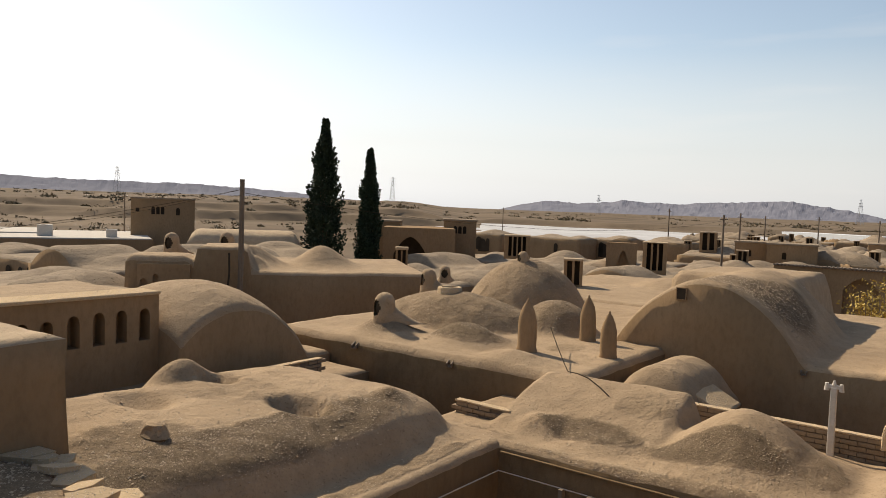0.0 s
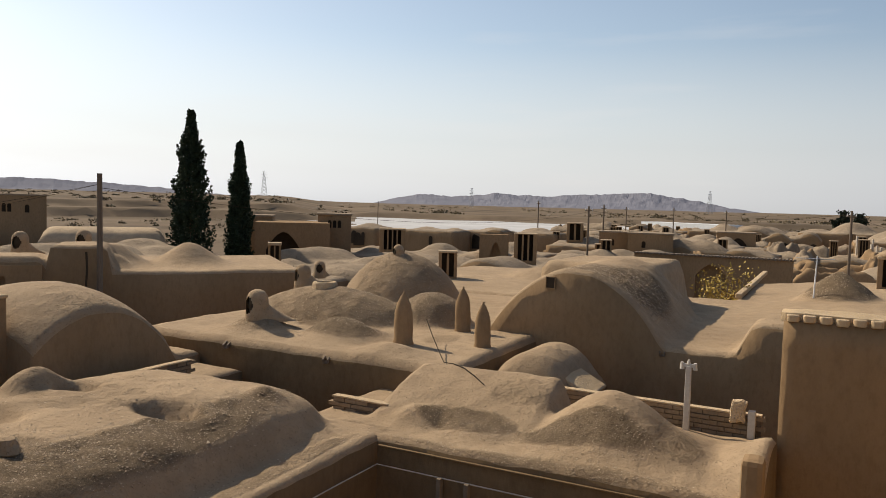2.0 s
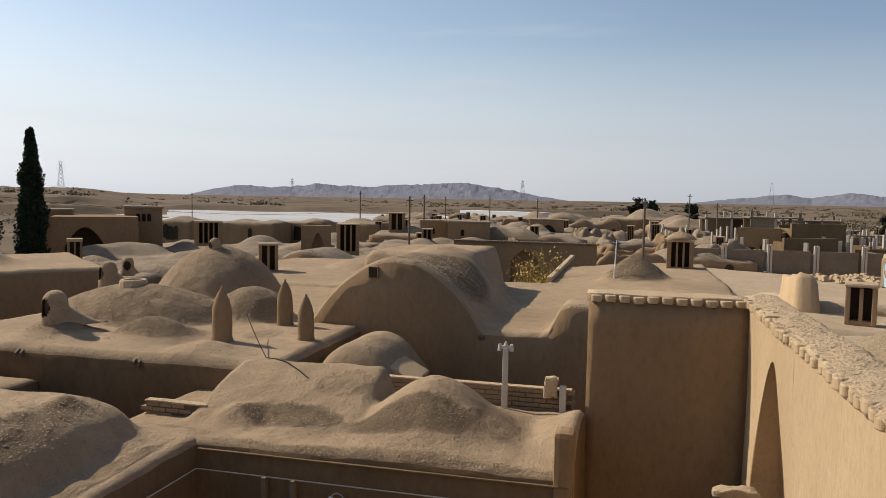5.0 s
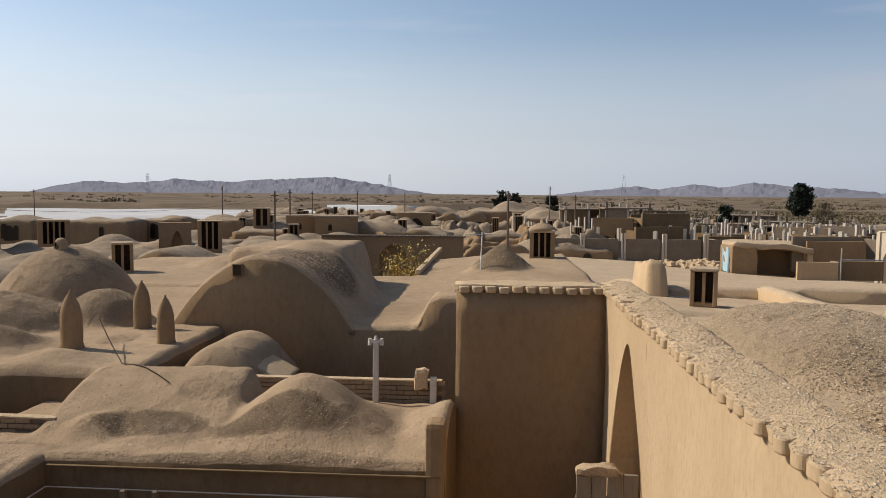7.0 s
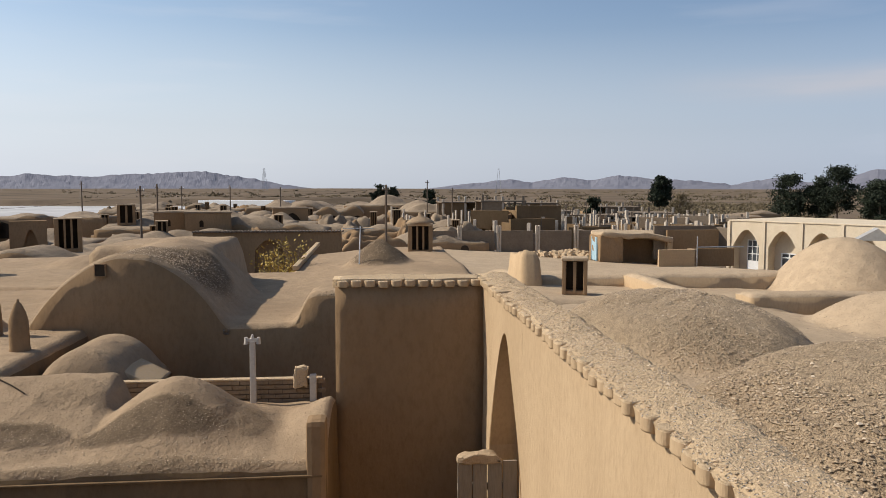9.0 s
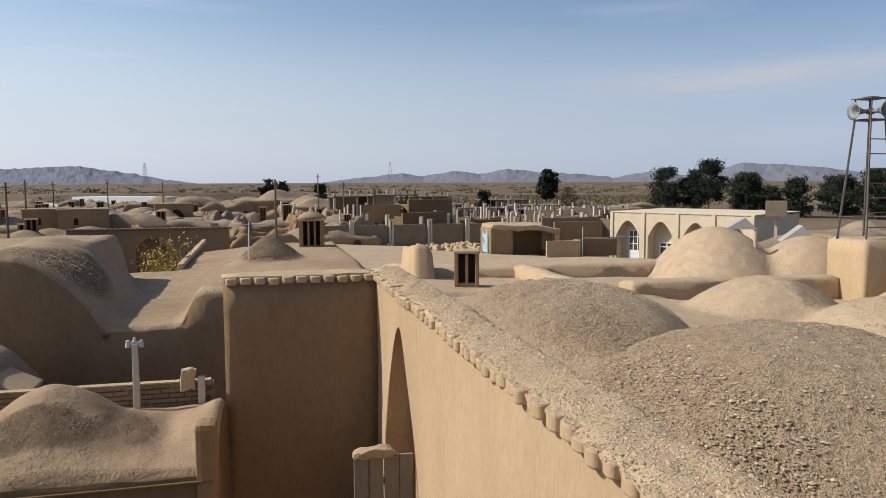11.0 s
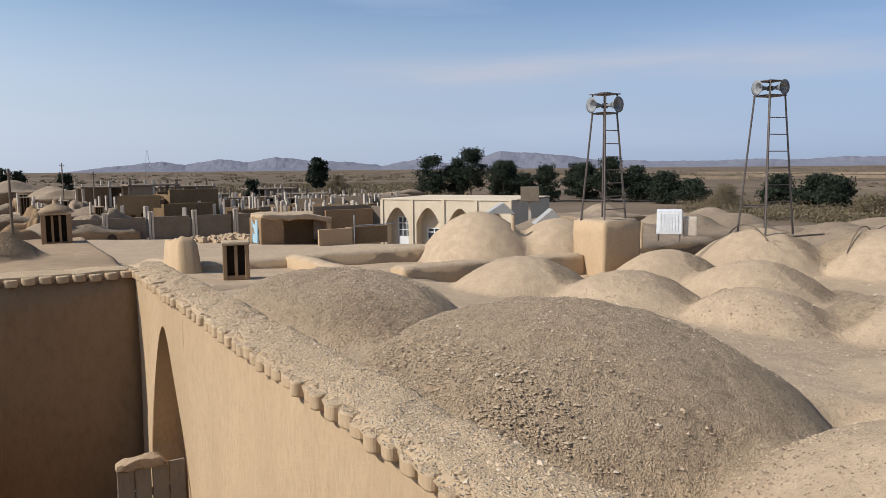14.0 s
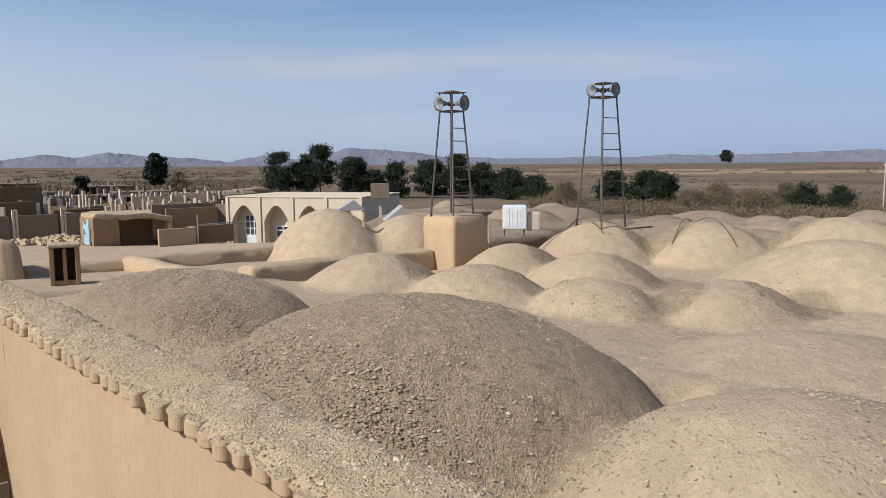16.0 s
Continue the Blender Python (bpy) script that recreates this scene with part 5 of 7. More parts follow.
def domed_house(x, y, w, d, z, domes, seed, hmax=1.0, label=CAT, step=0.4):
    a, b = 0.8 * x - 0.6 * y, 0.6 * x + 0.8 * y
    feats = []
    r = random.Random(seed)
    for k in range(domes):
        rr = r.uniform(0.9, 1.7) if w < 9 else r.uniform(2.0, 3.2)
        feats.append(("dome" if r.random() < 0.7 else "cone" if r.random() < 0.5 else "vault", a + r.uniform(-0.34, 0.34) * w, b + r.uniform(-0.34, 0.34) * d, rr, rr * r.uniform(0.9, 1.4), hmax * r.uniform(0.45, 0.95) * rr / 1.6, r.uniform(0.65, 1.0)))
    ob = mud_house(label, a - w / 2, a + w / 2, b - d / 2, b + d / 2, z, feats, step=step, edge=0.15, seed=seed, mat=MUD_FAR, group="old town houses")
    # near-black arched plates on the solid lane wall: the shade of doorways and vents
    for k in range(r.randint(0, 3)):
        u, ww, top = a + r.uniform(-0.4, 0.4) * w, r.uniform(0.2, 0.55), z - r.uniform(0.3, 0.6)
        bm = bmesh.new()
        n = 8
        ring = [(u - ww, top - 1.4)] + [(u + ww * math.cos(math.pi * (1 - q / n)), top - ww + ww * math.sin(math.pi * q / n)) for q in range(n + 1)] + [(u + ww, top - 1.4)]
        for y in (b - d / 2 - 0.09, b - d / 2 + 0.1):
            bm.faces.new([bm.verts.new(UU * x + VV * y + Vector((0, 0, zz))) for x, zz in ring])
        part("opening", bm, DARK, ob, "near-black arched plate for a doorway's shade")
    return ob


# rows of houses, bearing and distance spread with jitter
near_specs = [(-27, 20, 3.1), (-30.5, 24, 3.2), (-26, 27, 3.2), (-29.5, 32, 3.1), (-23.5, 36, 3.3), (-18, 40, 3.3), (-27, 44, 3.0), (-31, 52, 2.8), (-12.5, 44, 3.2), (-2.5, 31, 3.3), (1.5, 33, 3.2), (5.3, 39, 3.0), (9.5, 36, 3.1), (8.5, 47, 2.8), (13.0, 37, 3.1), (14.6, 46, 2.8),
              (18.4, 37, 3.0), (18.5, 50, 2.7), (21, 58, 2.6), (24, 62, 2.5), (10.8, 57, 2.6), (3.5, 60, 2.4), (1.2, 44, 2.9), (6.5, 55, 2.5), (15.5, 60, 2.6)]
for k, (az, d, z) in enumerate(near_specs):
    domed_house(d * math.sin(radians(az)), d * math.cos(radians(az)), 5.5 + (k % 3) * 1.2, 4.6 + (k % 2) * 1.6, z, 2 + k % 3, 100 + k, 0.85, step=0.3)
k = 0
for ring in range(11):
    d0 = 60 + ring * 9
    az = 19 + (ring % 2) * 1.5
    while az < 47:
        d = d0 + rnd.uniform(-3, 3)
        w, dd = rnd.uniform(3.2, 7.5), rnd.uniform(3.2, 7.5)
        domed_house(d * math.sin(radians(az)), d * math.cos(radians(az)), w, dd, rnd.uniform(1.7, 3.1), rnd.randint(1, 4), 200 + k, rnd.uniform(0.8, 1.6), step=0.5)
        k += 1
        az += rnd.uniform(3.2, 6.0) * 75 / d0
# farther houses east of the yard
for ring in range(4):
    d0 = 80 + ring * 16
    az = 47.0
    while az < 66:
        d = d0 + rnd.uniform(-5, 5)
        domed_house(d * math.sin(radians(az)), d * math.cos(radians(az)), rnd.uniform(5, 8), rnd.uniform(4, 7), rnd.uniform(1.6, 2.6), rnd.randint(1, 2), 400 + k, 0.8, step=0.7)
        k += 1
        az += rnd.uniform(4, 8)
# houses past the domes to the east
for az, d, z in ((76, 33, 3.6), (80.5, 31, 3.5), (84, 36, 3.4), (87.5, 40, 3.2), (91, 38, 3.2), (96, 34, 3.4), (100, 31, 3.4), (104, 29, 3.5), (108, 33, 3.4), (112, 27, 3.4), (72, 60, 2.8), (79, 62, 2.5), (86, 64, 2.3), (98, 46, 3.0), (104, 44, 3.0), (110, 48, 2.8)):
    domed_house(d * math.sin(radians(az)), d * math.cos(radians(az)), 6.5, 6.0, z, 2, int(500 + az), 1.0)
    k += 1


def slab(name, m, w, d, z0, z1, mat, label, category, bevel=0.0):
    bm = bmesh.new()
    box(bm, -w / 2, w / 2, -d / 2, d / 2, z0, z1, bevel)
    return tagged(part(name, bm, mat, m=m), label, category)


def window_tower(m, w, d, z1, windows, label, z0=0.0):
    """A plain clay block with a row of small arched windows in its front."""
    root = thing("clay_tower", label, "tower", m)
    arched_wall(root, w, z0, z1, windows, 0.25, WALL, "front_wall")
    bm = bmesh.new()
    box(bm, 0, w, 0.4, d, z0, z1)
    part("body", bm, WALL, root)
    bm = bmesh.new()
    box(bm, -0.08, w + 0.08, -0.06, d + 0.08, z1, z1 + 0.15, bevel=0.05)
    part("parapet", bm, MUD_FAR, root)
    # Each window's inner shade is a near-black sheet set in its recess
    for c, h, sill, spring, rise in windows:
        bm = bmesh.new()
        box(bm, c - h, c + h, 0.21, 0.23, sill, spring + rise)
        part("window_shade", bm, DARK, root, "near-black sheet for the window's shade")


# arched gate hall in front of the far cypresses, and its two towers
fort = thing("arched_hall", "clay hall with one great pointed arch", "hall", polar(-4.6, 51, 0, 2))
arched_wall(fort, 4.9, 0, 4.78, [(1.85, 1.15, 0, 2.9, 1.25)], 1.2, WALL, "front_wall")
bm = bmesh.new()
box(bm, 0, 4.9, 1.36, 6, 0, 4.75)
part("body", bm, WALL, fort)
# Near-black sheet before the back wall holds the arch's shade
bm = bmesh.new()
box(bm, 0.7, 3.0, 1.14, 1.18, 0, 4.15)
part("recess", bm, DARK, fort, "near-black sheet for the recess's shade")
window_tower(polar(0.0, 55, 0, 0), 2.4, 3, 5.25, [(0.85, 0.13, 4.35, 4.75, 0.15), (1.2, 0.13, 4.35, 4.75, 0.15), (1.55, 0.13, 4.35, 4.75, 0.15)], "clay tower with three little arched windows")
window_tower(polar(-5.1, 56, 0, 0), 1.7, 3, 5.0, [(0.7, 0.12, 4.3, 4.6, 0.12), (1.1, 0.12, 4.3, 4.6, 0.12)], "low clay tower with two windows")
window_tower(polar(-22.7, 72, 0, 22), 5.4, 5, 6.05, [(0.55, 0.16, 4.9, 5.2, 0.05), (1.85, 0.15, 4.7, 5.25, 0.15), (2.25, 0.15, 4.7, 5.25, 0.15), (2.65, 0.15, 4.7, 5.25, 0.15), (3.95, 0.17, 4.65, 5.15, 0.17)], "big square clay house with small arched windows")
# low gate with a pointed recess
gate = thing("clay_gate", "clay gate block with a pointed recess", "gate", xy(9.3, 42.6, 0, -13))
arched_wall(gate, 1.7, 0, 4.6, [(0.95, 0.35, 3.0, 3.3, 0.85)], 0.3, WALL, "front_wall")
bm = bmesh.new()
box(bm, 0, 1.7, 0.46, 2.0, 0, 4.55)
part("body", bm, WALL, gate)
# ruined earth banks by the salt flat
for az, d, w, h in ((9.0, 78, 6, 3.6), (13.0, 80, 5, 3.6), (4.0, 82, 4, 3.6), (17, 88, 5, 3.3)):
    domed_house(d * math.sin(radians(az)), d * math.cos(radians(az)), w, 4, h, 2, int(700 + d), 0.5, "ruined earth walls beside the salt flat")
# mud wall with a tiled ridge beyond the hall
ridge_wall = thing("tiled_wall", "long clay wall with a dark tiled coping", "wall", xy(19.5, 44.0, 0, -37))
arched_wall(ridge_wall, 9.0, 0, 3.55, [(4.6, 0.9, 0, 2.4, 0.7)], 0.5, WALL, "wall_face")
for q in range(46):
    bm = bmesh.new()
    box(bm, q * 0.2, q * 0.2 + 0.13, -0.14, 0.75, 3.55, 3.65, bevel=0.02)
    part("coping_tile", bm, WOOD, ridge_wall)

# small houses with two windows near the north poles
for az, d, w in ((22.5, 66, 3.2), (24.6, 64, 3.6)):
    window_tower(polar(az - 1.2, d, 0, -az), w, 3, 4.2, [(w * 0.35, 0.16, 3.1, 3.5, 0.15)], "clay house with a rounded top and one window")
window_tower(polar(29.6, 88, 0, -29), 4.0, 3, 3.9, [(2.2, 0.9, 1.5, 2.6, 0.8)], "clay house with a single arched opening")
slab("long_shed", polar(27.7, 190, 0, -66), 24, 7, 0, 3.2, WHITE, "long low white shed on the town's far edge", "shed")
# earth mounds of ruined walls
for az, d, w, z in ((34, 120, 16, 3.2), (38, 112, 12, 3.9), (31, 128, 14, 3.2), (41, 104, 10, 3.2)):
    domed_house(d * math.sin(radians(az)), d * math.cos(radians(az)), w, 9, z, 3, int(800 + d), 1.0, "collapsed clay walls turned to earth mounds")
# flat white roofs to the west
for x, y, w, d, z in ((-34, 62, 18, 9, 3.1), (-42, 66, 12, 10, 3.2), (-30, 72, 14, 8, 3.0)):
    flat = thing("flat_roof_house", "low brown house with a pale flat roof", "house", xy(x, y, 0, 25))
    bm = bmesh.new()
    box(bm, -w / 2, w / 2, -d / 2, d / 2, 0, z - 0.4, bevel=0.05)
    part("walls_block", bm, WALL, flat)
    bm = bmesh.new()
    box(bm, -w / 2 + 0.1, w / 2 - 0.1, -d / 2 + 0.1, d / 2 - 0.1, z - 0.4, z - 0.3, bevel=0.02)
    part("roof", bm, LIME, flat, "pale limewashed roof")
for x, y, s in ((-32.5, 61, 1.6), (-27.5, 62, 1.2), (-39, 63, 2.6)):
    slab("water_tank", xy(x, y, 2.75, 25), s * 0.7, s * 0.6, 0, s * 0.6, LIME, "white box-shaped rooftop tank", "tank", 0.08)

# ---------------------------------------------------------------- yard: block wall with concrete posts, shed, brick pen
block_wall = thing("block_wall", "unplastered grey block wall between pale posts", "wall", spot(3.6, 56.2, 1.1))
for q in range(7):
    bm = bmesh.new()
    x = q * 3.0
    box(bm, x + 0.3, x + 2.75, 0, 0.2, 0, 1.95, bevel=0.01)
    for c in range(9):
        box(bm, x + 0.3, x + 2.75, -0.015, 0.0, 0.05 + c * 0.21, 0.22 + c * 0.21)
    part("panel", bm, BLOCK, block_wall)
    for dx in (0.0, 0.2):
        bm = bmesh.new()
        box(bm, x + dx - 0.06, x + dx + 0.08, -0.12, 0.1, -0.2, 2.35, bevel=0.015)
        part("post", bm, CONCRETE, block_wall, "pale concrete post")
rp = random.Random(8)


def post(m, h, r=0.12):
    bm = bmesh.new()
    box(bm, -r, r, -r, r, -0.2, h, bevel=0.02)
    tagged(part("concrete_post", bm, CONCRETE, m=m), "bare pale concrete column of an unfinished building", "column", "unfinished columns")


for q in range(120):
    az = 44.5 + 19 * rp.random()
    post(polar(az, rp.uniform(65, 92), 0, rp.uniform(0, 90)), rp.uniform(2.9, 3.8), rp.uniform(0.08, 0.16))
shells = [(44.5, 70, 3.5, 4.2), (46.3, 74, 4.0, 3.8), (48.0, 72, 4.6, 4.6), (51.5, 88, 5, 3.2), (57, 92, 6, 3.0), (61, 90, 5, 3.0)]
shells += [(44.5 + 1.35 * q + rp.uniform(-0.4, 0.4), rp.uniform(68, 98), rp.uniform(2.4, 5.0), rp.uniform(2.3, 3.5)) for q in range(15)]
for q, (az, d, w, h) in enumerate(shells):
    shell = thing("unfinished_house", "roofless unfinished grey brick house", "house", polar(az, d, 0, -az + rp.uniform(-35, 35)), "unfinished houses")
    tone = (WALL_OLD_SHADE, BLOCK, WALL_OLD_SHADE, BRICK)[q % 4]
    arched_wall(shell, w, 0, h, [(w * 0.3, w * 0.12, 0, h * 0.6, 0.02), (w * 0.68, w * 0.14, h * 0.3, h * 0.65, 0.02)], 0.25, tone, "front_wall", back=False)
    for x0 in (0, w - 0.25):
        bm = bmesh.new()
        box(bm, x0, x0 + 0.25, 0.4, 4, 0, h * 0.9)
        part("side_wall", bm, tone, shell)
    bm = bmesh.new()
    box(bm, 0.25, w - 0.25, 3.7, 4, 0, h * 0.95)
    part("back_wall", bm, tone, shell)
for q in range(34):
    slab("broken_wall", polar(44.5 + 20 * rp.random(), rp.uniform(64, 96), 0, rp.uniform(0, 180)), rp.uniform(1.5, 4.5), 0.25, 0, rp.uniform(2.2, 3.3), (BLOCK, WALL_OLD_SHADE, BRICK)[q % 3], "broken unplastered wall among bare columns", "wall", 0.03)
for q in range(26):
    bm = bmesh.new()
    rod(bm, (0, 0, -0.2), (rp.uniform(-0.15, 0.15), 0, rp.uniform(3.6, 4.9)), 0.06, 0.04, 6)
    tagged(part("thin_post", bm, WOOD, m=polar(45 + 19 * rp.random(), rp.uniform(68, 100), 0, 0)), "thin dark pole rising above unfinished houses", "pole", "thin dark poles")




def frame_house(m, w, d, h, floors, seed):
    """Concrete columns and slabs with dark brick infill, left unfinished."""
    r = random.Random(seed)
    root = thing("frame_house", "unfinished concrete frame house with brown brick infill", "house", m, "unfinished houses")
    nx = max(2, int(w / 2.2))
    step = w / nx
    for f in range(floors):
        z0, z1 = h * f / floors, h * (f + 1) / floors
        for k in range(nx + 1):
            for y in (0.0, d):
                bm = bmesh.new()
                box(bm, k * step - 0.13, k * step + 0.13, y - 0.13, y + 0.13, z0, z1 + (r.uniform(0.2, 0.7) if f == floors - 1 else 0))
                part("column", bm, CONCRETE if r.random() < 0.5 else BLOCK, root)
        for k in range(nx):
            for y in (0.0, d):
                if r.random() < 0.7:
                    top = z0 + (z1 - z0) * r.choice((0.45, 0.95, 0.98))
                    bm = bmesh.new()
                    box(bm, k * step + 0.13, (k + 1) * step - 0.13, y - 0.08, y + 0.08, z0, top)
                    part("infill_wall", bm, (BRICK, WALL_OLD_SHADE, BLOCK)[r.randrange(3)], root)
        bm = bmesh.new()
        box(bm, -0.25, w + 0.25, -0.25, d + 0.25, z1 - 0.16, z1, bevel=0.02)
        part("floor_slab", bm, BLOCK, root)


for az, d, w, dd, h, fl in ((42.4, 92, 5.5, 5, 4.6, 2), (45.4, 84, 4.6, 5, 4.9, 2), (49.3, 96, 5.0, 5, 3.4, 1), (52.6, 90, 5.0, 5, 3.1, 1), (56.0, 98, 6.0, 5, 3.2, 1), (59.4, 94, 5.0, 5, 3.0, 1), (47.4, 108, 7.0, 5, 4.2, 2), (53.5, 112, 7.0, 5, 3.6, 1)) + tuple((45.0 + 2.1 * q, 82 + (q % 3) * 5, 4.4, 3.5, 2.3 + 0.3 * (q % 3), 1) for q in range(9)):
    frame_house(polar(az, d, 0, -az + 8), w, dd, h, fl, int(az * 10))

shed = thing("clay_shed", "low clay shed with a dark open front and pale blue door", "shed", spot(14.3, 45.6, 1.7))
bm = bmesh.new()
box(bm, 0, 1.5, 0, 2.4, -0.5, 1.65, bevel=0.12)
bmesh.ops.subdivide_edges(bm, edges=bm.edges, cuts=4, use_grid_fill=True)
for v in bm.verts:
    v.co += Vector((0.16, 0.16, 0.22)) * float(fbm(v.co.x + v.co.z, v.co.y + v.co.z, 0.7, 5))
part("end_room", bm, WALL, shed)
bm = bmesh.new()
box(bm, 1.4, 4.6, 1.9, 2.4, -0.5, 1.6)
part("back_wall", bm, WALL, shed)
bm = bmesh.new()
box(bm, 4.4, 4.7, 0, 2.4, -0.5, 1.5, bevel=0.04)
part("side_wall", bm, WALL_NEW, shed)
bm = bmesh.new()
box(bm, 0.1, 4.75, -0.05, 2.5, 1.5, 1.85, bevel=0.12)
bmesh.ops.subdivide_edges(bm, edges=bm.edges, cuts=7, use_grid_fill=True)
for v in bm.verts:
    v.co += Vector((0.1, 0.2, 0.3)) * float(fbm(v.co.x, v.co.y + v.co.z, 1.0, 3)) + Vector((0, 0, -0.05 * v.co.x))
part("roof", bm, MUD, shed, "sagging earth roof", smooth=True)
bm = bmesh.new()
box(bm, -0.05, 0.0, 0.5, 1.7, 0, 1.5)
box(bm, -0.08, -0.05, 0.55, 0.62, 0, 1.5)
box(bm, -0.08, -0.05, 1.58, 1.65, 0, 1.5)
part("door", bm, BLUE, shed, "pale blue sheet-metal door")
pen = thing("brick_pen", "roofless pen of grey brick walls with a pipe rail", "pen", spot(19.2, 42.8, 1.55))
for x0, x1, y0, y1, mt in ((-2.2, 0, 0, 0.2, WALL_NEW), (0, 2.9, 0.9, 1.1, WALL), (0, 0.2, 0.1, 1.0, BRICK), (-0.5, 2.9, 3.0, 3.2, WALL)):
    bm = bmesh.new()
    box(bm, x0, x1, y0, y1, 0, 1.1 if y0 < 2 else 2.1, bevel=0.02)
    for c in range(6):
        box(bm, x0, x1, y0 - 0.012, y0, 0.05 + 0.17 * c, 0.18 + 0.17 * c)
    part("brick_wall", bm, mt, pen)
bm = bmesh.new()
box(bm, -1.2, 2.9, 3.4, 3.6, 0.2, 2.35, bevel=0.02)
for c in range(11):
    box(bm, -1.2, 2.9, 3.385, 3.4, 0.3 + 0.18 * c, 0.44 + 0.18 * c)
part("brick_wall", bm, BLOCK, pen)
bm = bmesh.new()
rod(bm, (0.1, -0.1, 1.25), (3.0, 0.0, 1.25), 0.035)
rod(bm, (0.1, -0.1, -0.2), (0.1, -0.1, 1.9), 0.035)
part("pipe_rail", bm, GALV, pen, "bare steel pipe")
rr = random.Random(3)
verts, faces = [], []
for q in range(160):
    c = ab(13.2 + rr.gauss(0, 0.9), 50 + rr.gauss(0, 0.9), 1.75 + rr.uniform(0, 0.2))
    s = rr.uniform(0.08, 0.2)
    o = len(verts)
    for dx, dy, dz in ((-1, -1, -1), (1, -1, -1), (1, 1, -1), (-1, 1, -1), (-0.7, -0.6, 0.8), (0.8, -0.7, 0.6), (0.6, 0.8, 0.9), (-0.8, 0.6, 0.7)):
        verts.append(c + Vector((dx * s, dy * s * rr.uniform(0.7, 1.2), dz * s * 0.7)))
    faces += [(o, o + 3, o + 2, o + 1), (o + 4, o + 5, o + 6, o + 7)] + [(o + i, o + (i + 1) % 4, o + 4 + (i + 1) % 4, o + 4 + i) for i in range(4)]
tagged(mesh("rubble_heap", verts, faces, STRAW, smooth=False), "heap of pale broken bricks in the yard", "rubble", kind="stuff")

# ---------------------------------------------------------------- the new arcade of yellow brick
arcade = thing("arcade_house", "new yellow-brick house with pointed arches and a white door", "house", pose(45.0, 22.6, 0, 0, 0, -95))
bays = [(1.15 + 2.3 * q, 0.85, 0, 2.75, 1.0) for q in range(4)]
arched_wall(arcade, 9.3, 0, 4.25, bays, 0.75, ARCADE, "front_wall")
bm = bmesh.new()
box(bm, 0, 9.3, 0.91, 7, 0, 4.2)
part("body", bm, ARCADE, arcade)
bm = bmesh.new()
box(bm, -0.04, 9.34, -0.05, 7.05, 4.25, 4.33, bevel=0.02)
part("cornice", bm, ARCADE, arcade)
for q in range(5):
    bm = bmesh.new()
    box(bm, 2.3 * q - 0.1, 2.3 * q + 0.1, -0.08, 0.0, 0, 4.25)
    part("pilaster", bm, ARCADE, arcade)
door = thing("white_door", "white steel glazed door in the arcade", "door", pose(45.0, 22.6, 0, 0, 0, -95) @ pose(1.3, 0.69, 0.9))
bm = bmesh.new()
box(bm, -0.45, 0.5, 0, 0.04, 0, 0.9)
for x in (-0.45, -0.14, 0.17, 0.46):
    box(bm, x, x + 0.05, -0.01, 0.04, 0.9, 2.2)
for z in (1.3, 1.75, 2.15):
    box(bm, -0.45, 0.5, -0.01, 0.04, z, z + 0.05)
part("door_frame", bm, WHITE, door)
bm = bmesh.new()
box(bm, -0.44, 0.49, 0.015, 0.02, 0.9, 2.2)
part("pane", bm, GLASS, door)
win = thing("white_window", "white framed window in the second bay", "window", pose(45.0, 22.6, 0, 0, 0, -95) @ pose(3.55, 0.7, 1.55))
bm = bmesh.new()
for x in (-0.5, -0.02, 0.45):
    box(bm, x, x + 0.06, -0.03, 0.03, 0, 0.85)
for z in (0, 0.55, 0.8):
    box(bm, -0.5, 0.51, -0.03, 0.03, z, z + 0.06)
part("window_frame", bm, WHITE, win)
bm = bmesh.new()
box(bm, -0.48, 0.49, 0.03, 0.035, 0, 0.85)
part("pane", bm, GLASS, win)

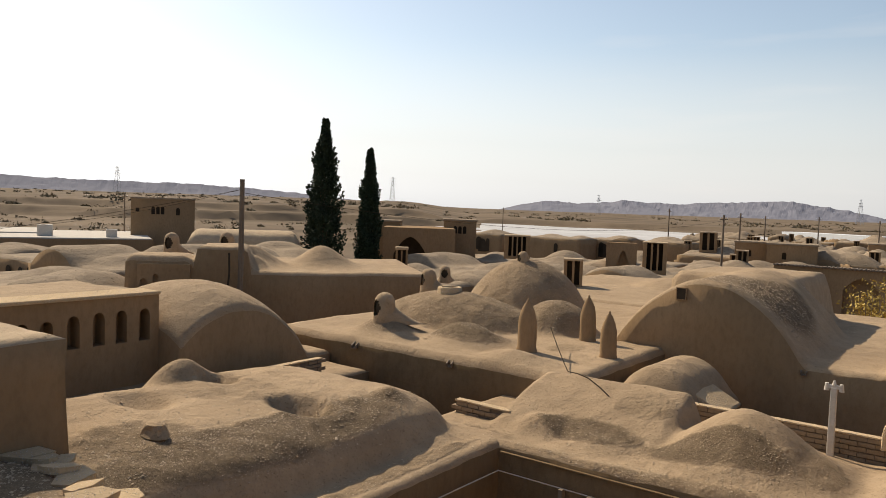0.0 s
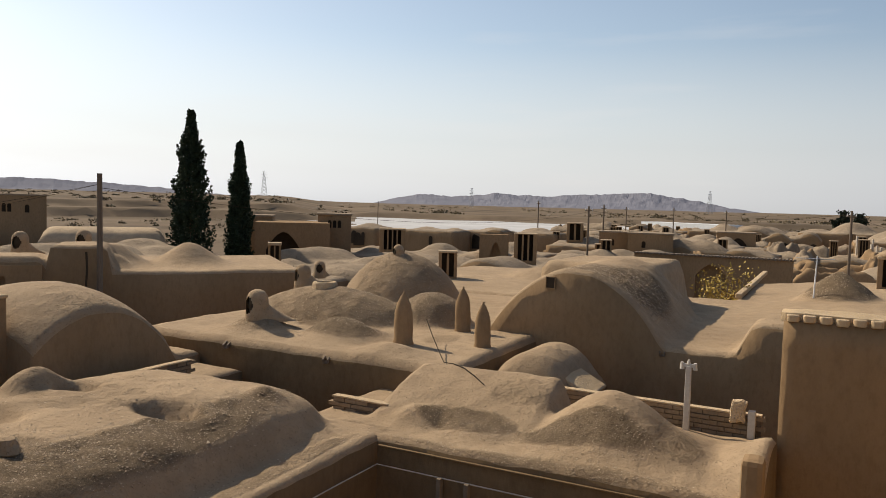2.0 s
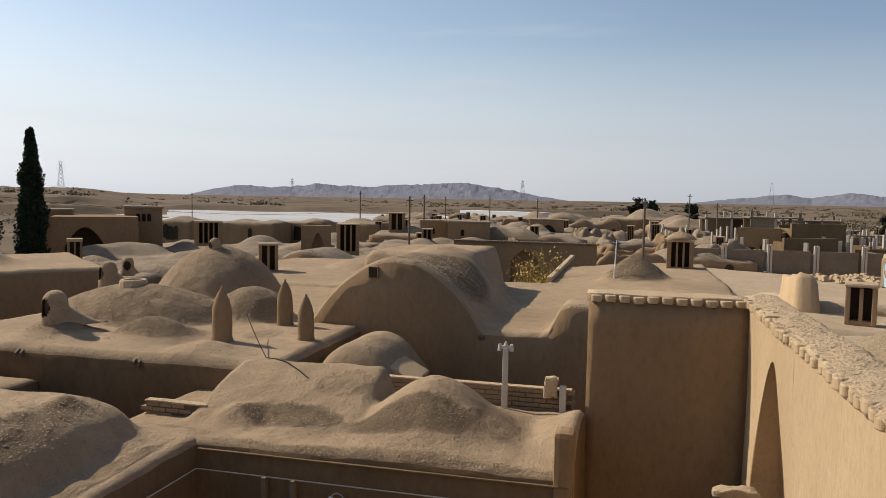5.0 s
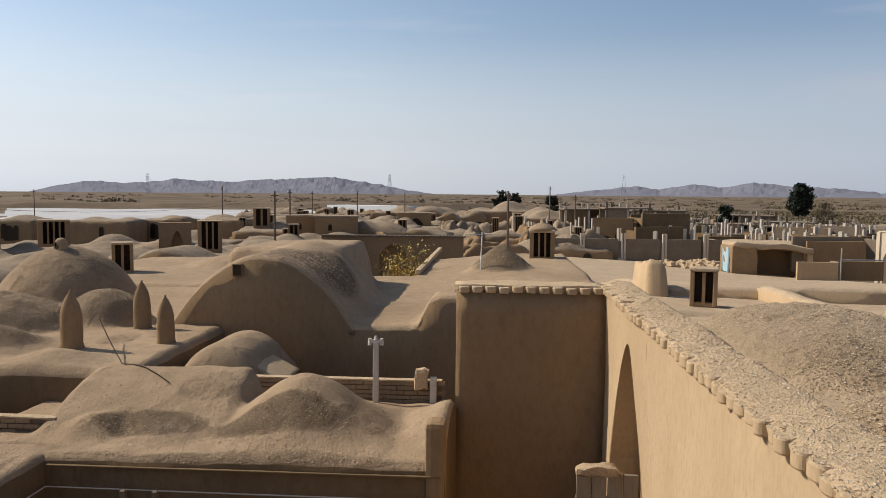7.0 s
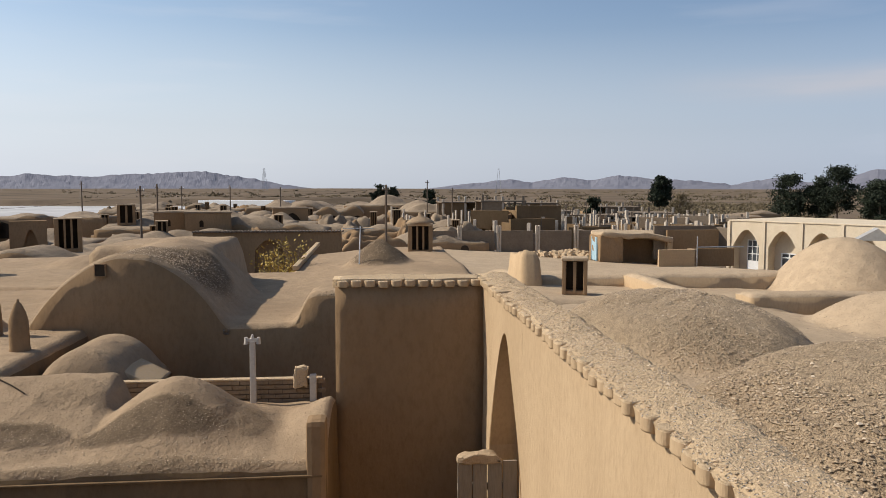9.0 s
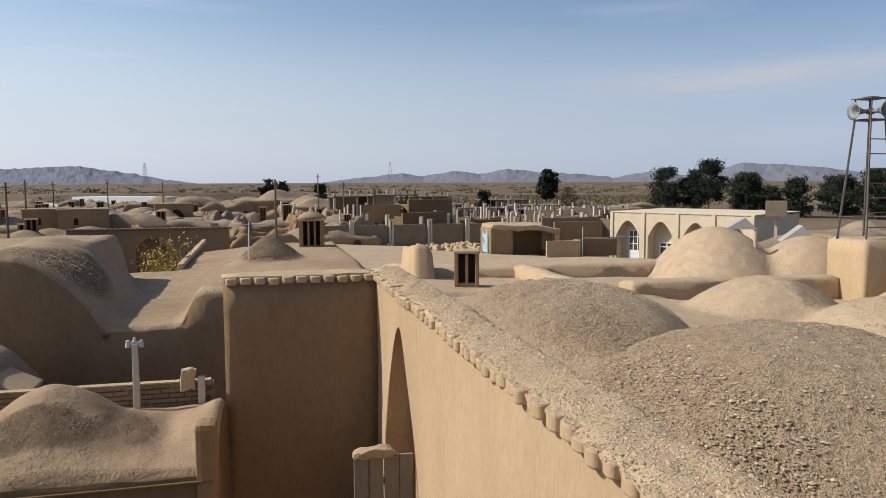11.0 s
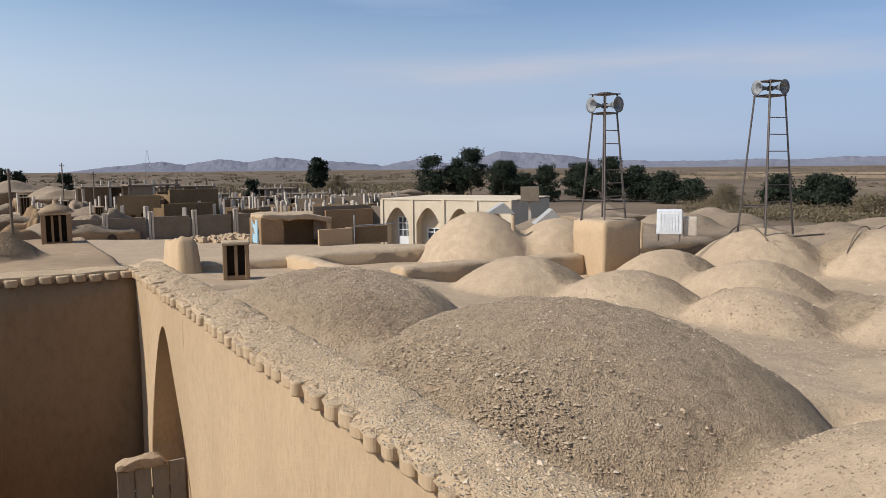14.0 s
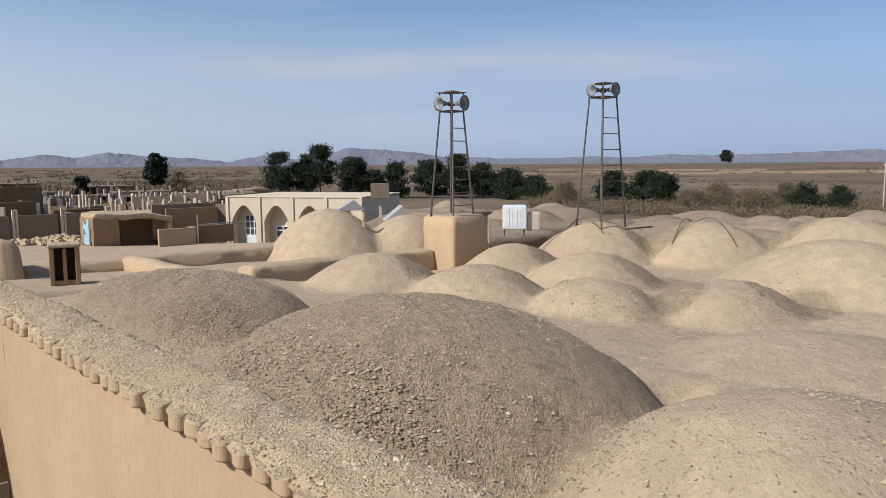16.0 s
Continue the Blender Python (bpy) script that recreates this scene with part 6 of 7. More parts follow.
# ---------------------------------------------------------------- masts with loudspeakers
def mast(m, h, w, canopy, label, aim):
    root = thing("loudspeaker_mast", label, "mast", m, "loudspeaker masts")
    t = w * 0.27
    legs = [(-1, -1), (1, -1), (1, 1), (-1, 1)]
    for sx, sy in legs:
        bm = bmesh.new()
        rod(bm, (sx * w / 2, sy * w / 2, 0), (sx * t, sy * t, h), 0.028, 0.024, 6)
        part("leg", bm, METAL, root)
    for q in range(7):
        f = 0.12 + q * 0.12
        x = w / 2 + (t - w / 2) * f
        bm = bmesh.new()
        rod(bm, (x, -x, h * f), (x, x, h * f), 0.014, None, 5)
        part("rung", bm, METAL, root)
    for sx, sy in ((0, -1), (0, 1), (-1, 0)):
        f = 0.2
        x = w / 2 + (t - w / 2) * f
        bm = bmesh.new()
        p, q = ((-x, sy * x, h * f), (x, sy * x, h * f)) if sy else ((sx * x, -x, h * f), (sx * x, x, h * f))
        rod(bm, p, q, 0.016, None, 5)
        part("brace", bm, METAL, root)
    bm = bmesh.new()
    box(bm, -t * 1.1, t * 1.1, -t * 1.1, t * 1.1, h - 0.02, h + 0.02)
    part("platform", bm, METAL, root)
    for a in aim:
        mm = pose(0, 0, h + 0.2, 0, 0, a) @ pose(0.15, 0, 0.0, 0, 90, 0) @ Matrix.Scale(0.92, 4)
        bm = bmesh.new()
        lathe(bm, [(0.04, -0.12), (0.05, 0.0), (0.075, 0.12), (0.13, 0.24), (0.22, 0.32), (0.225, 0.325), (0.12, 0.25), (0.06, 0.12), (0.03, 0.1)], 20)
        horn = part("horn", bm, HORN, root, "grey metal horn loudspeaker", smooth=True, m=mm)
        bm = bmesh.new()
        rod(bm, (0, 0, -0.25), (0, 0, -0.1), 0.07, None, 12)
        part("driver", bm, METAL, horn)
    for sx, sy in legs:
        bm = bmesh.new()
        rod(bm, (sx * t, sy * t, h), (sx * t, sy * t, h + (0.48 if canopy else 0.38)), 0.02, None, 6)
        part("upright", bm, METAL, root)
    bm = bmesh.new()
    e = 1.3 if canopy else 1.05
    z = h + (0.48 if canopy else 0.38)
    box(bm, -t * e, t * e, -t * e, t * e, z, z + 0.02)
    if canopy:
        box(bm, -t * 0.9, t * 0.9, -t * 0.9, t * 0.9, z + 0.02, z + 0.06, taper=0.5)
    part("canopy", bm, METAL, root)


mast(xy(20.05, 3.55, 4.86, 238), 2.82, 0.82, True, "dark steel mast with horn loudspeakers under a canopy", (-98, 2))
mast(xy(22.6, -0.45, 4.42, 225), 3.75, 1.0, False, "rusty steel mast with two horn loudspeakers on top", (-94, 6))


def cooler(m, s=0.85):
    root = thing("air_cooler", "white louvred evaporative cooler on a roof", "air cooler", m)
    bm = bmesh.new()
    box(bm, -s / 2, s / 2, -s / 2, s / 2, 0.12, s + 0.1, bevel=0.02)
    part("cabinet", bm, WHITE, root)
    for side in range(3):
        for q in range(7):
            bm = bmesh.new()
            x = -s / 2 + 0.08 + q * (s - 0.16) / 7
            box(bm, x, x + 0.05, -s / 2 - 0.015, -s / 2 + 0.005, 0.2, s)
            part("louvre", bm, WHITE, root, m=Matrix.Rotation(radians(90 * side), 4, "Z"))
    for x in (-1, 1):
        for y in (-1, 1):
            bm = bmesh.new()
            rod(bm, (x * s * 0.42, y * s * 0.42, -0.1), (x * s * 0.42, y * s * 0.42, 0.14), 0.025, None, 6)
            part("leg", bm, METAL, root)
    bm = bmesh.new()
    box(bm, s * 0.55, s * 1.1, -s * 0.3, s * 0.3, 0.05, s * 0.85, bevel=0.05)
    part("duct", bm, CONCRETE, root, "grey sheet-metal duct")


cooler(xy(24.3, 2.25, 4.1, -85), 0.75)
slab("cooler_box", xy(38.0, 10.5, 4.35, -75), 0.95, 0.9, 0.2, 0.95, BLOCK, "grey metal cooler on a stand", "air cooler", 0.02)
slab("cooler_stand", xy(38.0, 10.5, 1.0, -75), 0.15, 0.15, 0, 3.6, CONCRETE, "concrete stand of a roof cooler", "stand")


def skylight(m, w, h, d):
    bm = bmesh.new()
    v = [bm.verts.new(p) for p in ((-w / 2, 0, 0), (w / 2, 0, 0), (0.1 * w, 0, h), (-w / 2, d, 0), (w / 2, d, 0), (0.1 * w, d, h))]
    for f in ((0, 1, 2), (5, 4, 3), (0, 2, 5, 3), (1, 4, 5, 2), (0, 3, 4, 1)):
        bm.faces.new([v[k] for k in f])
    tagged(part("skylight_cap", bm, CREAM, m=m), "pale sheet-metal gable capping a dome", "skylight cap", "skylight caps")


skylight(xy(21.2, 6.75, 4.95, -65), 0.85, 0.32, 0.6)
skylight(xy(21.9, 5.45, 4.62, -65), 0.9, 0.44, 0.6)
for x, y, z, h in ((20.6, 6.2, 4.2, 0.75), (23.6, 3.0, 4.0, 0.6)):
    bm = bmesh.new()
    rod(bm, (0, 0, -0.2), (0, 0, h), 0.05, None, 8)
    tagged(part("flue_pipe", bm, STRAW, m=xy(x, y, z, 0)), "short upright clay flue pipe", "flue pipe")
bm = bmesh.new()
rod(bm, (0, 0, 0), (0.35, -0.1, 0.05), 0.07, 0.07, 12)
tagged(part("clay_pipe", bm, STRAW, m=spot(16.6, 6.0, 3.85)), "short clay drain pipe poking from a dome", "pipe")
# Dark rods drawn in place of the shadow lines along a roof step
for x0, y0, x1, y1 in ((15.2, 11.85, 17.1, 11.75), (18.7, 12.6, 20.0, 12.5)):
    z = max(roof_z(EAST, x0 + (x1 - x0) * f, y0 + (y1 - y0) * f) for f in (0, 0.25, 0.5, 0.75, 1.0))
    bm = bmesh.new()
    rod(bm, ab(x0, y0, z), ab(x1, y1, z), 0.026, None, 6)
    tagged(part("shadow_line", bm, WOOD), "thin dark rod for a roof step's shadow line", "timber", "timbers on the roof")


# bare iron rods bent over the domes
for q, (a, b, w, turn) in enumerate(((20.3, 11.6, 1.5, 0.3), (20.7, 11.0, 1.7, 0.9), (18.0, 13.6, 1.1, 1.2))):
    top = roof_z(EAST, a, b)
    line = []
    for k in range(13):
        f = k / 6 - 1
        x, y = a + f * w * math.cos(turn), b + f * w * math.sin(turn)
        line.append(ab(x, y, max(roof_z(EAST, min(x, 23.9), min(y, 15.2)), top - 0.55 * f * f) + 0.1 * (1 - f * f) + 0.03))
    wire(line, 0.016, WOOD, "thin bent iron rod arched over a dome")


# antenna on the hall's roof
ant = thing("tv_antenna", "thin white television antenna mast on a roof", "antenna", spot(-0.35, 23.8, 3.6))
bm = bmesh.new()
rod(bm, (0, 0, 0), (0.05, 0, 1.5), 0.022, 0.016, 6)
part("mast", bm, WHITE, ant)
for q in range(5):
    bm = bmesh.new()
    rod(bm, (-0.35 + 0.1 * q, -0.25, 1.42), (-0.35 + 0.1 * q, 0.25, 1.42), 0.008, None, 4)
    part("element", bm, GALV, ant)
bm = bmesh.new()
rod(bm, (-0.5, 0, 1.42), (0.5, 0, 1.42), 0.012, None, 5)
part("boom", bm, GALV, ant)


# pylons far out on the plain
def pylon(m, h):
    root = thing("power_pylon", "grey steel lattice power pylon far away", "pylon", m, "power pylons")
    bm = bmesh.new()
    for sx in (-1, 1):
        for sy in (-1, 1):
            rod(bm, (sx * h * 0.11, sy * h * 0.11, 0), (sx * h * 0.018, sy * h * 0.018, h), h * 0.005, None, 4)
    for q in range(6):
        f, g = q / 7, (q + 1) / 7
        w, x = h * (0.11 - 0.092 * f), h * (0.11 - 0.092 * g)
        for sy in (-1, 1):
            rod(bm, (-w, sy * w, h * f), (x, sy * x, h * g), h * 0.003, None, 4)
            rod(bm, (w, sy * w, h * f), (-x, sy * x, h * g), h * 0.005, None, 4)
    part("lattice", bm, GALV, root)
    for z, w in ((0.72, 0.16), (0.84, 0.13), (0.95, 0.1)):
        bm = bmesh.new()
        rod(bm, (-w * h, 0, z * h), (w * h, 0, z * h), h * 0.005, None, 4)
        part("crossarm", bm, GALV, root)


for az, d in ((-23.6, 900), (-4.0, 900), (11.6, 1100), (29.0, 1000), (46.6, 900)):
    pylon(polar(az, d, float(ground_z(d * math.sin(radians(az)), d * math.cos(radians(az)))), az), 29)


# ---------------------------------------------------------------- scrub on the plain
def scrub(label, spots, leaf, seed, mat, per=30):
    rng = np.random.default_rng(seed)
    pts = []
    for az0, az1, d0, d1, n, w in spots:
        for _ in range(n):
            az, d = radians(rng.uniform(az0, az1)), d0 + (d1 - d0) * rng.uniform() ** 1.4
            s = w * rng.uniform(0.4, 1.3)
            q = rng.normal(size=(per, 3)) * (s, s, s * 0.35)
            q[:, 2] = np.abs(q[:, 2])
            x, y = d * math.sin(az), d * math.cos(az)
            pts.append(q + (x, y, float(ground_z(x, y))))
    ob = leaves("scrub", np.concatenate(pts), leaf, mat, None, seed)
    tagged(ob, label, "scrub", kind="stuff")


scrub("dry brown scrub scattered over the plain", ((-40, 0, 110, 260, 120, 0.9), (44, 70, 125, 330, 1500, 1.1), (66, 112, 150, 500, 160, 0.9), (20, 45, 170, 400, 150, 0.9)), 0.26, 3, SCRUB)
scrub("dense dry thickets along the edge of the fields", ((86, 112, 92, 132, 600, 1.5),), 0.11, 13, SCRUB, 130)
scrub("dark bushes in bands across the far plain", ((-40, -3, 260, 900, 200, 1.4), (-3, 40, 330, 1200, 130, 1.6), (40, 78, 400, 1400, 400, 2.0), (78, 112, 420, 1500, 170, 2.0)), 0.55, 4, SCRUB)
scrub("bare leafless trees beyond the unfinished houses", ((45, 68, 112, 160, 800, 1.2),), 0.26, 6, SCRUB)
for az, d, w in ((84, 420, 60), (88, 380, 46), (93, 450, 80), (97, 400, 60), (103, 430, 90), (108, 470, 70), (79, 470, 60), (99, 560, 120), (90, 620, 120), (71, 520, 50)):
    slab("field_wall", polar(az, d, 0, -az), w * 0.6, 0.6, -1.5, 1.3, MUD_FAR, "low pale earth wall round a far field", "wall", 0.05)
# small rooftop clutter in the old town: vents, low walls and bare posts
rc = random.Random(21)


def eroded(name, m, w, d, h, mat, label, seed, category="wall"):
    """A weathered lump of clay wall: battered sides, broken rounded crest."""
    nx, ny = max(14, int(w / 0.25)), 9
    X, Y = np.meshgrid(np.linspace(-1, 1, nx + 1), np.linspace(-1, 1, ny + 1), indexing="ij")
    edge = np.clip(1 - np.maximum(np.abs(X) ** 6, np.abs(Y) ** 4), 0, 1) ** 0.2
    z = h * edge * (0.84 + 0.26 * fbm(X * w / 2, Y * d / 2 + 7, 1.2, seed) + 0.12 * fbm(X * w / 2, Y * d / 2, 0.35, seed + 5))
    k = 1 + 0.14 * (1 - np.clip(z / h, 0, 1)) + 0.05 * fbm(X * w, Y * d, 0.8, seed + 3)
    idx = np.arange((nx + 1) * (ny + 1)).reshape(nx + 1, ny + 1)
    f = [(idx[i, j], idx[i + 1, j], idx[i + 1, j + 1], idx[i, j + 1]) for i in range(nx) for j in range(ny)]
    ob = mesh(name, np.stack([X * k * w / 2, Y * k * d / 2, z], 2).reshape(-1, 3), f, mat)
    ob.matrix_basis = m
    return tagged(ob, label, category)


eroded("parapet", spot(4.02, 19.25, 3.3, 90), 1.85, 0.55, 1.5, WALL_NEW, "sunlit stub of a thick worn clay parapet", 5, "parapet")
for q in range(120):
    az, d = rc.uniform(18, 46), rc.uniform(58, 140)
    if rc.random() < 0.25:
        windcatcher(polar(az, d, 0, -az), rc.uniform(0.7, 1.0), 0.8, rc.uniform(3.3, 4.0), rc.choice((2, 3)))
    else:
        eroded("ruined_wall", polar(az, d, 0, rc.uniform(0, 180)), rc.uniform(1.5, 5), rc.uniform(0.6, 2.2), rc.uniform(2.5, 3.7), (WALL, MUD_FAR, MUD_FAR)[q % 3], "ruined clay wall between old houses", q)
for q in range(22):
    post(polar(rc.uniform(38, 46), rc.uniform(70, 96), 0, 0), rc.uniform(3.2, 4.2), 0.08)
for az, d, w in ((34.5, 58, 7), (37.2, 52, 5), (40.5, 60, 8), (31, 66, 6)):
    eroded("yard_wall", polar(az, d, 0, -az + 10), w, 0.6, 3.1, WALL, "plain clay yard wall in the old town", int(d))

# ---------------------------------------------------------------- courtyard fittings
def court_fittings():
    # added dark strip: the line of shade under the roof's edge
    bm = bmesh.new()
    box(bm, -5.4, -0.55, 8.665, 8.71, 2.93, 2.955, bevel=0.008)
    for v in bm.verts:
        v.co = UU * v.co.x + VV * v.co.y + Vector((0, 0, v.co.z))
    tagged(part("eave_shade_strip", bm, WALL_OLD_SHADE), "thin dark strip for the shade under the roof's edge", "eave")
    wire([ab(-5.38, 4.0, 2.7), ab(-5.38, 7.6, 2.71), ab(-5.38, 8.62, 2.7), ab(-3.5, 8.62, 2.69), ab(-0.6, 8.62, 2.68)], 0.009, LIME, "white electric conduit along the courtyard wall")
    frame_ = thing("courtyard_window", "tall window with grey-brown posts in the courtyard wall", "window", spot(-4.42, 8.6, 0.84))
    for x in (0.0, 0.4):
        bm = bmesh.new()
        box(bm, x, x + 0.06, -0.05, 0.04, 0, 1.86, bevel=0.006)
        part("window_post", bm, BLOCK, frame_)
    hook = thing("wall_lamp", "small curved wall lamp bracket", "lamp", spot(-3.4, 8.66, 2.5))
    bm = bmesh.new()
    for q in range(6):
        t0, t1 = math.pi * q / 6, math.pi * (q + 1) / 6
        rod(bm, (0.09 * math.cos(t0), -0.05, 0.09 * math.sin(t0)), (0.09 * math.cos(t1), -0.05, 0.09 * math.sin(t1)), 0.009, None, 5)
    part("bracket", bm, GALV, hook)
    bm = bmesh.new()
    lathe(bm, [(0.02, 0.04), (0.05, 0.0), (0.055, -0.05), (0.02, -0.07)], 10)
    part("shade", bm, WHITE, hook, m=pose(-0.09, -0.05, 0))


court_fittings()


# ---------------------------------------------------------------- brick walls, brick by brick
def brick_mesh(seed):
    r = random.Random(seed)
    bm = bmesh.new()
    box(bm, -0.1, 0.1, -0.05, 0.05, 0, 0.055)
    for v in bm.verts:
        v.co += Vector((r.uniform(-0.006, 0.006), r.uniform(-0.006, 0.006), r.uniform(-0.004, 0.004)))
    me = bpy.data.meshes.new("brick")
    bm.to_mesh(me)
    bm.free()
    me.materials.append(BRICK)
    return me


BRICKS = [brick_mesh(k) for k in range(4)]


def brick_wall(m, length, courses, label, drop=0.0, cap=True):
    root = thing("brick_wall", label, "wall", m)
    r = random.Random(int(length * 10))
    # Core behind the bricks; its dark brown puts the joints' shadow into colour
    bm = bmesh.new()
    box(bm, -0.02, length + 0.02, -0.028, 0.06, -0.3, courses * 0.072 - 0.012)
    part("mortar", bm, WOOD, root)
    for c in range(courses):
        x = 0.1 - 0.1 * (c % 2)
        while x < length + 0.05:
            if r.random() > 0.03:
                ob = new("brick", BRICKS[r.randrange(4)])
                ob.parent = root
                ob.matrix_basis = pose(x, r.uniform(-0.008, 0.004), c * 0.072 + 0.004, 0, 0, r.uniform(-1.5, 1.5))
            x += 0.212
    if cap:
        bm = bmesh.new()
        box(bm, -0.03, length + 0.03, -0.06, 0.08, courses * 0.072 - 0.008, courses * 0.072 + 0.018, bevel=0.008)
        bmesh.ops.subdivide_edges(bm, edges=bm.edges, cuts=3, use_grid_fill=True)
        for v in bm.verts:
            v.co.z += 0.012 * float(fbm(v.co.x, v.co.y, 0.2, 5))
        part("mud_cap", bm, STRAW, root, "pale mud capping")


brick_wall(spot(-3.75, 11.42, 2.98), 3.0, 6, "low brick parapet with a pale mud cap behind the courtyard roof")
brick_wall(spot(-10.0, 7.75, 2.98, 90), 1.9, 6, "short brick wall beside the long vault")
brick_wall(spot(-6.75, 9.55, 2.9), 0.95, 5, "piece of brick wall between two roofs")
stub = thing("broken_post", "broken white post with rubble on the parapet's end", "post", spot(-0.85, 11.3, 3.0))
bm = bmesh.new()
box(bm, -0.05, 0.05, -0.05, 0.05, 0, 0.5, bevel=0.012)
part("post", bm, LIME, stub)
bm = bmesh.new()
box(bm, -0.28, -0.07, -0.06, 0.08, 0.3, 0.62, bevel=0.04)
bmesh.ops.subdivide_edges(bm, edges=bm.edges, cuts=2, use_grid_fill=True)
for v in bm.verts:
    v.co += Vector((0.05, 0, 0.06)) * float(fbm(v.co.x * 4, v.co.z * 4, 0.3, 4))
part("rubble", bm, STRAW, stub)
bm = bmesh.new()
box(bm, -0.35, 0.35, -0.5, 0.5, 0, 0.1, bevel=0.04)
tagged(part("mud_slab", bm, STRAW, m=spot(-3.85, 13.0, 2.98) @ pose(0, 0, 0.15, 0, 28, 0)), "tilted pale slab of dried mud by the annex", "slab")


# ---------------------------------------------------------------- loose stones on the nearest roofs
def stones(label, roof, patches, seed, mat=STONE, lift=0.0):
    """Loose stones and clods: eight-faced, uneven, lying on the roof; patches are a, b, two radii, count, least and largest size."""
    rng = np.random.default_rng(seed)
    allv = []
    for a, b, ra, rb, n, smin, smax in patches:
        t, q = rng.uniform(0, 2 * math.pi, n), np.sqrt(rng.uniform(0, 1, n))
        x, y = a + ra * q * np.cos(t), b + rb * q * np.sin(t)
        keep = fbm(x, y, 0.6, seed) > rng.uniform(-1.5, -0.05, n)
        x, y = x[keep], y[keep]
        n = len(x)
        if isinstance(roof, str):
            ga, gb, Z = ROOFS[roof]
            i = np.clip(np.searchsorted(ga, x) - 1, 0, len(ga) - 2)
            j = np.clip(np.searchsorted(gb, y) - 1, 0, len(gb) - 2)
            u, v = (x - ga[i]) / (ga[i + 1] - ga[i]), (y - gb[j]) / (gb[j + 1] - gb[j])
            z = (Z[i, j] * (1 - u) + Z[i + 1, j] * u) * (1 - v) + (Z[i, j + 1] * (1 - u) + Z[i + 1, j + 1] * u) * v
        else:
            z = roof(x, y)
        s = smin + (smax - smin) * rng.uniform(0, 1, n) ** 3
        k = rng.uniform(0.6, 1.3, (n, 6, 1))
        shape = np.array([(1, 0, 0), (0, 1, 0.1), (-1, 0, 0), (0, -1, 0), (0.1, 0.1, 0.55), (0, 0, -0.5)]) * k
        tt = rng.uniform(0, 6.28, n)[:, None]
        px = shape[..., 0] * np.cos(tt) - shape[..., 1] * np.sin(tt)
        py = shape[..., 0] * np.sin(tt) + shape[..., 1] * np.cos(tt)
        p = np.stack([px, py, shape[..., 2]], 2) * s[:, None, None]
        p += np.stack([0.8 * x + 0.6 * y, -0.6 * x + 0.8 * y, z + lift], 1)[:, None, :]
        allv.append(p.reshape(-1, 3))
    v = np.concatenate(allv)
    tri = np.array([(0, 1, 4), (1, 2, 4), (2, 3, 4), (3, 0, 4), (1, 0, 5), (2, 1, 5), (3, 2, 5), (0, 3, 5)])
    f = (np.arange(len(v) // 6)[:, None, None] * 6 + tri).reshape(-1, 3)
    tagged(mesh("loose_stones", v, f, mat, smooth=False), label, "stones", kind="stuff")


stones("loose gravel strewn over the earth domes", EAST, ((4.85, 5.6, 2.7, 2.9, 26000, 0.003, 0.016), (4.85, 5.6, 2.6, 2.8, 900, 0.01, 0.032), (4.9, 11.4, 2.0, 2.7, 22000, 0.006, 0.022), (4.9, 11.4, 1.9, 2.6, 300, 0.014, 0.035), (3.0, 4.4, 0.7, 3.4, 12000, 0.004, 0.024), (3.0, 4.0, 0.6, 3.0, 250, 0.015, 0.04), (6.3, 1.5, 3.0, 2.4, 5000, 0.004, 0.016), (6.3, 1.5, 3.0, 2.4, 120, 0.012, 0.03),
        (10.5, 10.5, 3.2, 4.5, 7000, 0.006, 0.024), (10.0, 5.0, 4.0, 3.0, 3000, 0.005, 0.024), (13.4, 8.4, 2.6, 3.4, 3500, 0.008, 0.028), (18.0, 8.0, 5.0, 6.0, 3000, 0.01, 0.035)), 5)
stones("gravel on the long vault's flank", LONG, ((-6.8, 5.6, 0.6, 2.9, 6000, 0.004, 0.018), (-7.6, 4.4, 1.2, 1.0, 900, 0.005, 0.02), (-7.3, 2.2, 1.9, 1.3, 2500, 0.006, 0.03), (-8.5, 6.5, 2.6, 2.2, 500, 0.006, 0.026), (-5.75, 6.5, 0.25, 2.6, 900, 0.004, 0.016)), 6, CLOD)
stones("gravel on the courtyard roof's mounds", COURT, ((-2.75, 9.35, 1.0, 0.35, 1500, 0.004, 0.013), (-4.5, 9.45, 0.9, 0.35, 1200, 0.004, 0.013), (-3.0, 8.85, 2.4, 0.14, 1200, 0.004, 0.015)), 7, CLOD)
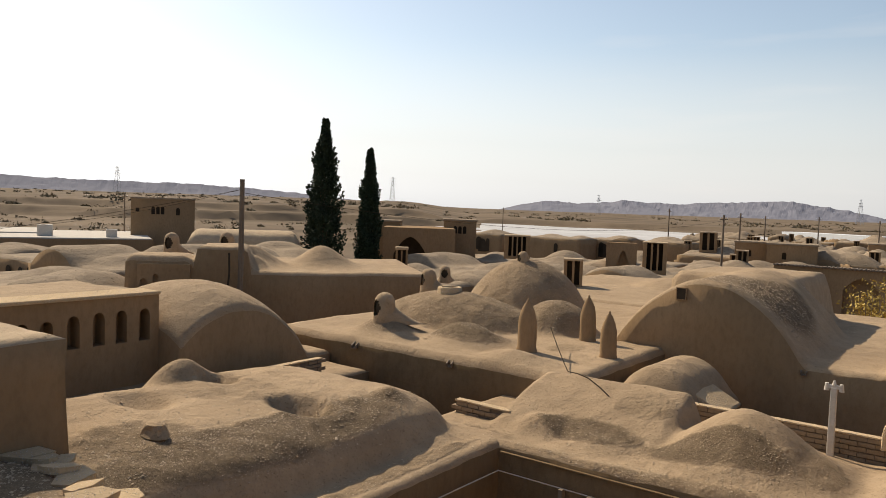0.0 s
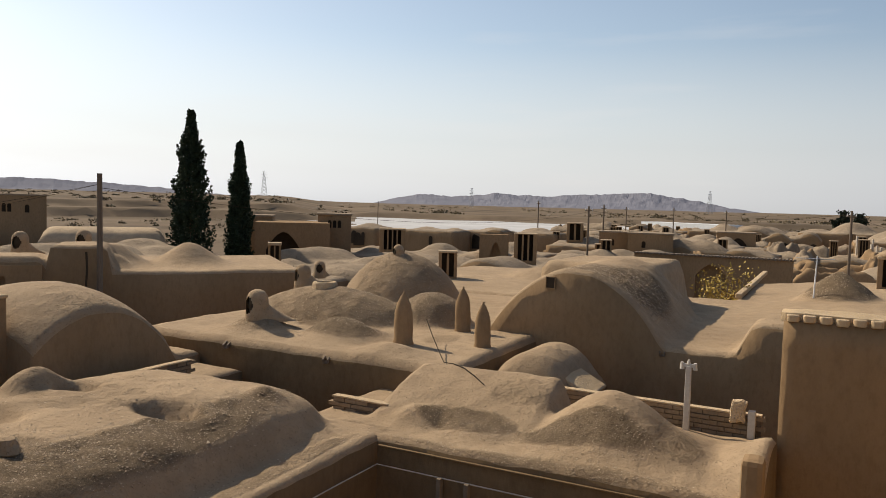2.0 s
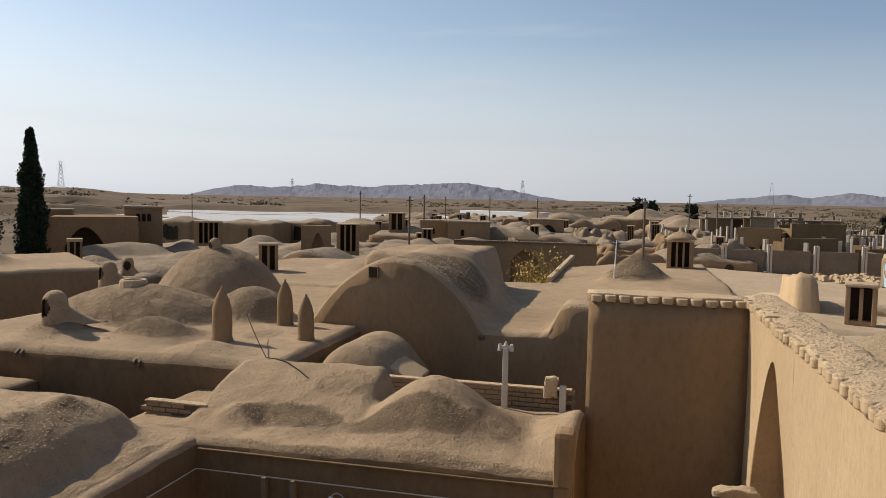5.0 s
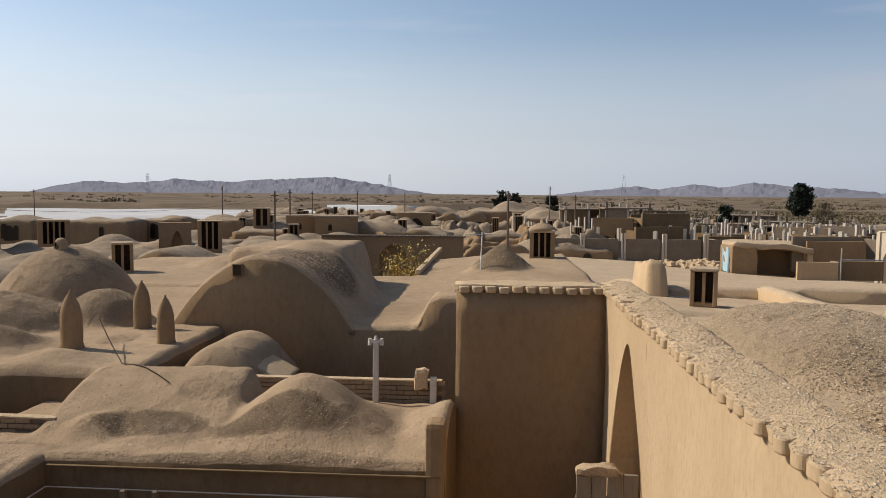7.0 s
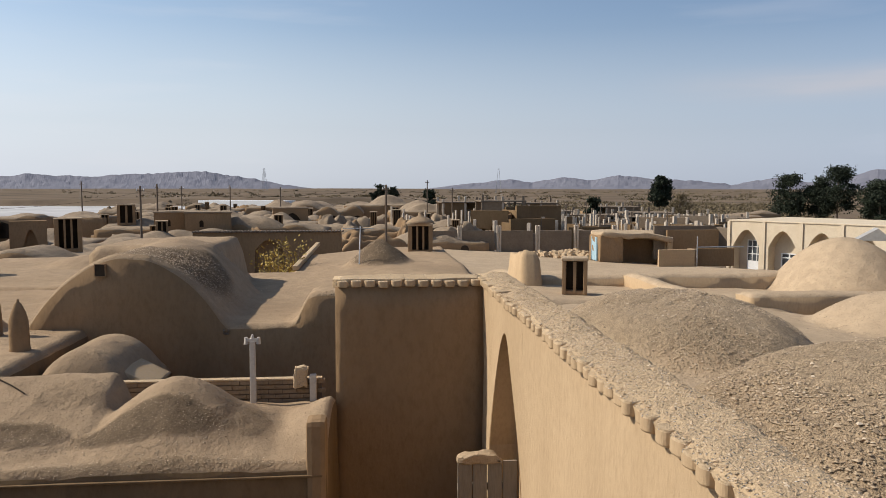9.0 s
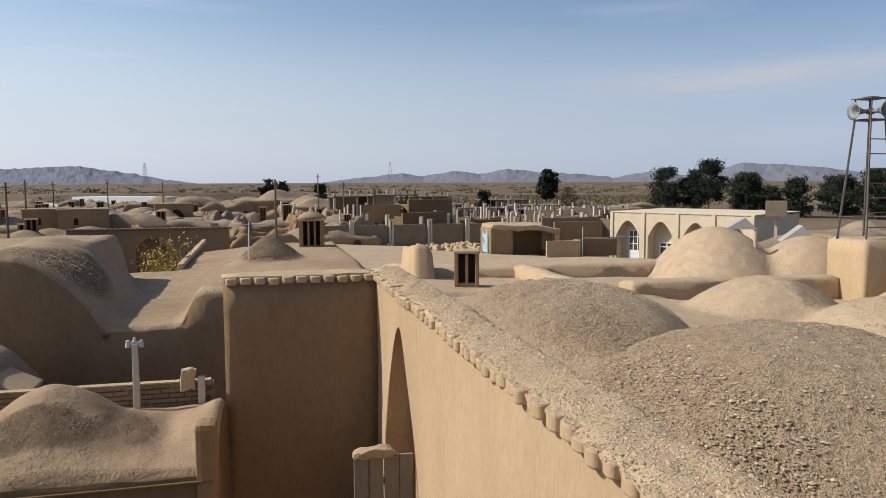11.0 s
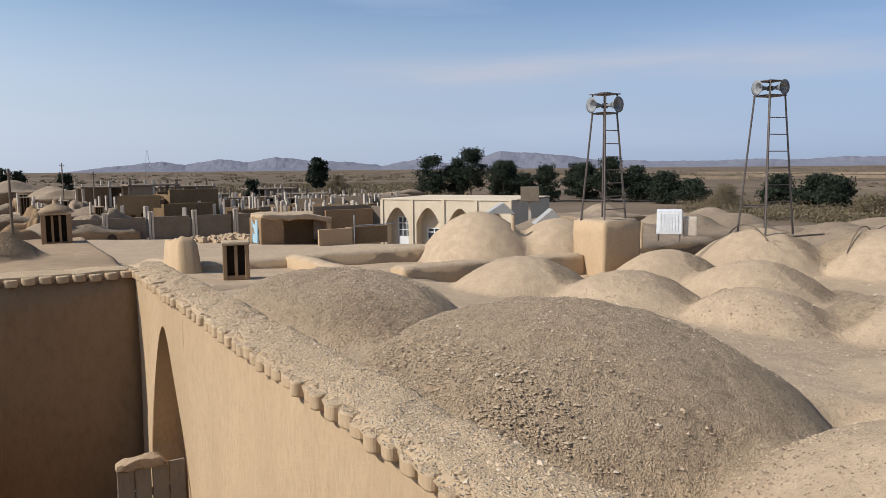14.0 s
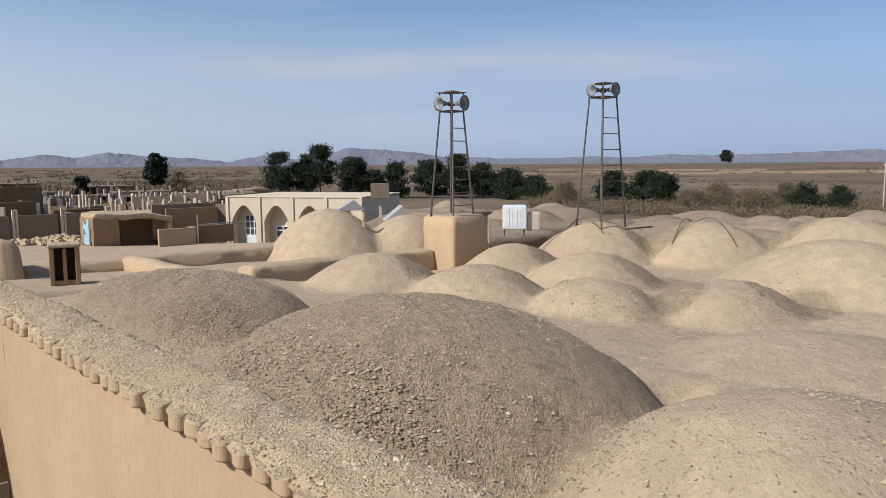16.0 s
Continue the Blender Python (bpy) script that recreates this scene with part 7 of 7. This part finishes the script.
stones("gravel on the mounds among the spikes", SPIKES, ((-8.7, 12.5, 1.0, 0.8, 3000, 0.005, 0.016), (-10.3, 14.3, 2.2, 1.2, 4000, 0.006, 0.018), (-10.5, 12.1, 0.9, 0.7, 1500, 0.005, 0.015), (-10.9, 18.6, 1.8, 1.7, 4000, 0.006, 0.02), (-8.05, 15.1, 0.9, 0.9, 1500, 0.006, 0.018)), 8, CLOD)
stones("gravel and clods on the hall's vault", HALL, ((-4.3, 15.8, 1.3, 0.8, 1800, 0.006, 0.022), (-3.7, 16.8, 0.8, 1.7, 2000, 0.006, 0.022), (0.25, 24.5, 1.0, 1.0, 3000, 0.007, 0.026), (-4.7, 20.5, 2.0, 2.0, 800, 0.007, 0.024)), 9, CLOD)
stones("crumbs and pebbles on the earth coping", coping_z, ((1.96, 4.6, 0.3, 4.9, 15000, 0.003, 0.014), (1.96, 8.6, 0.3, 3.2, 6000, 0.004, 0.018), (1.96, 5.6, 0.3, 5.8, 350, 0.01, 0.028)), 10, CRUMB)
rs = random.Random(9)
for q in range(16):
    x, y = -9.0 + 3.45 * q / 15 + rs.uniform(-0.12, 0.12), 3.28 + rs.uniform(-0.12, 0.1)
    bm = bmesh.new()
    n, s = rs.randint(5, 7), rs.uniform(0.16, 0.3)
    rim = [(s * rs.uniform(0.7, 1.2) * math.cos(2 * math.pi * k / n), 0.7 * s * rs.uniform(0.6, 1.2) * math.sin(2 * math.pi * k / n)) for k in range(n)]
    low, high = ([bm.verts.new((u * g, v * g, z)) for u, v in rim] for z, g in ((-0.035, 0.93), (0.03, 1.0)))
    bm.faces.new(high)
    bm.faces.new(low[::-1])
    for k in range(n):
        bm.faces.new((low[k], low[(k + 1) % n], high[(k + 1) % n], high[k]))
    tagged(part("mud_slab", bm, STRAW, m=spot(x, y, roof_z(LONG, x, y - 0.15) + 0.02, rs.uniform(0, 180)) @ pose(0, 0, 0, rs.uniform(-9, 9), rs.uniform(-9, 9), 0)), "flat broken slab of dried mud on the roof", "slab", "broken mud slabs")
bm = bmesh.new()
lathe(bm, [(0.12, -0.04), (0.19, 0.02), (0.17, 0.09), (0.12, 0.15), (0.05, 0.17)], 11, 0.7, 0.22, 6)
tagged(part("earth_clod", bm, MUD_OLD, m=spot(-7.33, 4.63, roof_z(LONG, -7.33, 4.63))), "brown lump of earth lying on the vault", "clod")
